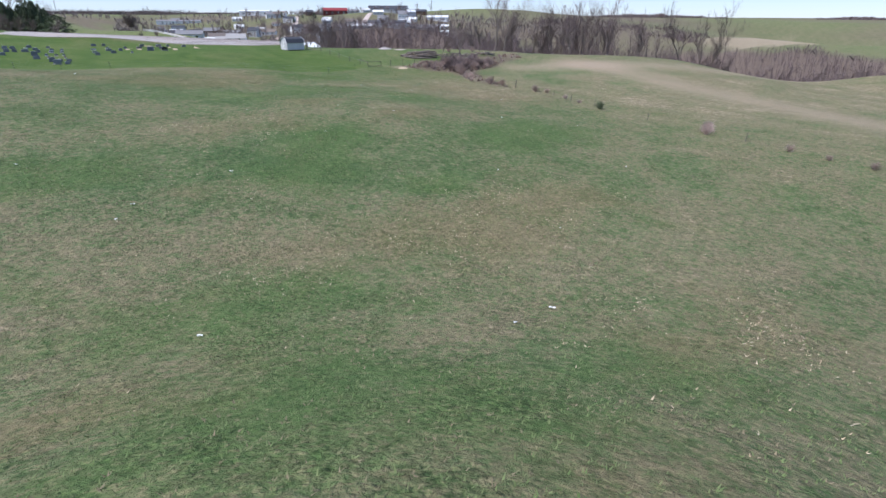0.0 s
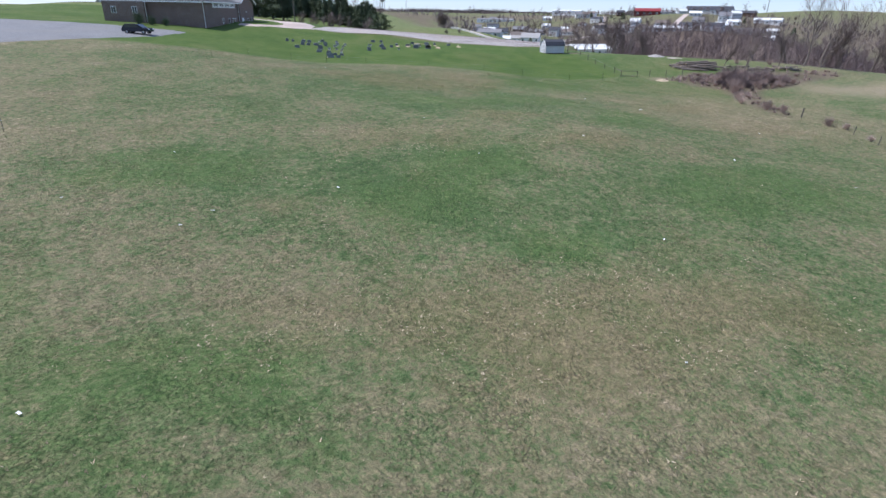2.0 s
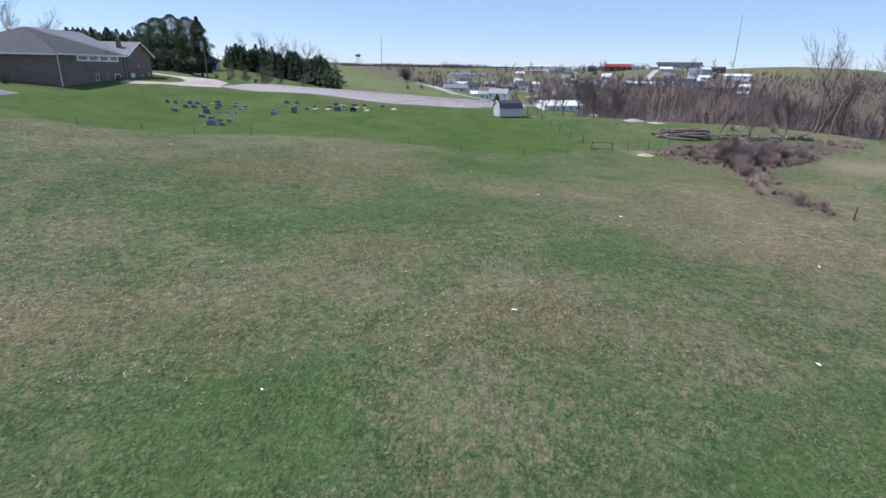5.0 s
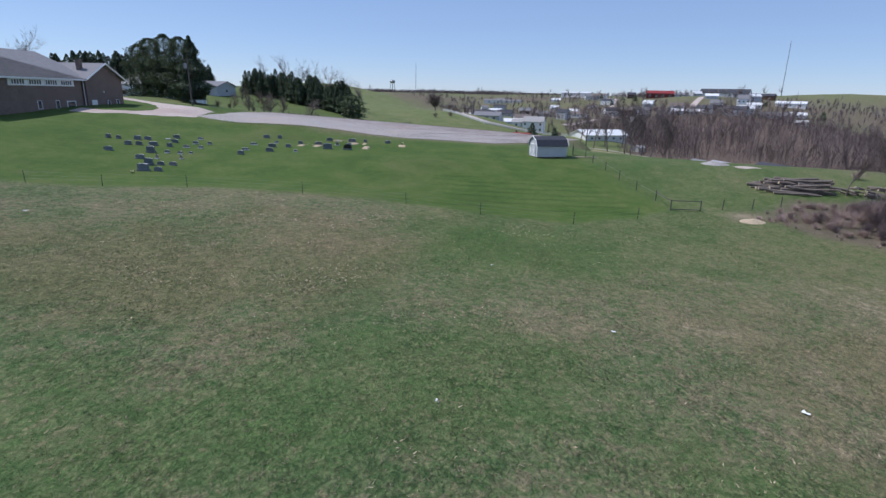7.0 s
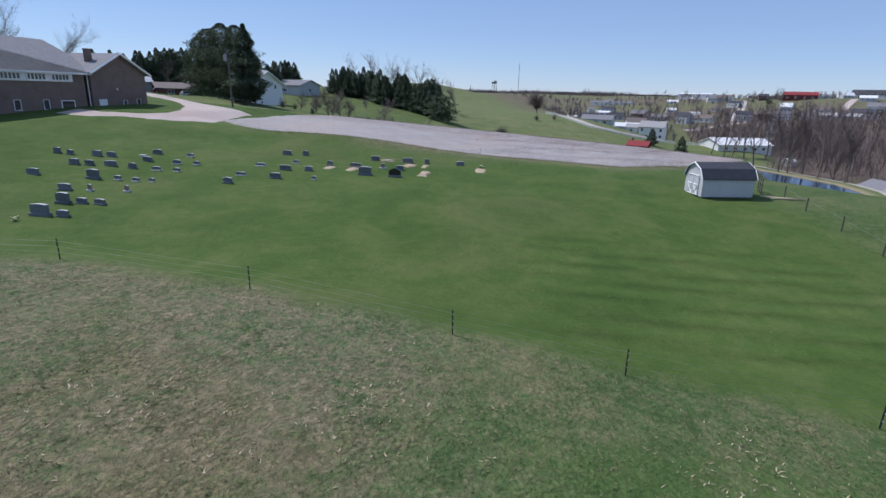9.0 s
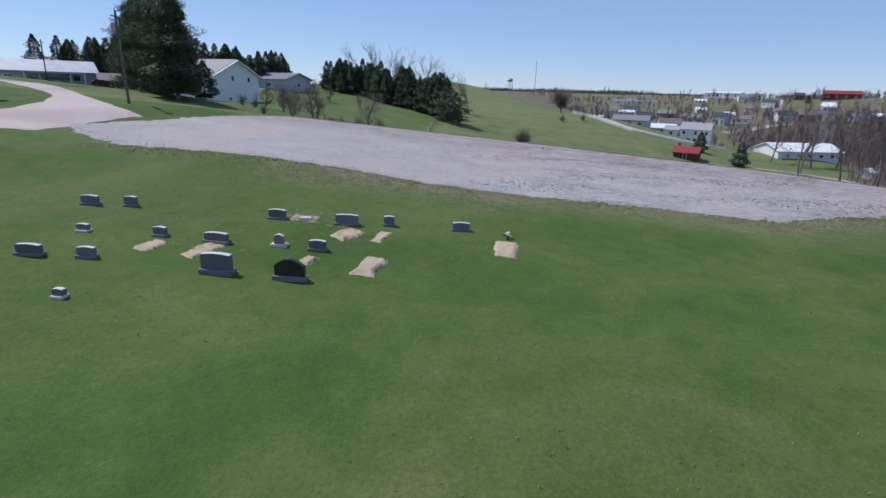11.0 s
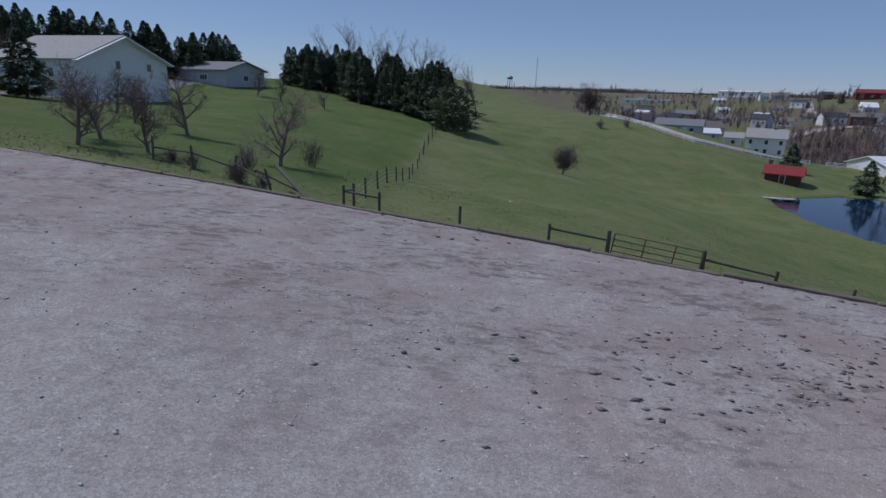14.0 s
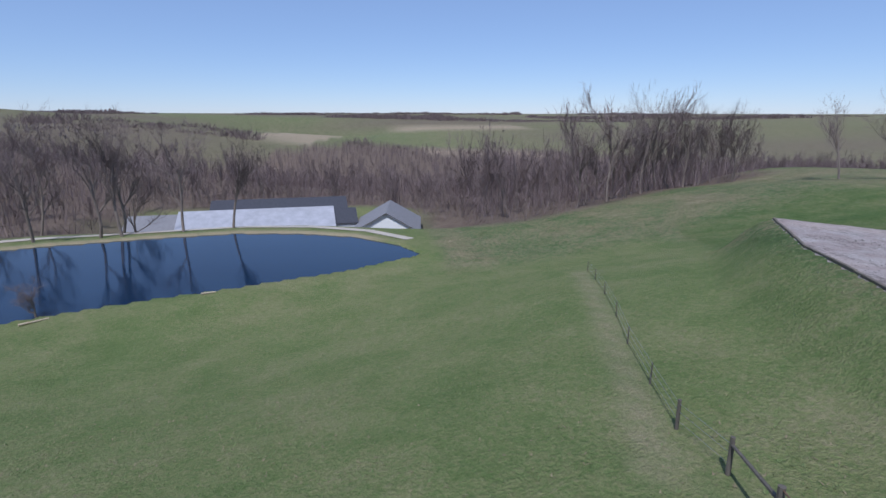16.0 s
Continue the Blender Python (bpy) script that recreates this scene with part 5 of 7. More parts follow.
def bare_tree(name, seed, height, girth, mat_limb, mat_twig, **kw):
    """Meshes for the limbs and the twigs of one bare tree."""
    limbs, tw = grow(seed, height, girth, **kw)
    top = max(q[2] for _, q, _, _ in limbs)
    k = height / top
    lv, lf = tubes(limbs)
    tv, tf = slivers(tw)
    return mesh_of(name + "_trunk", lv * k, lf, mat_limb, True), mesh_of(name + "_crown", tv * k, tf, mat_twig)


def plant(meshes, name, x, y, scale, rz, label, category="tree", group="", sink=0.1, mats=None):
    ob = thing(name, pose(x, y, ground_z(x, y) - sink, 0, 0, rz), label, category, group)
    ob.scale = (scale, scale, scale)
    for key, me in zip(("trunk", "crown"), meshes):
        part(key, me, None, ob)
    return ob


BIG = [bare_tree("tall_tree", s, 22, 0.34, BARK, TWIGS, spread=0.50, levels=4, twigs=3, twig_len=1.6, fork=0.35, upright=0.9, twig_w=0.022) for s in (3, 8, 14, 21)]
ORCHARD = [bare_tree("fruit_tree", s, 5.5, 0.16, BARK, TWIGS, spread=0.85, levels=4, twigs=3, twig_len=0.8, fork=0.15, upright=0.5, twig_w=0.007) for s in (5, 9, 17)]
for i, (x, y, h, rz) in enumerate(((104, 285, 22, 10), (125, 284, 23, 80), (115, 281, 21, 140), (88.5, 243, 21, 200), (92.5, 233, 22, 260), (94.8, 224, 20, 30), (95.5, 221, 22, 95),
                                    (100.5, 262, 21, 130), (104, 238, 20, 10), (101, 223, 22, 55), (99.8, 204, 19, 300), (112, 226, 21, 20), (107, 248, 20, 75), (98, 212, 20, 170),
                                    (54, 93.6, 6.5, 20), (55.2, 88.6, 12.5, 110), (57.5, 90.2, 11, 200), (75.2, 95.5, 17.5, 140), (67, 93.4, 9.5, 290), (-20, 306, 19, 15), (-6, 298, 17, 85), (-34, 318, 20, 155), (3, 290, 15, 215), (-26, 312, 19, 60), (-44, 324, 18, 200), (-13, 303, 18, 250), (83, 99, 15, 65), (122.6, 117.1, 21, 10), (127.6, 110.2, 22, 70), (117.7, 106.1, 20, 130), (131.6, 121.2, 22, 190), (112.7, 97.1, 16, 250), (118.7, 93.1, 17, 310), (122.7, 99.1, 19, 40), (134.7, 105.2, 22, 100), (126.7, 93.2, 18, 160), (140, 275, 22, 0), (134, 262, 20, 45), (111, 128, 22, 15), (117, 117, 25, 75), (121, 111, 24, 135), (128, 104, 25, 195), (136, 98, 24, 255), (108, 136, 20, 300))):
    plant(BIG[i % 4], "tall_tree", x, y, h / 22, rz, "tall bare broadleaved tree, leafless in spring", "tree", "bare trees about the pond")
for i, (x, y, h, rz) in enumerate(((-23.2, 179.8, 4.6, 0), (-24.8, 184.4, 5.2, 50), (-30.7, 198.3, 5, 100), (-24.5, 195.5, 6, 150), (-13.5, 186.6, 5.6, 220), (-31.5, 201.5, 5, 270),
                                    (-36, 204, 4.6, 10), (-20, 181.5, 4.5, 80), (57.2, 214, 4.5, 130), (-45, 268, 6, 33), (-38, 262, 5, 95), (-28, 258, 4.5, 200))):
    plant(ORCHARD[i % 3], "fruit_tree", x, y, h / 5.5, rz, "small bare fruit tree with a low spreading crown", "tree", "orchard trees")

def bush_mesh(seed, h, spread, n, mat, low=0.0):
    """A fuzzy mass of twigs springing from the ground, its outline uneven."""
    r = np.random.RandomState(seed)
    tw = []
    for i in range(n):
        a, e = r.uniform(0, 6.283), math.asin(r.uniform(-0.35, 1.0))
        lump = 1 + 0.18 * math.sin(3 * a + seed) + 0.14 * math.sin(5 * a + 4 * e + seed)
        k = r.rand() ** 0.7 * lump
        end = np.array([math.cos(a) * math.cos(e) * spread * 0.75 * k, math.sin(a) * math.cos(e) * spread * 0.75 * k, h * (low + (1 - low) * (0.42 + 0.56 * math.sin(e) * k))])
        root = np.array([end[0] * 0.25, end[1] * 0.25, h * low * 0.9])
        start = root + (end - root) * (r.uniform(0.0, 0.25) if i % 5 == 0 else r.uniform(0.45, 0.8)) + r.normal(0, 0.06 * h, 3) * (1, 1, 0.4)
        start[2] = max(start[2], 0.02)
        tw.append((start, end, r.uniform(0.006, 0.014) * h / 1.7))
    v, f = slivers(tw)
    return mesh_of("bush", v, f, mat)


THORN = bare_tree("thorn_tree", 23, 5.5, 0.14, BARK, TWIGS, spread=1.1, levels=4, twigs=14, twig_len=0.7, fork=0.1, upright=0.45, twig_w=0.009)
THORN = (THORN[0], bush_mesh(33, 5.6, 3.9, 950, TWIGS, 0.2))
plant(THORN, "tall_tree", 42, 336, 2.1, 140, "lone round-crowned leafless tree on the hilltop", "tree")
plant(THORN, "thorn_tree", 16.4, 238.2, 1.0, 20, "lone bushy leafless thorn tree on the hillside", "tree")


def conifer(seed, h, r, n, size, dome=False, bare=0.06):
    """Trunk and needle sprays of a fir or pine."""
    q = np.random.RandomState(seed)
    t = bare + (1 - bare) * q.rand(n) ** (0.85 if dome else 1.15)
    lump = 1 + 0.22 * np.sin(t * 23 + seed) + 0.12 * np.sin(t * 51)
    if dome:
        prof = np.sqrt(np.clip(1 - np.clip((t - 0.42) / 0.58, -0.9, 1) ** 2, 0, 1))
    else:
        prof = np.minimum(1.0, 1.18 * (1 - t) ** 0.72) * (1 - 0.25 * np.clip(0.2 - t, 0, 1) / 0.2) + 0.02
    az = q.uniform(0, 6.283, n)
    rad = r * prof * lump * (1 + 0.20 * np.sin(az * 5 + seed + t * 9)) * q.uniform(0.30, 1.0, n) ** 0.6
    c = np.stack([rad * np.cos(az), rad * np.sin(az), h * t], -1)
    out = np.stack([np.cos(az), np.sin(az), -0.25 + 0.5 * q.normal(0, 0.5, n) + (0.5 if dome else 0.0)], -1)
    out /= np.linalg.norm(out, axis=1)[:, None]
    side = np.cross(out, q.normal(0, 0.35, (n, 3)) + [0, 0, 1])
    side /= np.linalg.norm(side, axis=1)[:, None]
    s = size * q.uniform(0.6, 1.4, n)[:, None] * (0.55 + 0.45 * (1 - t))[:, None]
    a, b = c - out * s * 0.5, c + out * s
    m = c + out * s * 0.2 + np.cross(side, out) * s * 0.15
    v = np.stack([a, m - side * s * 0.42, b, m + side * s * 0.42], 1).reshape(-1, 3)
    idx = np.arange(n)[:, None] * 4
    f = np.concatenate([idx + [0, 1, 2], idx + [0, 2, 3]])
    tv, tf = tubes([(np.zeros(3), np.array([0, 0, h * 0.5]), h * 0.020 + 0.05, h * 0.013), (np.array([0, 0, h * 0.5]), np.array([0, 0, h * 0.97]), h * 0.013, 0.02)], 7)
    return mesh_of("conifer_trunk", tv, tf, BARK, True), mesh_of("conifer_crown", v, f, NEEDLES if not dome else SPRUCE_NEEDLES)


FIRS = [conifer(s, 14, 3.3, 3400, 0.56) for s in (1, 2, 3, 4)]
PINES = [conifer(s, 18, 5.0, 17000, 0.38, True, 0.03) for s in (5, 6, 7)]
SMALLFIR = conifer(9, 7.5, 2.4, 2200, 0.5)
ROUND = conifer(12, 9.0, 4.6, 2600, 0.7, True, 0.02)
TALLPINE = conifer(27, 18, 4.3, 18000, 0.40, False, 0.07)
for i, (x, y, h, rz) in enumerate(((-40.0, 180.0, 15.2, 0), (-43.6, 185.0, 14.8, 60), (-48.4, 189.8, 15.4, 130), (-53.4, 195, 15.0, 200), (-58.5, 202, 14.2, 280))):
    plant(PINES[i % 3] if i else TALLPINE, "pine_tree", x, y, h / 18, rz, "tall dense dark green pine beside the drive", "tree", "pines by the drive")
rr = random.Random(4)
for i in range(150):
    u, deep = rr.random(), rr.random()
    x, y = -5 - 44 * u + rr.uniform(-2, 2), 268 + 36 * u + 17 * deep
    plant(FIRS[i % 4], "fir_tree", x, y, rr.uniform(7.5, 13.0) / 14 * (1 - 0.16 * abs(u - 0.4)) * (0.86 + 0.2 * deep), rr.uniform(0, 360), "dark green fir in a dense grove on the hill", "tree", "firs of the grove")
for i in range(84):
    x, y = -112 + 0.6 * i + rr.uniform(-1, 1), 252 + 0.55 * i + rr.uniform(-5, 5)
    plant(FIRS[(i + 1) % 4], "fir_tree", x, y, rr.uniform(8.5, 12.5) / 14, rr.uniform(0, 360), "dark fir in the row behind the road", "tree", "firs behind the road")
for x, y, h, rz in ((-80, 170, 16, 40), (-79, 184, 14, 150), (-86, 176, 15, 260)):
    plant(BIG[rz % 4], "tall_tree", x, y, h / 22, rz, "bare broadleaved tree behind the church", "tree")
plant(ROUND, "cedar_tree", -2.5, 262, 1.0, 0, "broad round dark cedar at the edge of the grove", "tree")
for x, y, h in ((-51, 211.6, 7.6), (80.7, 258.3, 7.0), (78.5, 281, 6.5), (-66, 309, 9.5), (-90, 330, 10)):
    plant(SMALLFIR, "spruce_tree", x, y, h / 7.5, x * 7 % 360, "small dense dark green spruce", "tree")


def joined(parts, name, mats, label, category):
    """One object out of many placed copies of (vertices, faces, material index)."""
    vs, fs, ms, o = [], [], [], 0
    for v, f, m in parts:
        vs.append(v)
        fs.append(np.asarray(f) + o)
        ms.append(np.full(len(f), m, np.int32))
        o += len(v)
    v, f = np.concatenate(vs), np.concatenate(fs)
    me = bpy.data.meshes.new(name)
    me.vertices.add(len(v))
    me.vertices.foreach_set("co", v.astype(np.float32).ravel())
    k = f.shape[1]
    me.loops.add(f.size)
    me.loops.foreach_set("vertex_index", f.astype(np.int32).ravel())
    me.polygons.add(len(f))
    me.polygons.foreach_set("loop_start", (np.arange(len(f)) * k).astype(np.int32))
    for m in mats:
        me.materials.append(m)
    me.polygons.foreach_set("material_index", np.concatenate(ms))
    me.update(calc_edges=True)
    return tagged(new(name, me), label, category, kind="stuff")


def tri(faces):
    out = []
    for f in faces:
        out.append(f[:3])
        if len(f) == 4:
            out.append((f[0], f[2], f[3]))
    return np.array(out)


def build_woods():
    r = np.random.RandomState(31)
    kinds = []
    for s in range(14):
        limbs, tw = grow(50 + s, 17, 0.17, 0.34, 3, 1.15, 0.25, 7 if s < 7 else 3, 2.0, 0.024 if s < 7 else 0.05)
        top = max(q[2] for _, q, _, _ in limbs)
        lv, lf = tubes(limbs, 4 if s < 7 else 3)
        tv, tf = slivers(tw)
        kinds.append((lv * 17 / top, tri(lf), tv * 17 / top, np.array(tf)))
    pts = []
    barn = [(100, 236), (100, 160), (132, 158), (162, 190), (150, 240)]
    while len(pts) < 960:
        x, y = r.uniform(95, 460), r.uniform(-150, 430)
        d = float(edge_distance(WOODS, np.array([x]), np.array([y]))[0])
        if d > -0.5 or r.rand() > math.exp(d / 70) + 0.10 or float(edge_distance(barn, np.array([x]), np.array([y]))[0]) < 2:
            continue
        pts.append((x, y, (r.uniform(0.45, 0.82) if r.rand() < 0.72 else r.uniform(0.95, 1.22)) * (1.32 if x < 175 and 68 < y < 152 else 0.85 if y > 84 else 0.62 if x < 230 else 0.8)))
    for cx, cy, sx, sy, n in ((170, 420, 40, 40, 26), (235, 480, 25, 60, 26), (330, 560, 60, 60, 22), (250, 640, 60, 50, 22), (480, 430, 60, 60, 26), (420, 760, 90, 50, 24), (180, 900, 120, 60, 26)):
        for _ in range(n):
            pts.append((cx + r.normal(0, sx), cy + r.normal(0, sy), r.uniform(0.55, 0.95)))
    parts = []
    rank = np.argsort(np.argsort(-edge_distance(WOODS, np.array([p[0] for p in pts]), np.array([p[1] for p in pts])) + 400 * (np.array([p[1] for p in pts]) > 440)))
    zs = terrain(np.array([p[0] for p in pts]), np.array([p[1] for p in pts]))
    for i, ((x, y, k), z) in enumerate(zip(pts, zs)):
        lv, lf, tv, tf = kinds[i % 7 + (0 if rank[i] < 130 else 7)]
        a = r.uniform(0, 6.283)
        m = np.array([[math.cos(a), -math.sin(a), 0], [math.sin(a), math.cos(a), 0], [0, 0, 1]]) * k
        parts.append((lv @ m.T + [x, y, z - 0.3], lf, 0))
        parts.append((tv @ m.T + [x, y, z - 0.3], tf, 1))
    # deeper woods on the far slope: a stem and a fan of boughs each
    n = 10500
    x, y = r.uniform(120, 640, n), r.uniform(-220, 430, n)
    d = edge_distance(WOODS, x, y)
    ok = (d < -12) & (edge_distance(barn, x, y) > 4)
    x, y = x[ok], y[ok]
    z = terrain(x, y)
    k = len(x)
    h = r.uniform(9, 15.5, k) * np.where((x < 175) & (y > 68) & (y < 152), 1.3, np.where((y < 84) & (x < 260), 0.62, np.where(x > 230, 0.72, 0.9)))
    for j in range(30):
        a = r.uniform(0, 6.283, k)
        t0 = r.uniform(0.15, 0.85, k) if j else np.zeros(k)
        out = h * r.uniform(0.05, 0.30, k) if j else 0.02 * h
        w = (0.042 if j else 0.12) * r.uniform(0.7, 1.3, k)
        c, q = np.cos(a), np.sin(a)
        b0 = np.stack([x - w * q, y + w * c, z + h * t0 - 0.2], -1)
        b1 = np.stack([x + w * q, y - w * c, z + h * t0 - 0.2], -1)
        b2 = np.stack([x + out * c, y + out * q, z + np.minimum(h, h * t0 + out * r.uniform(0.5, 1.9, k)) if j else z + h], -1)
        parts.append((np.stack([b0, b1, b2], 1).reshape(-1, 3), np.arange(3 * k).reshape(-1, 3), 1))
    # saplings and undergrowth
    n = 150000
    x, y = r.uniform(95, 420, n), r.uniform(-150, 430, n)
    d = edge_distance(WOODS, x, y)
    ok = (d < 1) & (r.rand(n) < np.exp(np.minimum(d, 0) / 90)) & (edge_distance(barn, x, y) > 1)
    x, y = x[ok], y[ok]
    z = terrain(x, y)
    h = r.uniform(1.5, 8.0, len(x))
    w = 0.018 + 0.006 * h
    lean = r.normal(0, 0.36, (len(x), 2)) * h[:, None]
    foot = h * r.uniform(-0.05, 0.55, len(x))
    a = r.uniform(0, 6.283, len(x))
    p0 = np.stack([x - w * np.cos(a), y - w * np.sin(a), z + foot], -1)
    p1 = np.stack([x + w * np.cos(a), y + w * np.sin(a), z + foot], -1)
    p2 = np.stack([x + lean[:, 0], y + lean[:, 1], z + h], -1)
    parts.append((np.stack([p0, p1, p2], 1).reshape(-1, 3), np.arange(3 * len(x)).reshape(-1, 3), 1))
    joined(parts, "woods", [BARK, TWIGS], "leafless grey-brown woods filling the valley", "woods")
    # distant wooded ridges: low shaggy crowns
    parts = []
    n = 13000
    ang = r.uniform(0.0, 2.35, n)
    dist = np.where(ang > 0.95, r.uniform(640, 3600, n), r.uniform(950, 3600, n))
    x, y = dist * np.sin(ang), dist * np.cos(ang) + 100
    keep = wave(x, y, 0.006, 77) > np.where(dist < 1300, 0.36, np.where(ang > 0.95, 0.14, 0.2))
    keep &= ((x - 770) / 190) ** 2 + ((y - 246) / 75) ** 2 > 1
    x, y = x[keep], y[keep]
    z = terrain(x, y) + step(700, 2500, np.hypot(x, y)) * 5 * wave(x, y, 0.004, 8)
    k = len(x)
    for j in range(44):
        s = r.uniform(1.2, 3.6, k) * np.where(np.hypot(x, y) < 1500, 0.11, 0.6)
        tip = r.normal(0, 2.6, (2, k))
        a = r.uniform(0, 6.283, k)
        ox, oy = r.uniform(-13, 13, k), r.uniform(-13, 13, k)
        up = r.uniform(2, 10, k) * np.where(x > y, 1.0, 0.9) * np.clip(0.6 + 1.1 * wave(x, y, 0.013, 78) + 0.5 * wave(x, y, 0.04, 79), 0.12, 1.5)
        p0 = np.stack([x + ox - s * np.cos(a), y + oy - s * np.sin(a), z - 1], -1)
        p1 = np.stack([x + ox + s * np.cos(a), y + oy + s * np.sin(a), z - 1], -1)
        p2 = np.stack([x + ox + tip[0] + s * 0.3 * np.cos(a), y + oy + tip[1] + s * 0.3 * np.sin(a), z + up], -1)
        p3 = np.stack([x + ox + tip[0] - s * 0.4 * np.cos(a), y + oy + tip[1] - s * 0.4 * np.sin(a), z + up * r.uniform(0.7, 1.0, k)], -1)
        q = np.arange(4 * k).reshape(-1, 4)
        parts.append((np.stack([p0, p1, p2, p3], 1).reshape(-1, 3), np.concatenate([q[:, [0, 1, 2]], q[:, [0, 2, 3]]]), 0))
    joined(parts, "far_woods", [TWIGS], "distant leafless woods along the ridges", "woods")


build_woods()


BUSHES = [bush_mesh(s, 1.6, 1.5, 750, BRUSH) for s in (1, 2, 3)]
GREYBUSH = [bush_mesh(s, 2.1, 1.3, 480, TWIGS) for s in (4, 5)]
DARKBUSH = bush_mesh(7, 1.6, 1.0, 1500, SPRUCE_NEEDLES)


def bush(me, x, y, k, label, rz=0):
    ob = tagged(new("bush", me), label, "bush", "bushes of the hedgerow")
    ob.matrix_basis = pose(x, y, ground_z(x, y) - 0.05, 0, 0, rz) @ Matrix.Diagonal((k, k, k, 1))


rr = random.Random(12)
GREYBRUSH = [bush_mesh(s, 2.0, 1.7, 900, TWIGS) for s in (14, 15)]
planted = 0
while planted < 215:
    x, y = rr.uniform(34, 76), rr.uniform(54, 92)
    d = -float(edge_distance(THICKET, np.array([x]), np.array([y]))[0])
    if d < 0.2 or rr.random() > (1.0 if x < 60 else 0.55):
        continue
    tall = 0.28 + 0.11 * d + (0.55 if 48 < x < 60 and 78 < y < 88 else 0)
    grey = rr.random() < 0.08 + (0.25 if 44 < x < 58 and y < 84 else 0)
    bush((GREYBRUSH if grey else BUSHES)[planted % (2 if grey else 3)], x, y, min(1.5, tall) * rr.uniform(0.6, 1.2), "tangled grey-brown leafless brush" if grey else "tangled reddish-brown leafless brush", planted * 47)
    planted += 1
for i, (x, y, k) in enumerate(((38.0, 61.1, 1.25), (39.2, 59.1, 1.0), (38.6, 50.2, 1.05), (39.4, 48.2, 0.8), (37.1, 65.5, 0.9), (38.9, 68.6, 1.1), (30.8, 15.3, 1.0), (32.9, 16.1, 1.1), (34.7, 16.9, 0.9), (30.5, 5.3, 0.8), (30.1, 1.1, 0.55), (30.0, -3.2, 0.7), (43.9, 76.1, 1.9), (45.4, 78.1, 1.7), (42.5, 74.1, 1.5), (62.7, 100.7, 1.0), (68.7, 97.8, 1.2), (37.1, 42.5, 0.6), (35.6, 38.5, 0.5))):
    bush(BUSHES[i % 3], x, y, k, "rounded reddish-brown leafless shrub", i * 31)
bush(DARKBUSH, 33.6, 33.3, 1.0, "small dark evergreen shrub in the hedgerow")
for i, (x, y, k) in enumerate(((-12.2, 190, 1.3), (-13, 177.4, 0.7), (-12.4, 176.8, 0.7), (-15.8, 178.6, 0.7), (-17.4, 179.4, 0.6), (-11, 176.2, 0.6), (-40, 203, 1.2), (-36, 199, 1.0), (-26, 176, 0.8), (36, 296, 1.6), (44, 300, 1.6), (-14, 182, 1.0))):
    bush(GREYBUSH[i % 2], x, y, k, "grey leafless shrub in the orchard grass", i * 53)

# ---- field edge: log piles, dark stake, soil heap ----
CUTWOOD = plain("cut_wood", (0.50, 0.41, 0.29), 0.8, vary=0.2, fine=30)


def log(x, y, z, L, r, rz, tilt=0.0, name="log"):
    ob = thing(name, pose(x, y, z, 0, tilt, rz), "felled grey-brown log in a timber pile", "log", "logs of the timber pile")
    bm = bmesh.new()
    rod(bm, (-L / 2, 0, 0), (L / 2, 0, 0), r, r * 0.8, 9)
    part("stem", bm, BARK, ob)
    for s, q in ((-1, r), (1, r * 0.8)):
        bm = bmesh.new()
        rod(bm, (s * (L / 2 + 0.004), 0, 0), (s * (L / 2 + 0.012), 0, 0), q * 0.93, q * 0.92, 9)
        part("cut_end", bm, CUTWOOD, ob)


rr = random.Random(3)
for lay, n in enumerate((20, 16, 11, 6)):
    for i in range(n):
        u = (i + 0.5) / n
        x, y = 48.9 + 0.5 * lay + rr.uniform(-1.6, 1.6), 94.2 + 0.35 * lay + (4.2 - 0.9 * lay) * u
        log(x, y, ground_z(x, y) + 0.16 + lay * 0.36, rr.uniform(3.2, 7.0), rr.uniform(0.09, 0.19), rr.uniform(-42, -2), rr.uniform(-7, 7))
for i in range(64):
    u = rr.random()
    x, y = 54.5 + 16 * u + rr.uniform(-0.8, 0.8), 93.6 - 2.6 * u + rr.uniform(-0.9, 0.9)
    log(x, y, ground_z(x, y) + 0.14 + 0.24 * (i % 4) * (1 - 0.5 * u), rr.uniform(0.7, 2.4), rr.uniform(0.10, 0.2), rr.uniform(-80, 80), rr.uniform(-10, 10))
wood_post(39.3, 55.7, 1.3, 0.12, (0, 4), "fence_post", "short dark weathered fence post")
for x, y in ((36.0, 40.5), (37.7, 45.5), (39.7, 62.6), (34.5, 34.9), (32.4, 24.5), (31.2, 10.5)):
    wood_post(x, y, 1.1, 0.06, (3, 2))

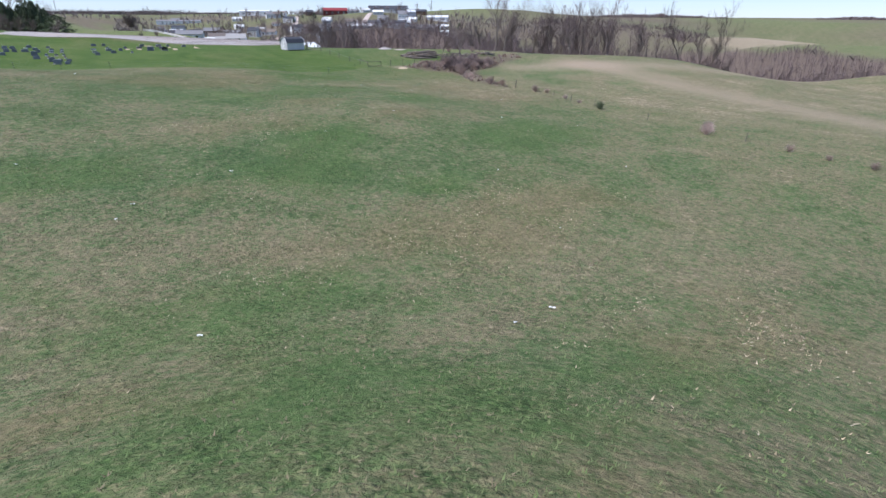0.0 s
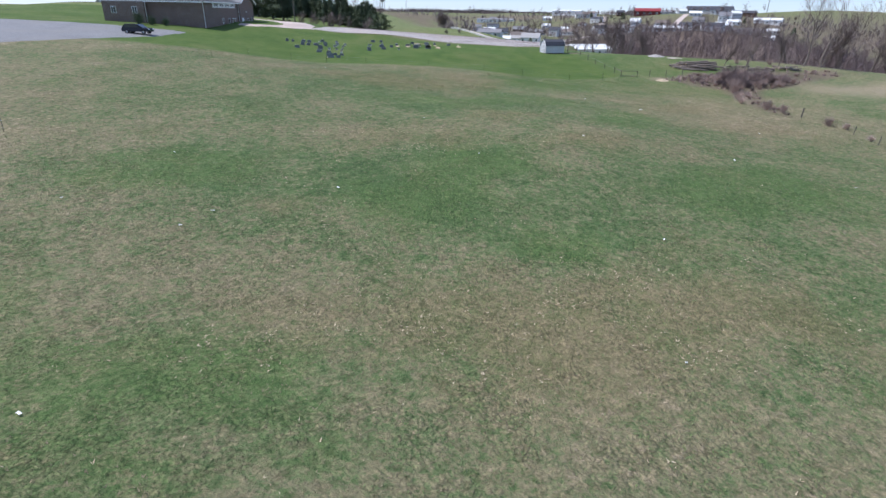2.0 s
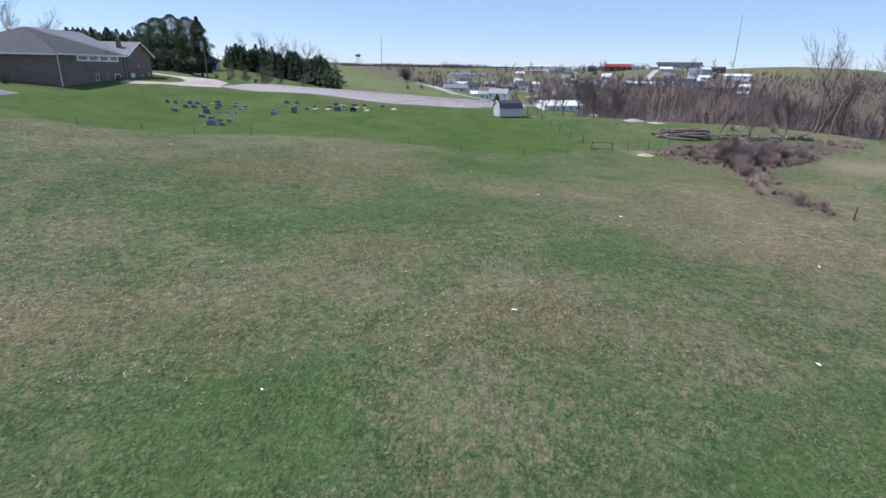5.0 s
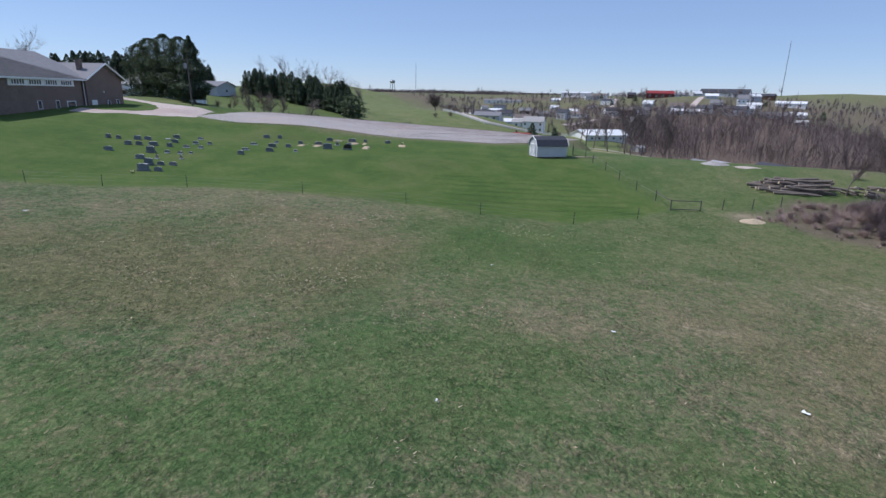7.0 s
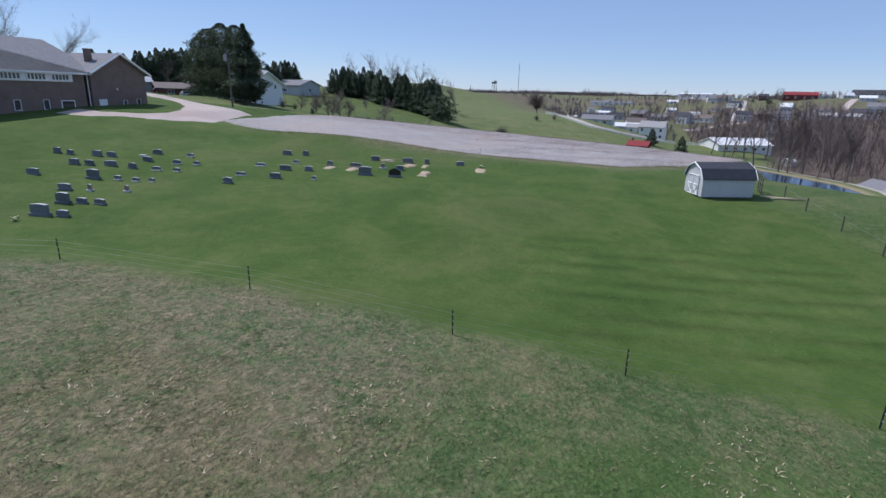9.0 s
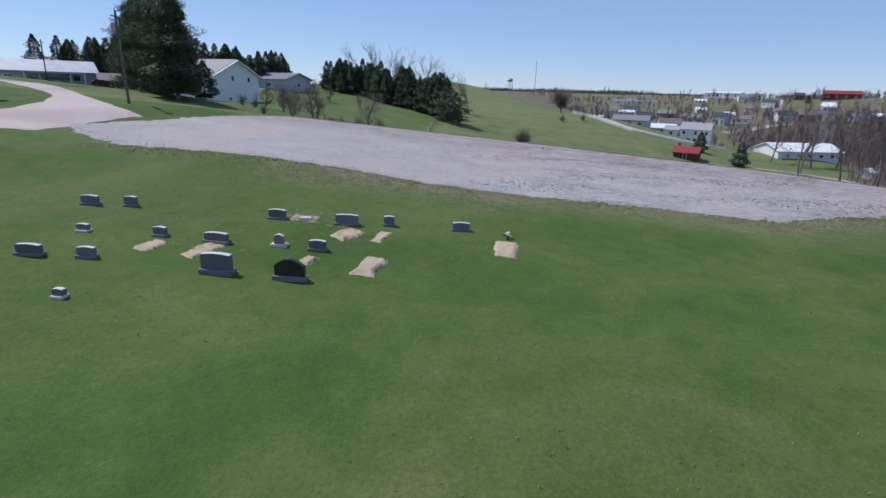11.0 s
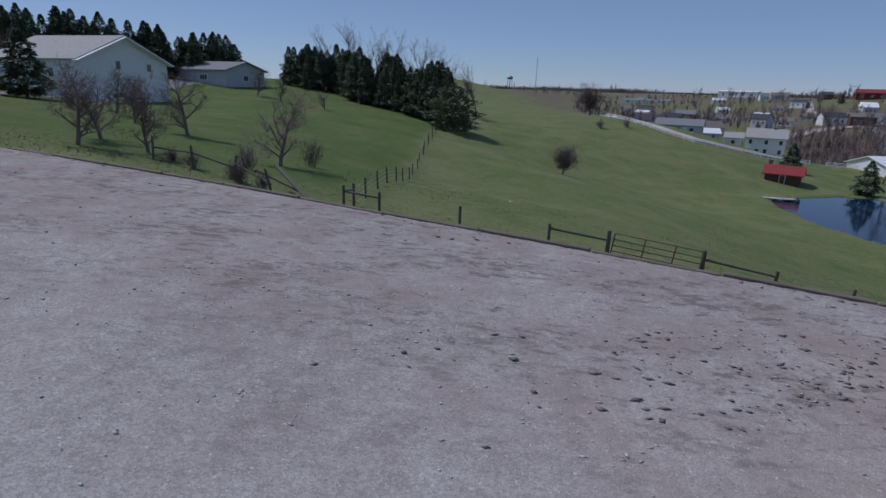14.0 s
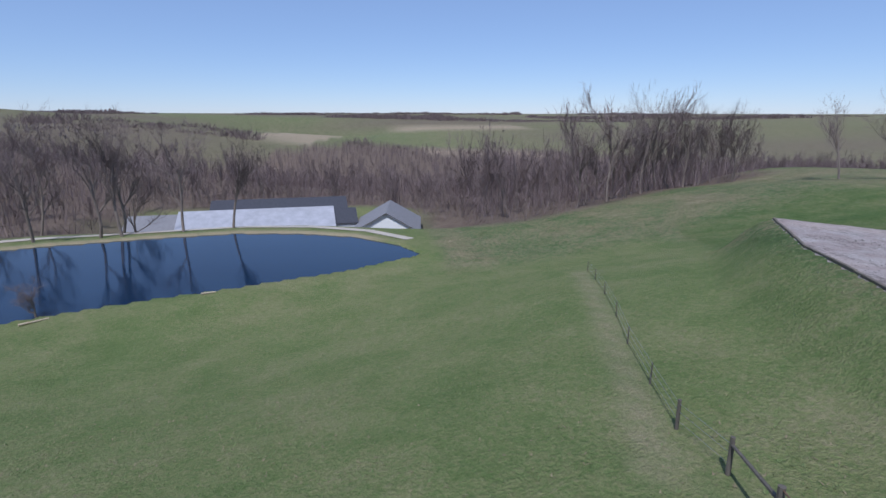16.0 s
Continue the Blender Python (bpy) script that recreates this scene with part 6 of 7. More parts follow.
# ---- houses below the hill ----
VILLAGE = [
    ("factory", 357, 888, -128, 24, 45.7, 7, 1.5, WHITE, METALROOF),
    ("long_shed", 214, 812, -114, 14, 54, 4, 1.5, WHITE, SHINGLE),
    ("red_barn", 355, 643, -122, 14, 30, 5, 3, REDWOOD, REDMETAL),
    ("house", 356, 712, -112, 9, 9.3, 5, 2.5, BROWNWOOD, DARKSHINGLE),
    ("house", 405, 683, -110, 9, 20.9, 4, 2, GREYSIDING, SHINGLE),
    ("barn", 435, 638, -136, 16, 52.4, 6, 4, GREYSIDING, DARKSHINGLE),
    ("white_house", 347, 528, -129, 9, 11.3, 5.5, 3, WHITE, SHINGLE),
    ("white_house", 384, 539, -124, 9, 11.3, 6, 3.5, WHITE, SHINGLE),
    ("white_house", 379, 517, -118, 9, 12.5, 3.5, 2, WHITE, METALROOF),
    ("barn", 465, 614, -141, 12, 27, 5, 2.5, BROWNWOOD, DARKSHINGLE),
    ("long_shed", 422, 520, -137, 12, 25.5, 4.5, 2, WHITE, METALROOF),
    ("house", 302, 398, -129, 11, 20.8, 3.2, 2.4, GREYSIDING, SHINGLE),
    ("white_house", 285, 425, -118, 8, 10.2, 4, 2, WHITE, SHINGLE),
    ("shed", 302, 372, -147, 6, 6.8, 3, 1.2, WHITE, METALROOF),
    ("long_shed", 260, 443, -130, 9, 24.3, 3.2, 1.5, GREYSIDING, METALROOF),
    ("brown_house", 189, 626, -112, 11, 15.7, 5, 3, BROWNWOOD, SHINGLE),
    ("white_house", 189, 572, -108, 9, 18, 4, 2.5, GREYSIDING, SHINGLE),
    ("white_house", 304, 727, -105, 7, 8.1, 5, 2.5, WHITE, SHINGLE),
    ("house", 215, 830, -117, 8, 10.3, 5, 2, WHITE, SHINGLE),
    ("green_roof_house", 275, 493, -132, 10, 16.3, 3, 2, WHITE, SHINGLE),
    ("brown_house", 275, 544, -121, 10, 15.4, 3, 2.4, BROWNWOOD, BROWNSHINGLE),
    ("barn", 159, 701, -95, 8, 7.1, 6, 2, WHITE, SHINGLE),
]
for name, x, y, rz, w, d, h, rise, wall, roof in VILLAGE:
    wins = [(0, -d / 3, h * 0.55, 1.4, 1.4), (0, 0, h * 0.55, 1.4, 1.4), (0, d / 3, h * 0.55, 1.4, 1.4)] if wall is not REDWOOD and d < 30 else [(0, d * k, h * 0.5, 2.2, 2.0, 2) for k in (-0.36, -0.12, 0.12, 0.36)]
    house(name, x, y, rz, w, d, h, rise, wall, roof, {WHITE: "white sided building with a pitched roof", GREYSIDING: "pale grey building with a pitched roof", BROWNWOOD: "brown wooden building with a pitched roof", REDWOOD: "long red barn with a red metal roof"}[wall], "building", wins, over=0.5, group="buildings of the village")
vr = random.Random(88)
spots = [(x, y) for _, x, y, *_ in VILLAGE]
for cx, cy, spread, n in ((235, 470, 34, 8), (300, 470, 40, 9), (365, 560, 45, 9), (260, 590, 50, 8), (175, 500, 30, 5), (320, 690, 60, 8), (165, 640, 40, 5), (125, 425, 18, 3)):
    for i in range(n):
        x, y = cx + vr.gauss(0, spread), cy + vr.gauss(0, spread)
        if min(math.hypot(x - a, y - b) for a, b in spots) < 17:
            continue
        spots.append((x, y))
        w, d, h = vr.uniform(6, 9), vr.uniform(8, 15), vr.choice((2.7, 3.0, 5.2))
        wall = vr.choice((WHITE, WHITE, GREYSIDING, GREYSIDING, BROWNWOOD))
        house("house", x, y, -120 + vr.uniform(-30, 30), w, d, h, vr.uniform(1.6, 2.8), wall, vr.choice((SHINGLE, DARKSHINGLE, BROWNSHINGLE, METALROOF)),
              {WHITE: "white sided house with a pitched roof", GREYSIDING: "pale grey house with a pitched roof", BROWNWOOD: "brown wooden house with a pitched roof"}[wall], "house", [(0, u * d, h * 0.55, 1.1, 1.2) for u in (-0.3, 0.0, 0.3)], over=0.4, group="buildings of the village")


def village_trees():
    """Small bare street and garden trees between the houses."""
    r = np.random.RandomState(93)
    n = 2700
    x, y = r.uniform(60, 520, n), r.uniform(330, 900, n)
    ok = (y > 352 - 0.35 * (x - 60)) & (wave(x, y, 0.03, 94) + 0.6 * wave(x, y, 0.09, 95) > 0.02)
    x, y = x[ok], y[ok]
    gone = np.zeros(len(x), bool)
    for a, b in spots:
        gone |= np.hypot(x - a * 0.985, y - b * 0.985) < 9
    x, y = x[~gone], y[~gone]
    k = len(x)
    z, h = terrain(x, y), r.uniform(4, 10, k)
    parts = []
    for j in range(54):
        a, e = r.uniform(0, 6.283, k), r.uniform(-0.5, 1.25, k)
        c, q = np.cos(a), np.sin(a)
        w = (0.10 if j else 0.16) * r.uniform(0.7, 1.3, k)
        t0 = r.uniform(0.3, 0.6, k) if j else np.zeros(k)
        rad = (0.40 * h * np.cos(e) * r.uniform(0.6, 1.1, k)) if j else 0.02 * h
        top = 0.60 + 0.40 * np.sin(e) if j else np.full(k, 0.7)
        b0 = np.stack([x - w * q, y + w * c, z + h * t0 - 0.2], -1)
        b1 = np.stack([x + w * q, y - w * c, z + h * t0 - 0.2], -1)
        b2 = np.stack([x + rad * c, y + rad * q, z + h * top], -1)
        parts.append((np.stack([b0, b1, b2], 1).reshape(-1, 3), np.arange(3 * k).reshape(-1, 3), 0))
    joined(parts, "village_trees", [PALETWIGS], "small leafless trees between the village houses", "trees")


village_trees()
for i in range(16):
    x, y = vr.uniform(120, 400), vr.uniform(400, 760)
    plant(SMALLFIR, "spruce_tree", x, y, vr.uniform(4, 8) / 7.5, vr.uniform(0, 360), "small dark spruce among the village houses", "tree", "spruces of the village")
house("white_house", 92.5, 319.5, -119, 8.5, 10.5, 5.6, 2.4, WHITE, PALESHINGLE, "white two-storey house with a grey roof", "house",
      [(0, u, z, 0.9, 1.3) for u in (-4, 0.2, 4) for z in (1.6, 4.3)] + [(3, 0, 4.3, 0.9, 1.3)], [(0, -2, 1.0, 2.1, BROWNWOOD)], (0, 2, 1.4))
house("annex", 84.5, 323.0, -119, 6, 5.0, 2.8, 1.4, WHITE, PALESHINGLE, "low white annex beside the two-storey house", "house", [(0, 0, 1.5, 1.0, 1.1)])
house("bungalow", 70.5, 331.5, -116, 9, 14, 2.7, 1.8, GREYSIDING, SHINGLE, "low grey bungalow with a wide shingled roof", "house", [(0, u, 1.5, 1.3, 1.1) for u in (-4, 0, 4)], [(0, 2, 0.95, 2.0, TRIM)])
house("red_roofed_cabin", 69.2, 267.2, -124, 5.6, 6.6, 2.3, 1.35, BROWNWOOD, REDMETAL, "small dark cabin with a red metal roof", "cabin", [], [(0, 0, 0.9, 1.8, BROWNWOOD)], (-2.2, -3.0, 1.4), over=0.6)
house("white_barn", 119.5, 298, -84, 14, 23, 3.2, 2.2, WHITE, METALROOF, "long white barn with a bright metal roof", "barn", [(0, u, 1.7, 1.3, 1.0) for u in (-8, -4, 0, 4, 8)], over=0.6)
house("white_shed", 128, 274, -50, 4, 5.5, 2.0, 0.9, WHITE, METALROOF, "small white shed on the wooded bank", "shed", [(2, 0, 1.2, 0.7, 0.7)])


DULLROOF = plain("dull_galvanised_roof", (0.42, 0.42, 0.45), 0.55, 0.2, 0.4, vary=0.22, scale=0.5, fine=8)


def build_poultry_barn():
    """Long low barn below the pond bank: pale metal roof, dark shingled gable hall at its near end."""
    house("long_barn", 131.9, 205.5, 6, 15, 34, 2.4, 3.4, WHITE, DULLROOF, "long low barn with a pale metal roof", "barn", [(2, u, 1.5, 2.2, 0.9, 2) for u in (-13, -7, 0, 7, 13)], over=0.5)
    house("feed_shed", 130.0, 228.2, 6, 13, 10.5, 2.4, 2.7, GREYSIDING, SHINGLE, "low grey shed at the end of the long barn", "shed", [(2, 0, 1.5, 1.6, 0.9, 2)], over=0.4)
    house("dark_barn", 150.0, 203.0, 6, 12, 34, 2.9, 2.6, BROWNWOOD, DARKSHINGLE, "long dark barn behind the pale-roofed one", "barn", over=0.5)
    house("barn_hall", 127.5, 175.0, 84, 14, 17, 2.5, 4.0, WHITE, SHINGLE, "white gabled barn with a grey shingled roof", "barn", [(1, u, 1.4, 1.8, 1.1, 2) for u in (-3.2, 3.2)], over=0.7)
    house("machine_shed", 134.0, 187.5, 6, 11, 9, 2.6, 2.6, GREYSIDING, DARKSHINGLE, "dark grey shed joining the barn to its hall", "shed", over=0.3)


build_poultry_barn()


def board_fence(line, label):
    ob = thing("board_fence", pose(0, 0, 0), label, "fence")
    pts = []
    for (x0, y0), (x1, y1) in zip(line, line[1:]):
        n = max(1, round(math.hypot(x1 - x0, y1 - y0) / 2.6))
        pts += [(x0 + (x1 - x0) * i / n, y0 + (y1 - y0) * i / n) for i in range(n)]
    pts.append(line[-1])
    for x, y in pts:
        part("post", B((x, y, ground_z(x, y) + 0.55, 0.13, 0.13, 1.5)), TRIM, ob)
    for (x0, y0), (x1, y1) in zip(pts, pts[1:]):
        for h in (0.35, 0.75, 1.12):
            a, b = Vector((x0, y0, ground_z(x0, y0) + h)), Vector((x1, y1, ground_z(x1, y1) + h))
            bm = bmesh.new()
            box(bm, 0, 0, 0, (b - a).length, 0.04, 0.15)
            d = part("board", bm, TRIM, ob)
            d.matrix_basis = Matrix.Translation((a + b) / 2) @ (b - a).to_track_quat("X", "Z").to_matrix().to_4x4()


board_fence([(44, 322), (49, 308), (53.5, 297.5), (59, 291), (65, 290.8), (74, 290), (84, 294), (96, 302)], "white three-board fence along the village lane")
board_fence([(102, 304), (110, 298), (118, 290)], "white board fence beside the barn yard")


def jetty():
    ob = thing("jetty", pose(59.5, 250.5, POND_LEVEL + 0.35, 0, 0, -12), "small pale plank jetty on the pond", "jetty")
    for i in range(12):
        part("plank", B((-2.5 + i * 0.46, 0, 0.06, 0.42, 1.5, 0.05)), PALEPLANK, ob)
    for sx in (-2, 0.3, 2.4):
        for sy in (-0.65, 0.65):
            part("pile", rod(bmesh.new(), (sx, sy, -1.2), (sx, sy, 0.5), 0.07), PALEPLANK, ob)


jetty()
for i, (x, y, L, rz) in enumerate(((55.4, 213.2, 2.6, -40), (62.3, 198.6, 1.6, -60))):
    bm = bmesh.new()
    rod(bm, (-L / 2, 0, 0), (L / 2, 0, 0), 0.12, 0.09, 8)
    tagged(part("driftwood", bm, CUTWOOD, None), "pale fallen branch at the pond's edge", "branch").matrix_basis = pose(x, y, ground_z(x, y) + 0.1, 0, 3, rz)


def mast(x, y, h):
    ob = thing("radio_mast", pose(x, y, ground_z(x, y)), "very tall thin grey radio mast on the far ridge", "mast")
    part("pole", rod(bmesh.new(), (0, 0, -2), (0, 0, h), 0.62, 0.42, 6), STEEL, ob)


mast(744, 910, 97)
mast(140, 1250, 60)


def water_tower(x, y):
    ob = thing("water_tower", pose(x, y, ground_z(x, y)), "distant water tower on thin legs", "water tower")
    bm = bmesh.new()
    bmesh.ops.create_uvsphere(bm, u_segments=16, v_segments=8, radius=6, matrix=Matrix.Translation((0, 0, 22)) @ Matrix.Diagonal((1, 1, 0.6, 1)))
    part("tank", bm, STEEL, ob)
    for a in range(4):
        part("leg", rod(bmesh.new(), (5 * math.cos(a * 1.57), 5 * math.sin(a * 1.57), -1), (4 * math.cos(a * 1.57), 4 * math.sin(a * 1.57), 20), 0.5, 0.5, 6), STEEL, ob)


water_tower(92, 1280)


def utility_pole(x, y, h, box_on=True, lean=(0, 0)):
    ob = thing("utility_pole", pose(x, y, ground_z(x, y), lean[0], lean[1], 0), "dark wooden utility pole with a grey transformer", "utility pole")
    part("shaft", rod(bmesh.new(), (0, 0, -0.8), (0, 0, h), 0.16, 0.11, 10), WEATHERED, ob)
    part("crossarm", B((0, 0, h - 0.6, 0.1, 1.8, 0.12)), WEATHERED, ob)
    if box_on:
        t = part("transformer", rod(bmesh.new(), (-0.42, 0, h - 2.3), (-0.42, 0, h - 1.3), 0.27, 0.27, 12), STEEL, ob)
        part("bracket", B((-0.2, 0, h - 1.8, 0.3, 0.1, 0.5)), STEEL, t)


utility_pole(-35.5, 160.6, 9.6, True, (0, -1.5))
utility_pole(-62, 207, 9.5, False)
utility_pole(-108, 255, 10, False)
P0, P1, P2 = (-35.6, 160.7, ground_z(-35.5, 160.6) + 9.0), (-62, 207, ground_z(-62, 207) + 8.9), (-108, 255, ground_z(-108, 255) + 9.4)
for a, b in ((P0, P1), (P1, P2)):
    wire("power_line", [(a[0] + (b[0] - a[0]) * t, a[1] + (b[1] - a[1]) * t, a[2] + (b[2] - a[2]) * t - 3.2 * t * (1 - t)) for t in np.linspace(0, 1, 13)], 0.02, RUBBER, "thin black sagging power line")


def car(x, y, rz, paint, label, scale=1.0):
    """A parked estate car."""
    ob = thing("car", pose(x, y, ground_z(x, y) + 0.06, 0, 0, rz), label, "car")
    ob.scale = (scale, scale, scale)
    prof = [(-2.25, 0.35), (2.2, 0.35), (2.28, 0.62), (2.15, 0.86), (1.15, 0.98), (0.45, 1.46), (-1.55, 1.52), (-2.15, 1.02), (-2.3, 0.7)]
    bm = extruded(prof, -0.88, 0.88)
    bmesh.ops.bevel(bm, geom=bm.edges[:], offset=0.06, segments=2, affect="EDGES")
    part("body", bm, paint, ob)
    for s in (-1, 1):
        part("side_window", extruded([(-1.75, 1.0), (0.9, 1.0), (0.38, 1.38), (-1.45, 1.42)], s * 0.885, s * 0.895), GLASS, ob)
        part("headlight", B((2.2, s * 0.62, 0.72, 0.12, 0.36, 0.16, 0.03)), TRIM, ob)
        for wx in (-1.38, 1.4):
            w = part("wheel", rod(bmesh.new(), (wx, s * 0.70, 0.33), (wx, s * 0.92, 0.33), 0.33, 0.33, 18), RUBBER, ob)
            part("rim", rod(bmesh.new(), (wx, s * 0.90, 0.33), (wx, s * 0.935, 0.33), 0.20, 0.19, 14), STEEL, w)
    part("windscreen", extruded([(1.13, 1.0), (0.47, 1.43), (0.50, 1.45), (1.18, 1.01)], -0.72, 0.72), GLASS, ob)


car(-60.3, 103.3, -14, CARPAINT, "dark blue estate car parked on the asphalt", 1.1)
car(-78, 240, 40, REDMETAL, "red car parked beyond the pines", 1.0)


def shrub_clump(x, y, h):
    me = bush_mesh(int(x * 3) % 50, h, h * 0.6, 1300, NEEDLES)
    ob = tagged(new("evergreen_shrub", me), "clipped dark evergreen shrub against the church wall", "shrub")
    ob.matrix_basis = pose(x, y, ground_z(x, y) - 0.05)


for x, y, h in ((-64.9, 120.5, 3.2), (-62.4, 120.1, 2.6), (-59.9, 120.9, 2.2)):
    shrub_clump(x, y, h)


def shed_yard():
    """Pallets, a small gate and boards beside the shed."""
    ob = thing("wooden_gate", pose(30.3, 119.3, ground_z(30.3, 119.3), 0, 0, 70), "dark weathered wooden gate beside the shed", "gate")
    for z in (0.25, 0.6, 0.95, 1.3):
        part("board", B((0, 0, z, 1.9, 0.05, 0.12)), WEATHERED, ob)
    for x in (-0.95, 0, 0.95):
        part("upright", B((x, 0.04, 0.75, 0.1, 0.06, 1.5)), WEATHERED, ob)
    for i in range(3):
        tagged(part("plank", B((0, 0, 0.05, 3.2, 0.18, 0.08)), CUTWOOD, None), "pale loose plank lying on the grass", "plank", "planks by the shed").matrix_basis = pose(31.1 + 0.3 * i, 117.3 - 0.25 * i, ground_z(31.1, 117.3) + 0.02, 0, 0, -20 + 9 * i)


shed_yard()

# ---- small things on the ground ----


def scrap(x, y, s, seed):
    """A crumpled scrap of white paper."""
    r = random.Random(seed)
    bm = bmesh.new()
    bmesh.ops.create_grid(bm, x_segments=4, y_segments=4, size=0.5)
    for v in bm.verts:
        v.co = Vector((v.co.x * s, v.co.y * s * 0.45, 0.05 + abs(r.gauss(0, 0.12)) * s)) + Vector((r.uniform(-.05, .05), r.uniform(-.05, .05), 0)) * s
    ob = part("litter", bm, LITTER_WHITE, None)
    ob.matrix_basis = pose(x, y, ground_z(x, y) + 0.04, 0, 0, r.uniform(0, 360))
    tagged(ob, "crumpled white scrap lying in the grass", "litter", "white scraps in the field")


SCRAPS = [(11.0, 33.1, 0.3), (-2.3, 38.3, 0.3), (-26.3, 27.6, 0.32), (-5.4, 18.2, 0.28), (-36.6, 4.6, 0.26), (-35.8, 21.7, 0.25), (-34.3, 23.8, 0.3), (-39.1, 35.3, 0.3), (7.7, 12.9, 0.25), (-11.3, 6.6, 0.18), (13.6, 55.2, 0.36), (5.2, 72.3, 0.25), (-27.1, 81.9, 0.4), (4.1, 198.2, 0.3), (-22.6, -1.4, 0.35), (-25.6, -1.7, 0.2), (-1.0, 56.3, 0.2), (9.0, 62.4, 0.25), (-16.9, 46.2, 0.2), (18.2, 26.4, 0.2), (-13.9, 34.2, 0.2), (-6.9, 43.2, 0.15), (-43.8, 26.0, 0.2), (23.1, 44.4, 0.3)]
for i, (x, y, s) in enumerate(SCRAPS):
    scrap(x, y, s * 0.85, i)


def tuft_field(name, n, box_xy, size, mat, keep, label, blades=4, seed=1, flat=0.0):
    """Clumps of grass blades standing on the turf."""
    r = np.random.RandomState(seed)
    x, y = r.uniform(box_xy[0], box_xy[1], n), r.uniform(box_xy[2], box_xy[3], n)
    ok = (r.rand(n) < keep(x, y)) & (edge_distance(LOT, x, y) > 0.3) & (edge_distance(POND, x, y) > 0.5)
    x, y = x[ok], y[ok]
    z = terrain(x, y)
    k = len(x)
    s = size * r.uniform(0.5, 1.5, k)
    vs = []
    for j in range(blades):
        a = r.uniform(0, 6.283, k)
        o = r.uniform(0, 0.8, k) * s
        bx, by = x + o * np.cos(a + 1), y + o * np.sin(a + 1)
        w = s * r.uniform(0.12, 0.28, k)
        lean = s * r.uniform(0.3, 1.0, k) * (1 + flat)
        up = s * r.uniform(0.5, 1.0, k) * (1 - flat)
        vs.append(np.stack([np.stack([bx - w * np.sin(a), by + w * np.cos(a), z], -1), np.stack([bx + w * np.sin(a), by - w * np.cos(a), z], -1),
                            np.stack([bx + lean * np.cos(a), by + lean * np.sin(a), z + 0.05 + up], -1)], 1))
    v = np.concatenate(vs).reshape(-1, 3)
    joined([(v, np.arange(len(v)).reshape(-1, 3), 0)], name, [mat], label, "grass")


GREENBLADE = leaf_material("green_blades", (0.095, 0.150, 0.048), (0.175, 0.205, 0.090), 0.25)
LAWNBLADE = leaf_material("lawn_blades", (0.15, 0.20, 0.06), (0.30, 0.29, 0.13), 0.3)
STRAWBLADE = leaf_material("straw_blades", (0.165, 0.138, 0.082), (0.31, 0.25, 0.160), 0.3)


def south(x, y):
    return (y < fence_line(x)).astype(float)


def fade(x, y, box_xy, m=8.0):
    """1 in the middle of a stretch, falling to 0 at its rim."""
    a = np.minimum(np.minimum(x - box_xy[0], box_xy[1] - x), np.minimum(y - box_xy[2], box_xy[3] - y))
    return step(0, m, a + 3 * wave(x, y, 0.3, 91))


NEARFIELD, HILLSIDE = (-61, 49, -20, 97), (-34, 66, 160, 222)
tuft_field("pasture_tufts", 150000, NEARFIELD, 0.065, GREENBLADE, lambda x, y: south(x, y) * fade(x, y, NEARFIELD) * np.clip(0.45 - 0.9 * wave(x, y, 0.16, 61) - 0.5 * wave(x, y, 0.9, 62), 0.0, 1), "green tufts standing in the winter pasture", 3, 2, 0.45)
tuft_field("straw_tufts", 150000, NEARFIELD, 0.06, STRAWBLADE, lambda x, y: south(x, y) * fade(x, y, NEARFIELD) * np.clip(0.4 + 0.9 * wave(x, y, 0.16, 61) - 0.6 * wave(x, y, 1.1, 63), 0.0, 1), "pale dead grass lying over the pasture", 3, 3, 0.75)
tuft_field("lawn_tufts", 9000, (-40, 30, 90, 137), 0.042, LAWNBLADE, lambda x, y: (1 - south(x, y)) * np.clip(0.4 + wave(x, y, 0.8, 64), 0, 1), "short green blades of the mown cemetery turf", 3, 4, 0.5)
tuft_field("hill_tufts", 26000, HILLSIDE, 0.075, GREENBLADE, lambda x, y: fade(x, y, HILLSIDE) * np.clip(0.5 + wave(x, y, 0.7, 65), 0, 1), "thin green tufts on the hillside", 3, 5, 0.45)
tuft_field("hill_straw", 16000, HILLSIDE, 0.08, STRAWBLADE, lambda x, y: fade(x, y, HILLSIDE) * np.clip(0.3 + 0.8 * wave(x, y, 0.2, 66), 0, 1), "pale dead grass on the hillside", 3, 6, 0.75)
tuft_field("verge_straw", 20000, (-25, 40, 128, 137), 0.08, STRAWBLADE, lambda x, y: np.clip(1.0 - edge_distance(LOT, x, y) / 3.5, 0, 1), "pale dead grass along the gravel", 3, 7, 0.7)

DEADLEAF = leaf_material("dead_leaves", (0.34, 0.25, 0.15), (0.66, 0.55, 0.39), 1.5)
LEAFY = [(-9, 70, 4), (-14, 70, 4), (-4, 68, 4), (-7, 81, 4), (-3, 84, 3), (-26, 12, 5), (-17, 11, 5), (-10, 12, 4), (-4, 11, 4), (-21, 39, 6), (-3, 38, 4), (-29, 25, 3), (13, 81, 4), (-17, -7, 5), (3, 50, 4)]


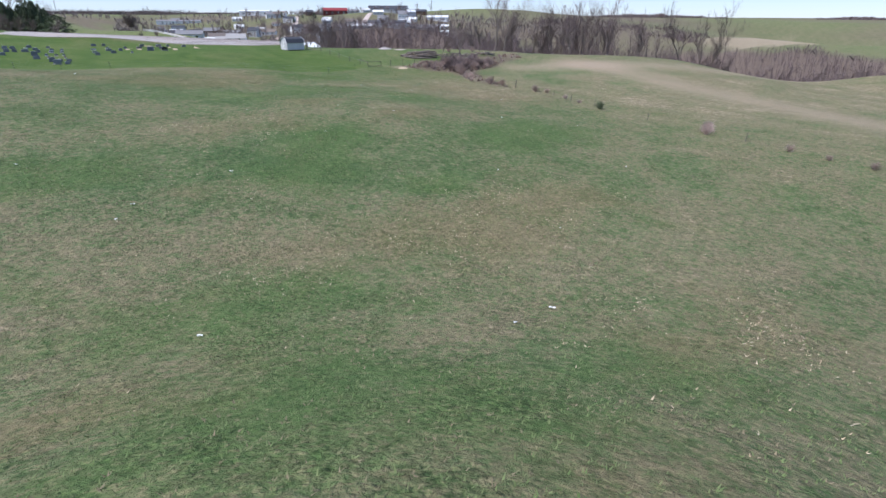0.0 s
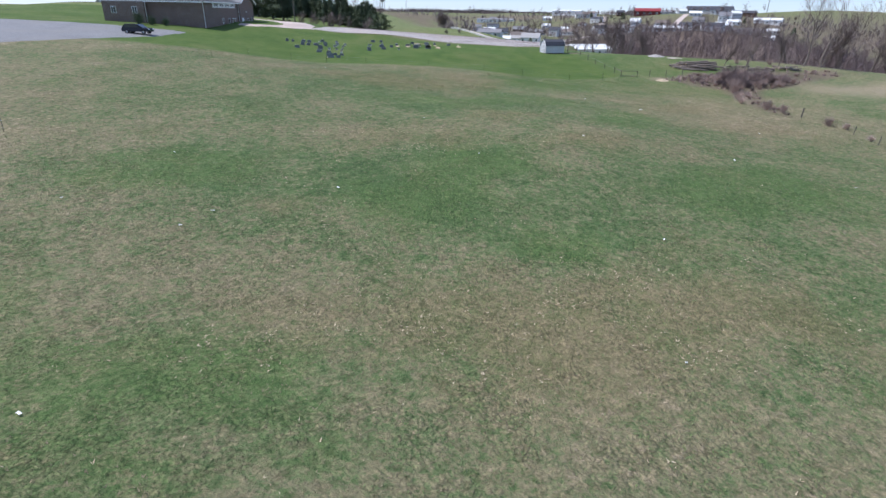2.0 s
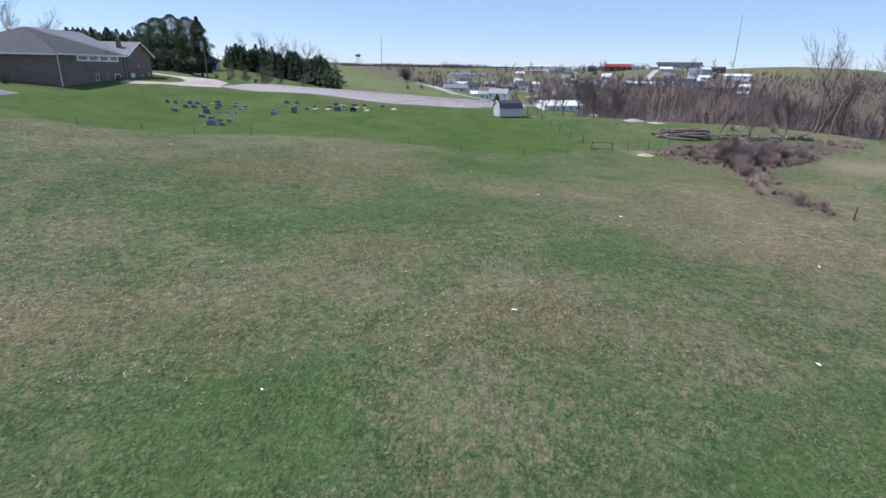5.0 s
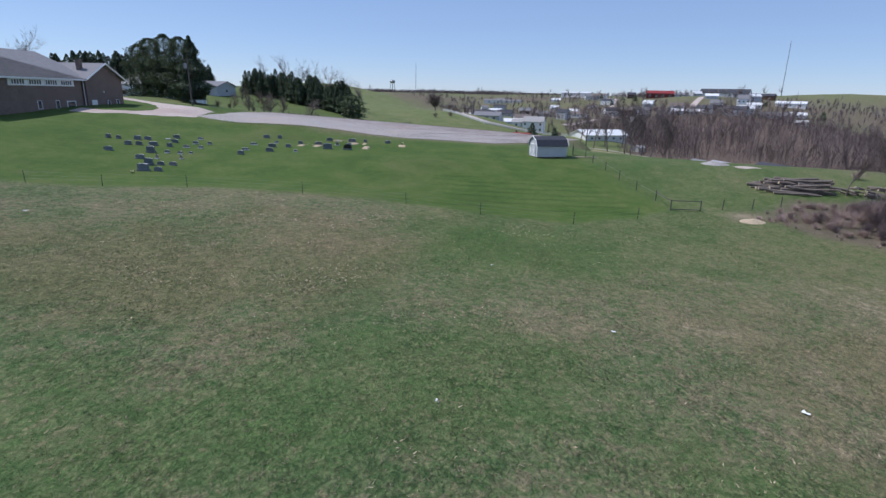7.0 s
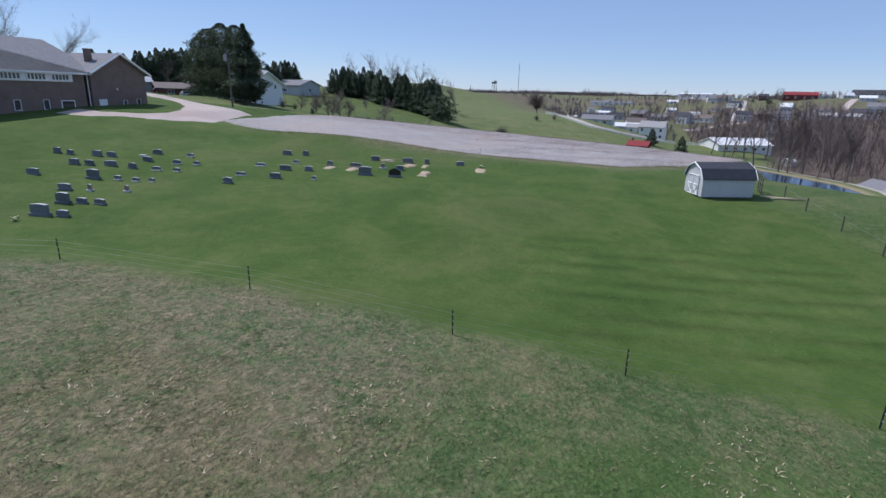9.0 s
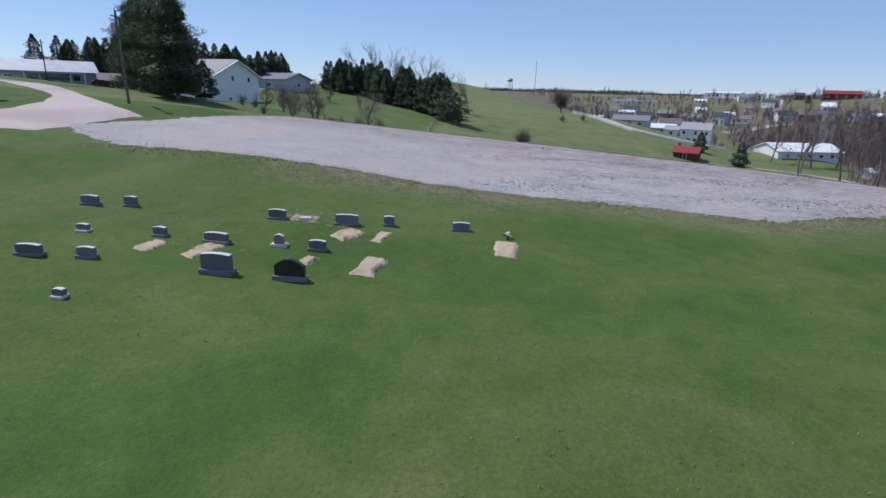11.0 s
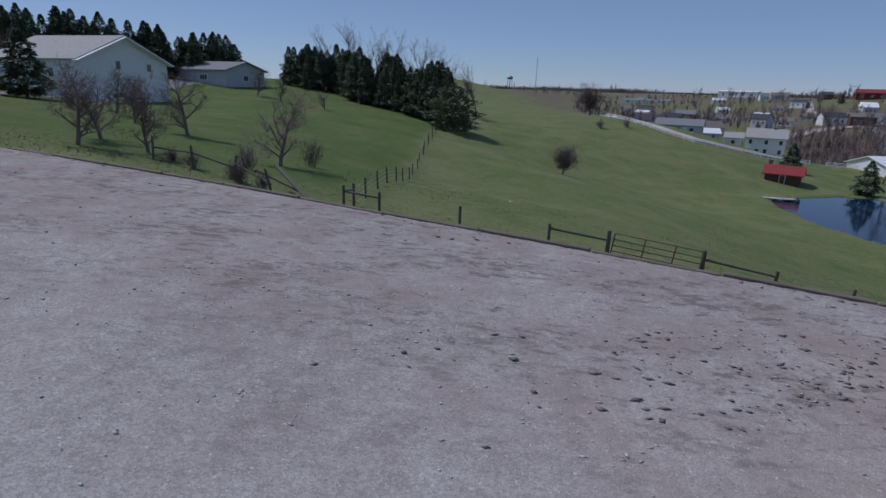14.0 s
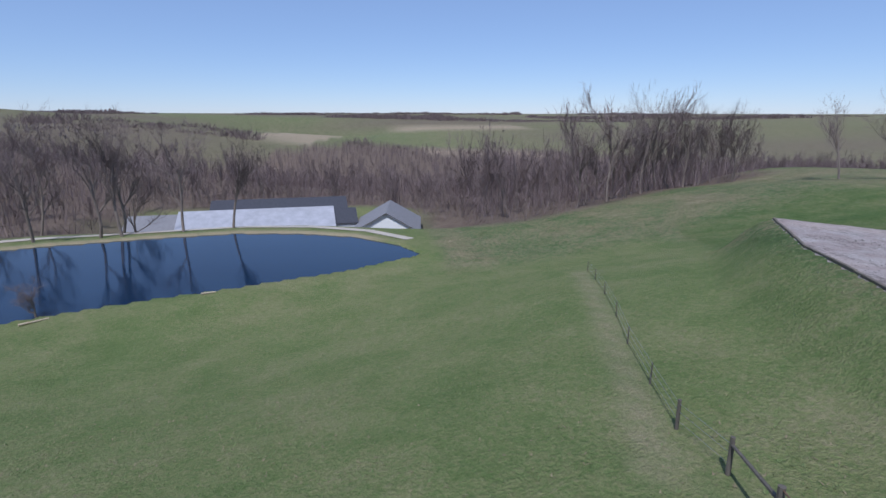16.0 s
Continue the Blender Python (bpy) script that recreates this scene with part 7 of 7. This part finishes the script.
def leafy(x, y):
    """How thickly dead leaves lie: drifts about a few spots, thinning to single ones."""
    d = 0.02
    for cx, cy, cr in LEAFY:
        d = d + np.exp(-((x - cx) / cr / 1.4) ** 2 - ((y - cy) / cr) ** 2)
    return np.clip(d * np.clip(0.25 + 1.3 * wave(x, y, 0.8, 81) + 0.8 * wave(x, y, 2.2, 82), 0.01, 1), 0, 1)


tuft_field("dead_leaves", 130000, NEARFIELD, 0.085, DEADLEAF, lambda x, y: south(x, y) * leafy(x, y), "pale dead leaves drifted over the pasture", 2, 8, 0.8)


def lot_stones():
    r = np.random.RandomState(71)
    base = np.array([(1, 0, 0), (-1, 0, 0), (0, 1, 0), (0, -1, 0), (0, 0, 1), (0, 0, -0.6)], float)
    f = np.array([(0, 2, 4), (2, 1, 4), (1, 3, 4), (3, 0, 4), (2, 0, 5), (1, 2, 5), (3, 1, 5), (0, 3, 5)])
    parts = []
    for n, lo, hi, m, east in ((9000, 0.012, 0.035, 0, False), (90000, 0.014, 0.068, 1, True), (5000, 0.012, 0.04, 1, False), (60000, 0.015, 0.06, 2, False), (8000, 0.012, 0.04, 3, False)):
        x, y = r.uniform(-30, 43, n), r.uniform(130, 175, n)
        d = edge_distance(LOT, x, y)
        ok = d < (0.35 if not east else -0.3)
        if m == 1:
            streak = wave(x * 0.35 + y * 0.15, y - 0.4 * x, 0.9, 72) + 0.5 * wave(x, y, 0.6, 73)
            ok &= r.rand(n) < np.maximum(0.006 + 0.65 * step(-4, 14, x) * np.clip((streak - 0.08) * 3.5, 0.02, 1), 0.3 * np.exp(-(d / 0.5) ** 2))
        if m > 1:
            rim = d + 0.5 * wave(x, y, 1.3, 74) + 0.4 * wave(x, y, 0.4, 75)
            ok = (r.rand(n) < np.exp(-((rim - (0.1 if m == 2 else 0.5)) / 0.75) ** 2)) & (y < 147 - 0.2 * x) & (x < 40)
            m = m - 2
        x, y = x[ok], y[ok]
        z = terrain(x, y) + np.where(d[ok] > -0.2, 0.05, 0.10)
        for i in range(len(x)):
            s = lo + (hi - lo) * r.rand() ** 1.7
            v = base * (s * r.uniform(0.9, 2.4), s * r.uniform(0.5, 1.1), s * r.uniform(0.22, 0.55)) + r.uniform(-0.2, 0.2, (6, 3)) * s
            a = r.normal(-0.38, 0.45)
            c, q = math.cos(a), math.sin(a)
            parts.append((np.stack([v[:, 0] * c - v[:, 1] * q + x[i], v[:, 0] * q + v[:, 1] * c + y[i], v[:, 2] + z[i]], -1), f, m))
    joined(parts, "loose_stones", [leaf_material("gravel_stones", (0.40, 0.38, 0.36), (0.70, 0.68, 0.65), 2.0), leaf_material("dark_clods", (0.15, 0.13, 0.115), (0.27, 0.235, 0.21), 2.0)], "loose stones and dark clods over the gravel", "stones")


lot_stones()


def roadside_place():
    """Houses and cars across the road behind the pines."""
    home = house("roadside_house", -99, 231, -48, 11, 20, 3.0, 2.4, GREYSIDING, DULLROOF, "long low grey house with a pale roof by the road", "house", [(0, u, 1.5, 1.4, 1.2, 2) for u in (-7, -3, 6)] + [(3, 0, 1.6, 1.3, 1.1)], [(0, 2, 1.0, 2.1, TRIM)], over=0.6)
    part("porch_roof", B((7.0, 1.5, 2.75, 3.4, 12, 0.16), (8.6, 1.5, 2.6, 0.12, 12, 0.3)), DULLROOF, home)
    for v in (-4.2, -1.4, 1.5, 4.4, 7.2):
        part("porch_post", B((8.5, v, 1.2, 0.18, 0.18, 2.8)), TRIM, home)
    house("brown_house", -80, 238, -52, 9, 17, 2.5, 1.5, BROWNWOOD, BROWNSHINGLE, "low brown house with a shallow shingled roof", "house", [(0, u, 1.4, 1.5, 1.1, 2) for u in (-5, 0, 5)], over=0.7)
    for x, y, rz, paint, label in ((-88, 220.5, 38, CARPAINT, "dark blue car parked by the road"), (-80.5, 224.5, 40, MAROON, "dark red pickup parked by the road"), (-74.5, 228, 36, SILVER, "silver car parked by the road")):
        car(x, y, rz, paint, label)
    for x, y, h in ((-84, 246, 10), (-112, 262, 12), (-92, 252, 11)):
        plant(BIG[int(h) % 4], "tall_tree", x, y, h / 22, x * 11 % 360, "bare broadleaved tree behind the roadside houses", "tree")
    utility_pole(-93, 224, 9.0, False)


MAROON = plain("maroon_paint", (0.10, 0.012, 0.016), 0.25, 0.1, 0.6, vary=0.1)
SILVER = plain("silver_paint", (0.45, 0.46, 0.48), 0.3, 0.5, 0.6, vary=0.08)
roadside_place()


def gravel_heap(x, y, w, h, mat, label):
    """A low dumped heap with a lumpy slope."""
    n = 22
    v, f = [], []
    for i in range(n + 1):
        for j in range(n + 1):
            a, b = i / n * 2 - 1, j / n * 2 - 1
            k = max(0.0, 1 - math.hypot(a, b)) ** 0.8
            px, py = x + a * w, y + b * w * 0.6
            v.append((px, py, ground_z(px, py) - 0.06 + h * k * (1 + 0.18 * math.sin(px * 3.1) * math.sin(py * 4.3)) + 0.03 * math.sin(px * 11 + py * 7)))
    for i in range(n):
        for j in range(n):
            q = i * (n + 1) + j
            f.append((q, q + n + 1, q + n + 2, q + 1))
    tagged(new("gravel_heap", mesh_of("gravel_heap", v, f, mat, True)), label, "heap", "dumped heaps")


gravel_heap(48.6, 110.5, 2.3, 0.55, GRAVEL, "low grey gravel heap past the field")
gravel_heap(52.0, 108.2, 2.6, 0.16, CONCRETE, "pale spread of dumped stone past the field")
gravel_heap(35.8, 86.0, 1.6, 0.35, GRAVE_SOIL, "small heap of pale tan soil beside the brush")
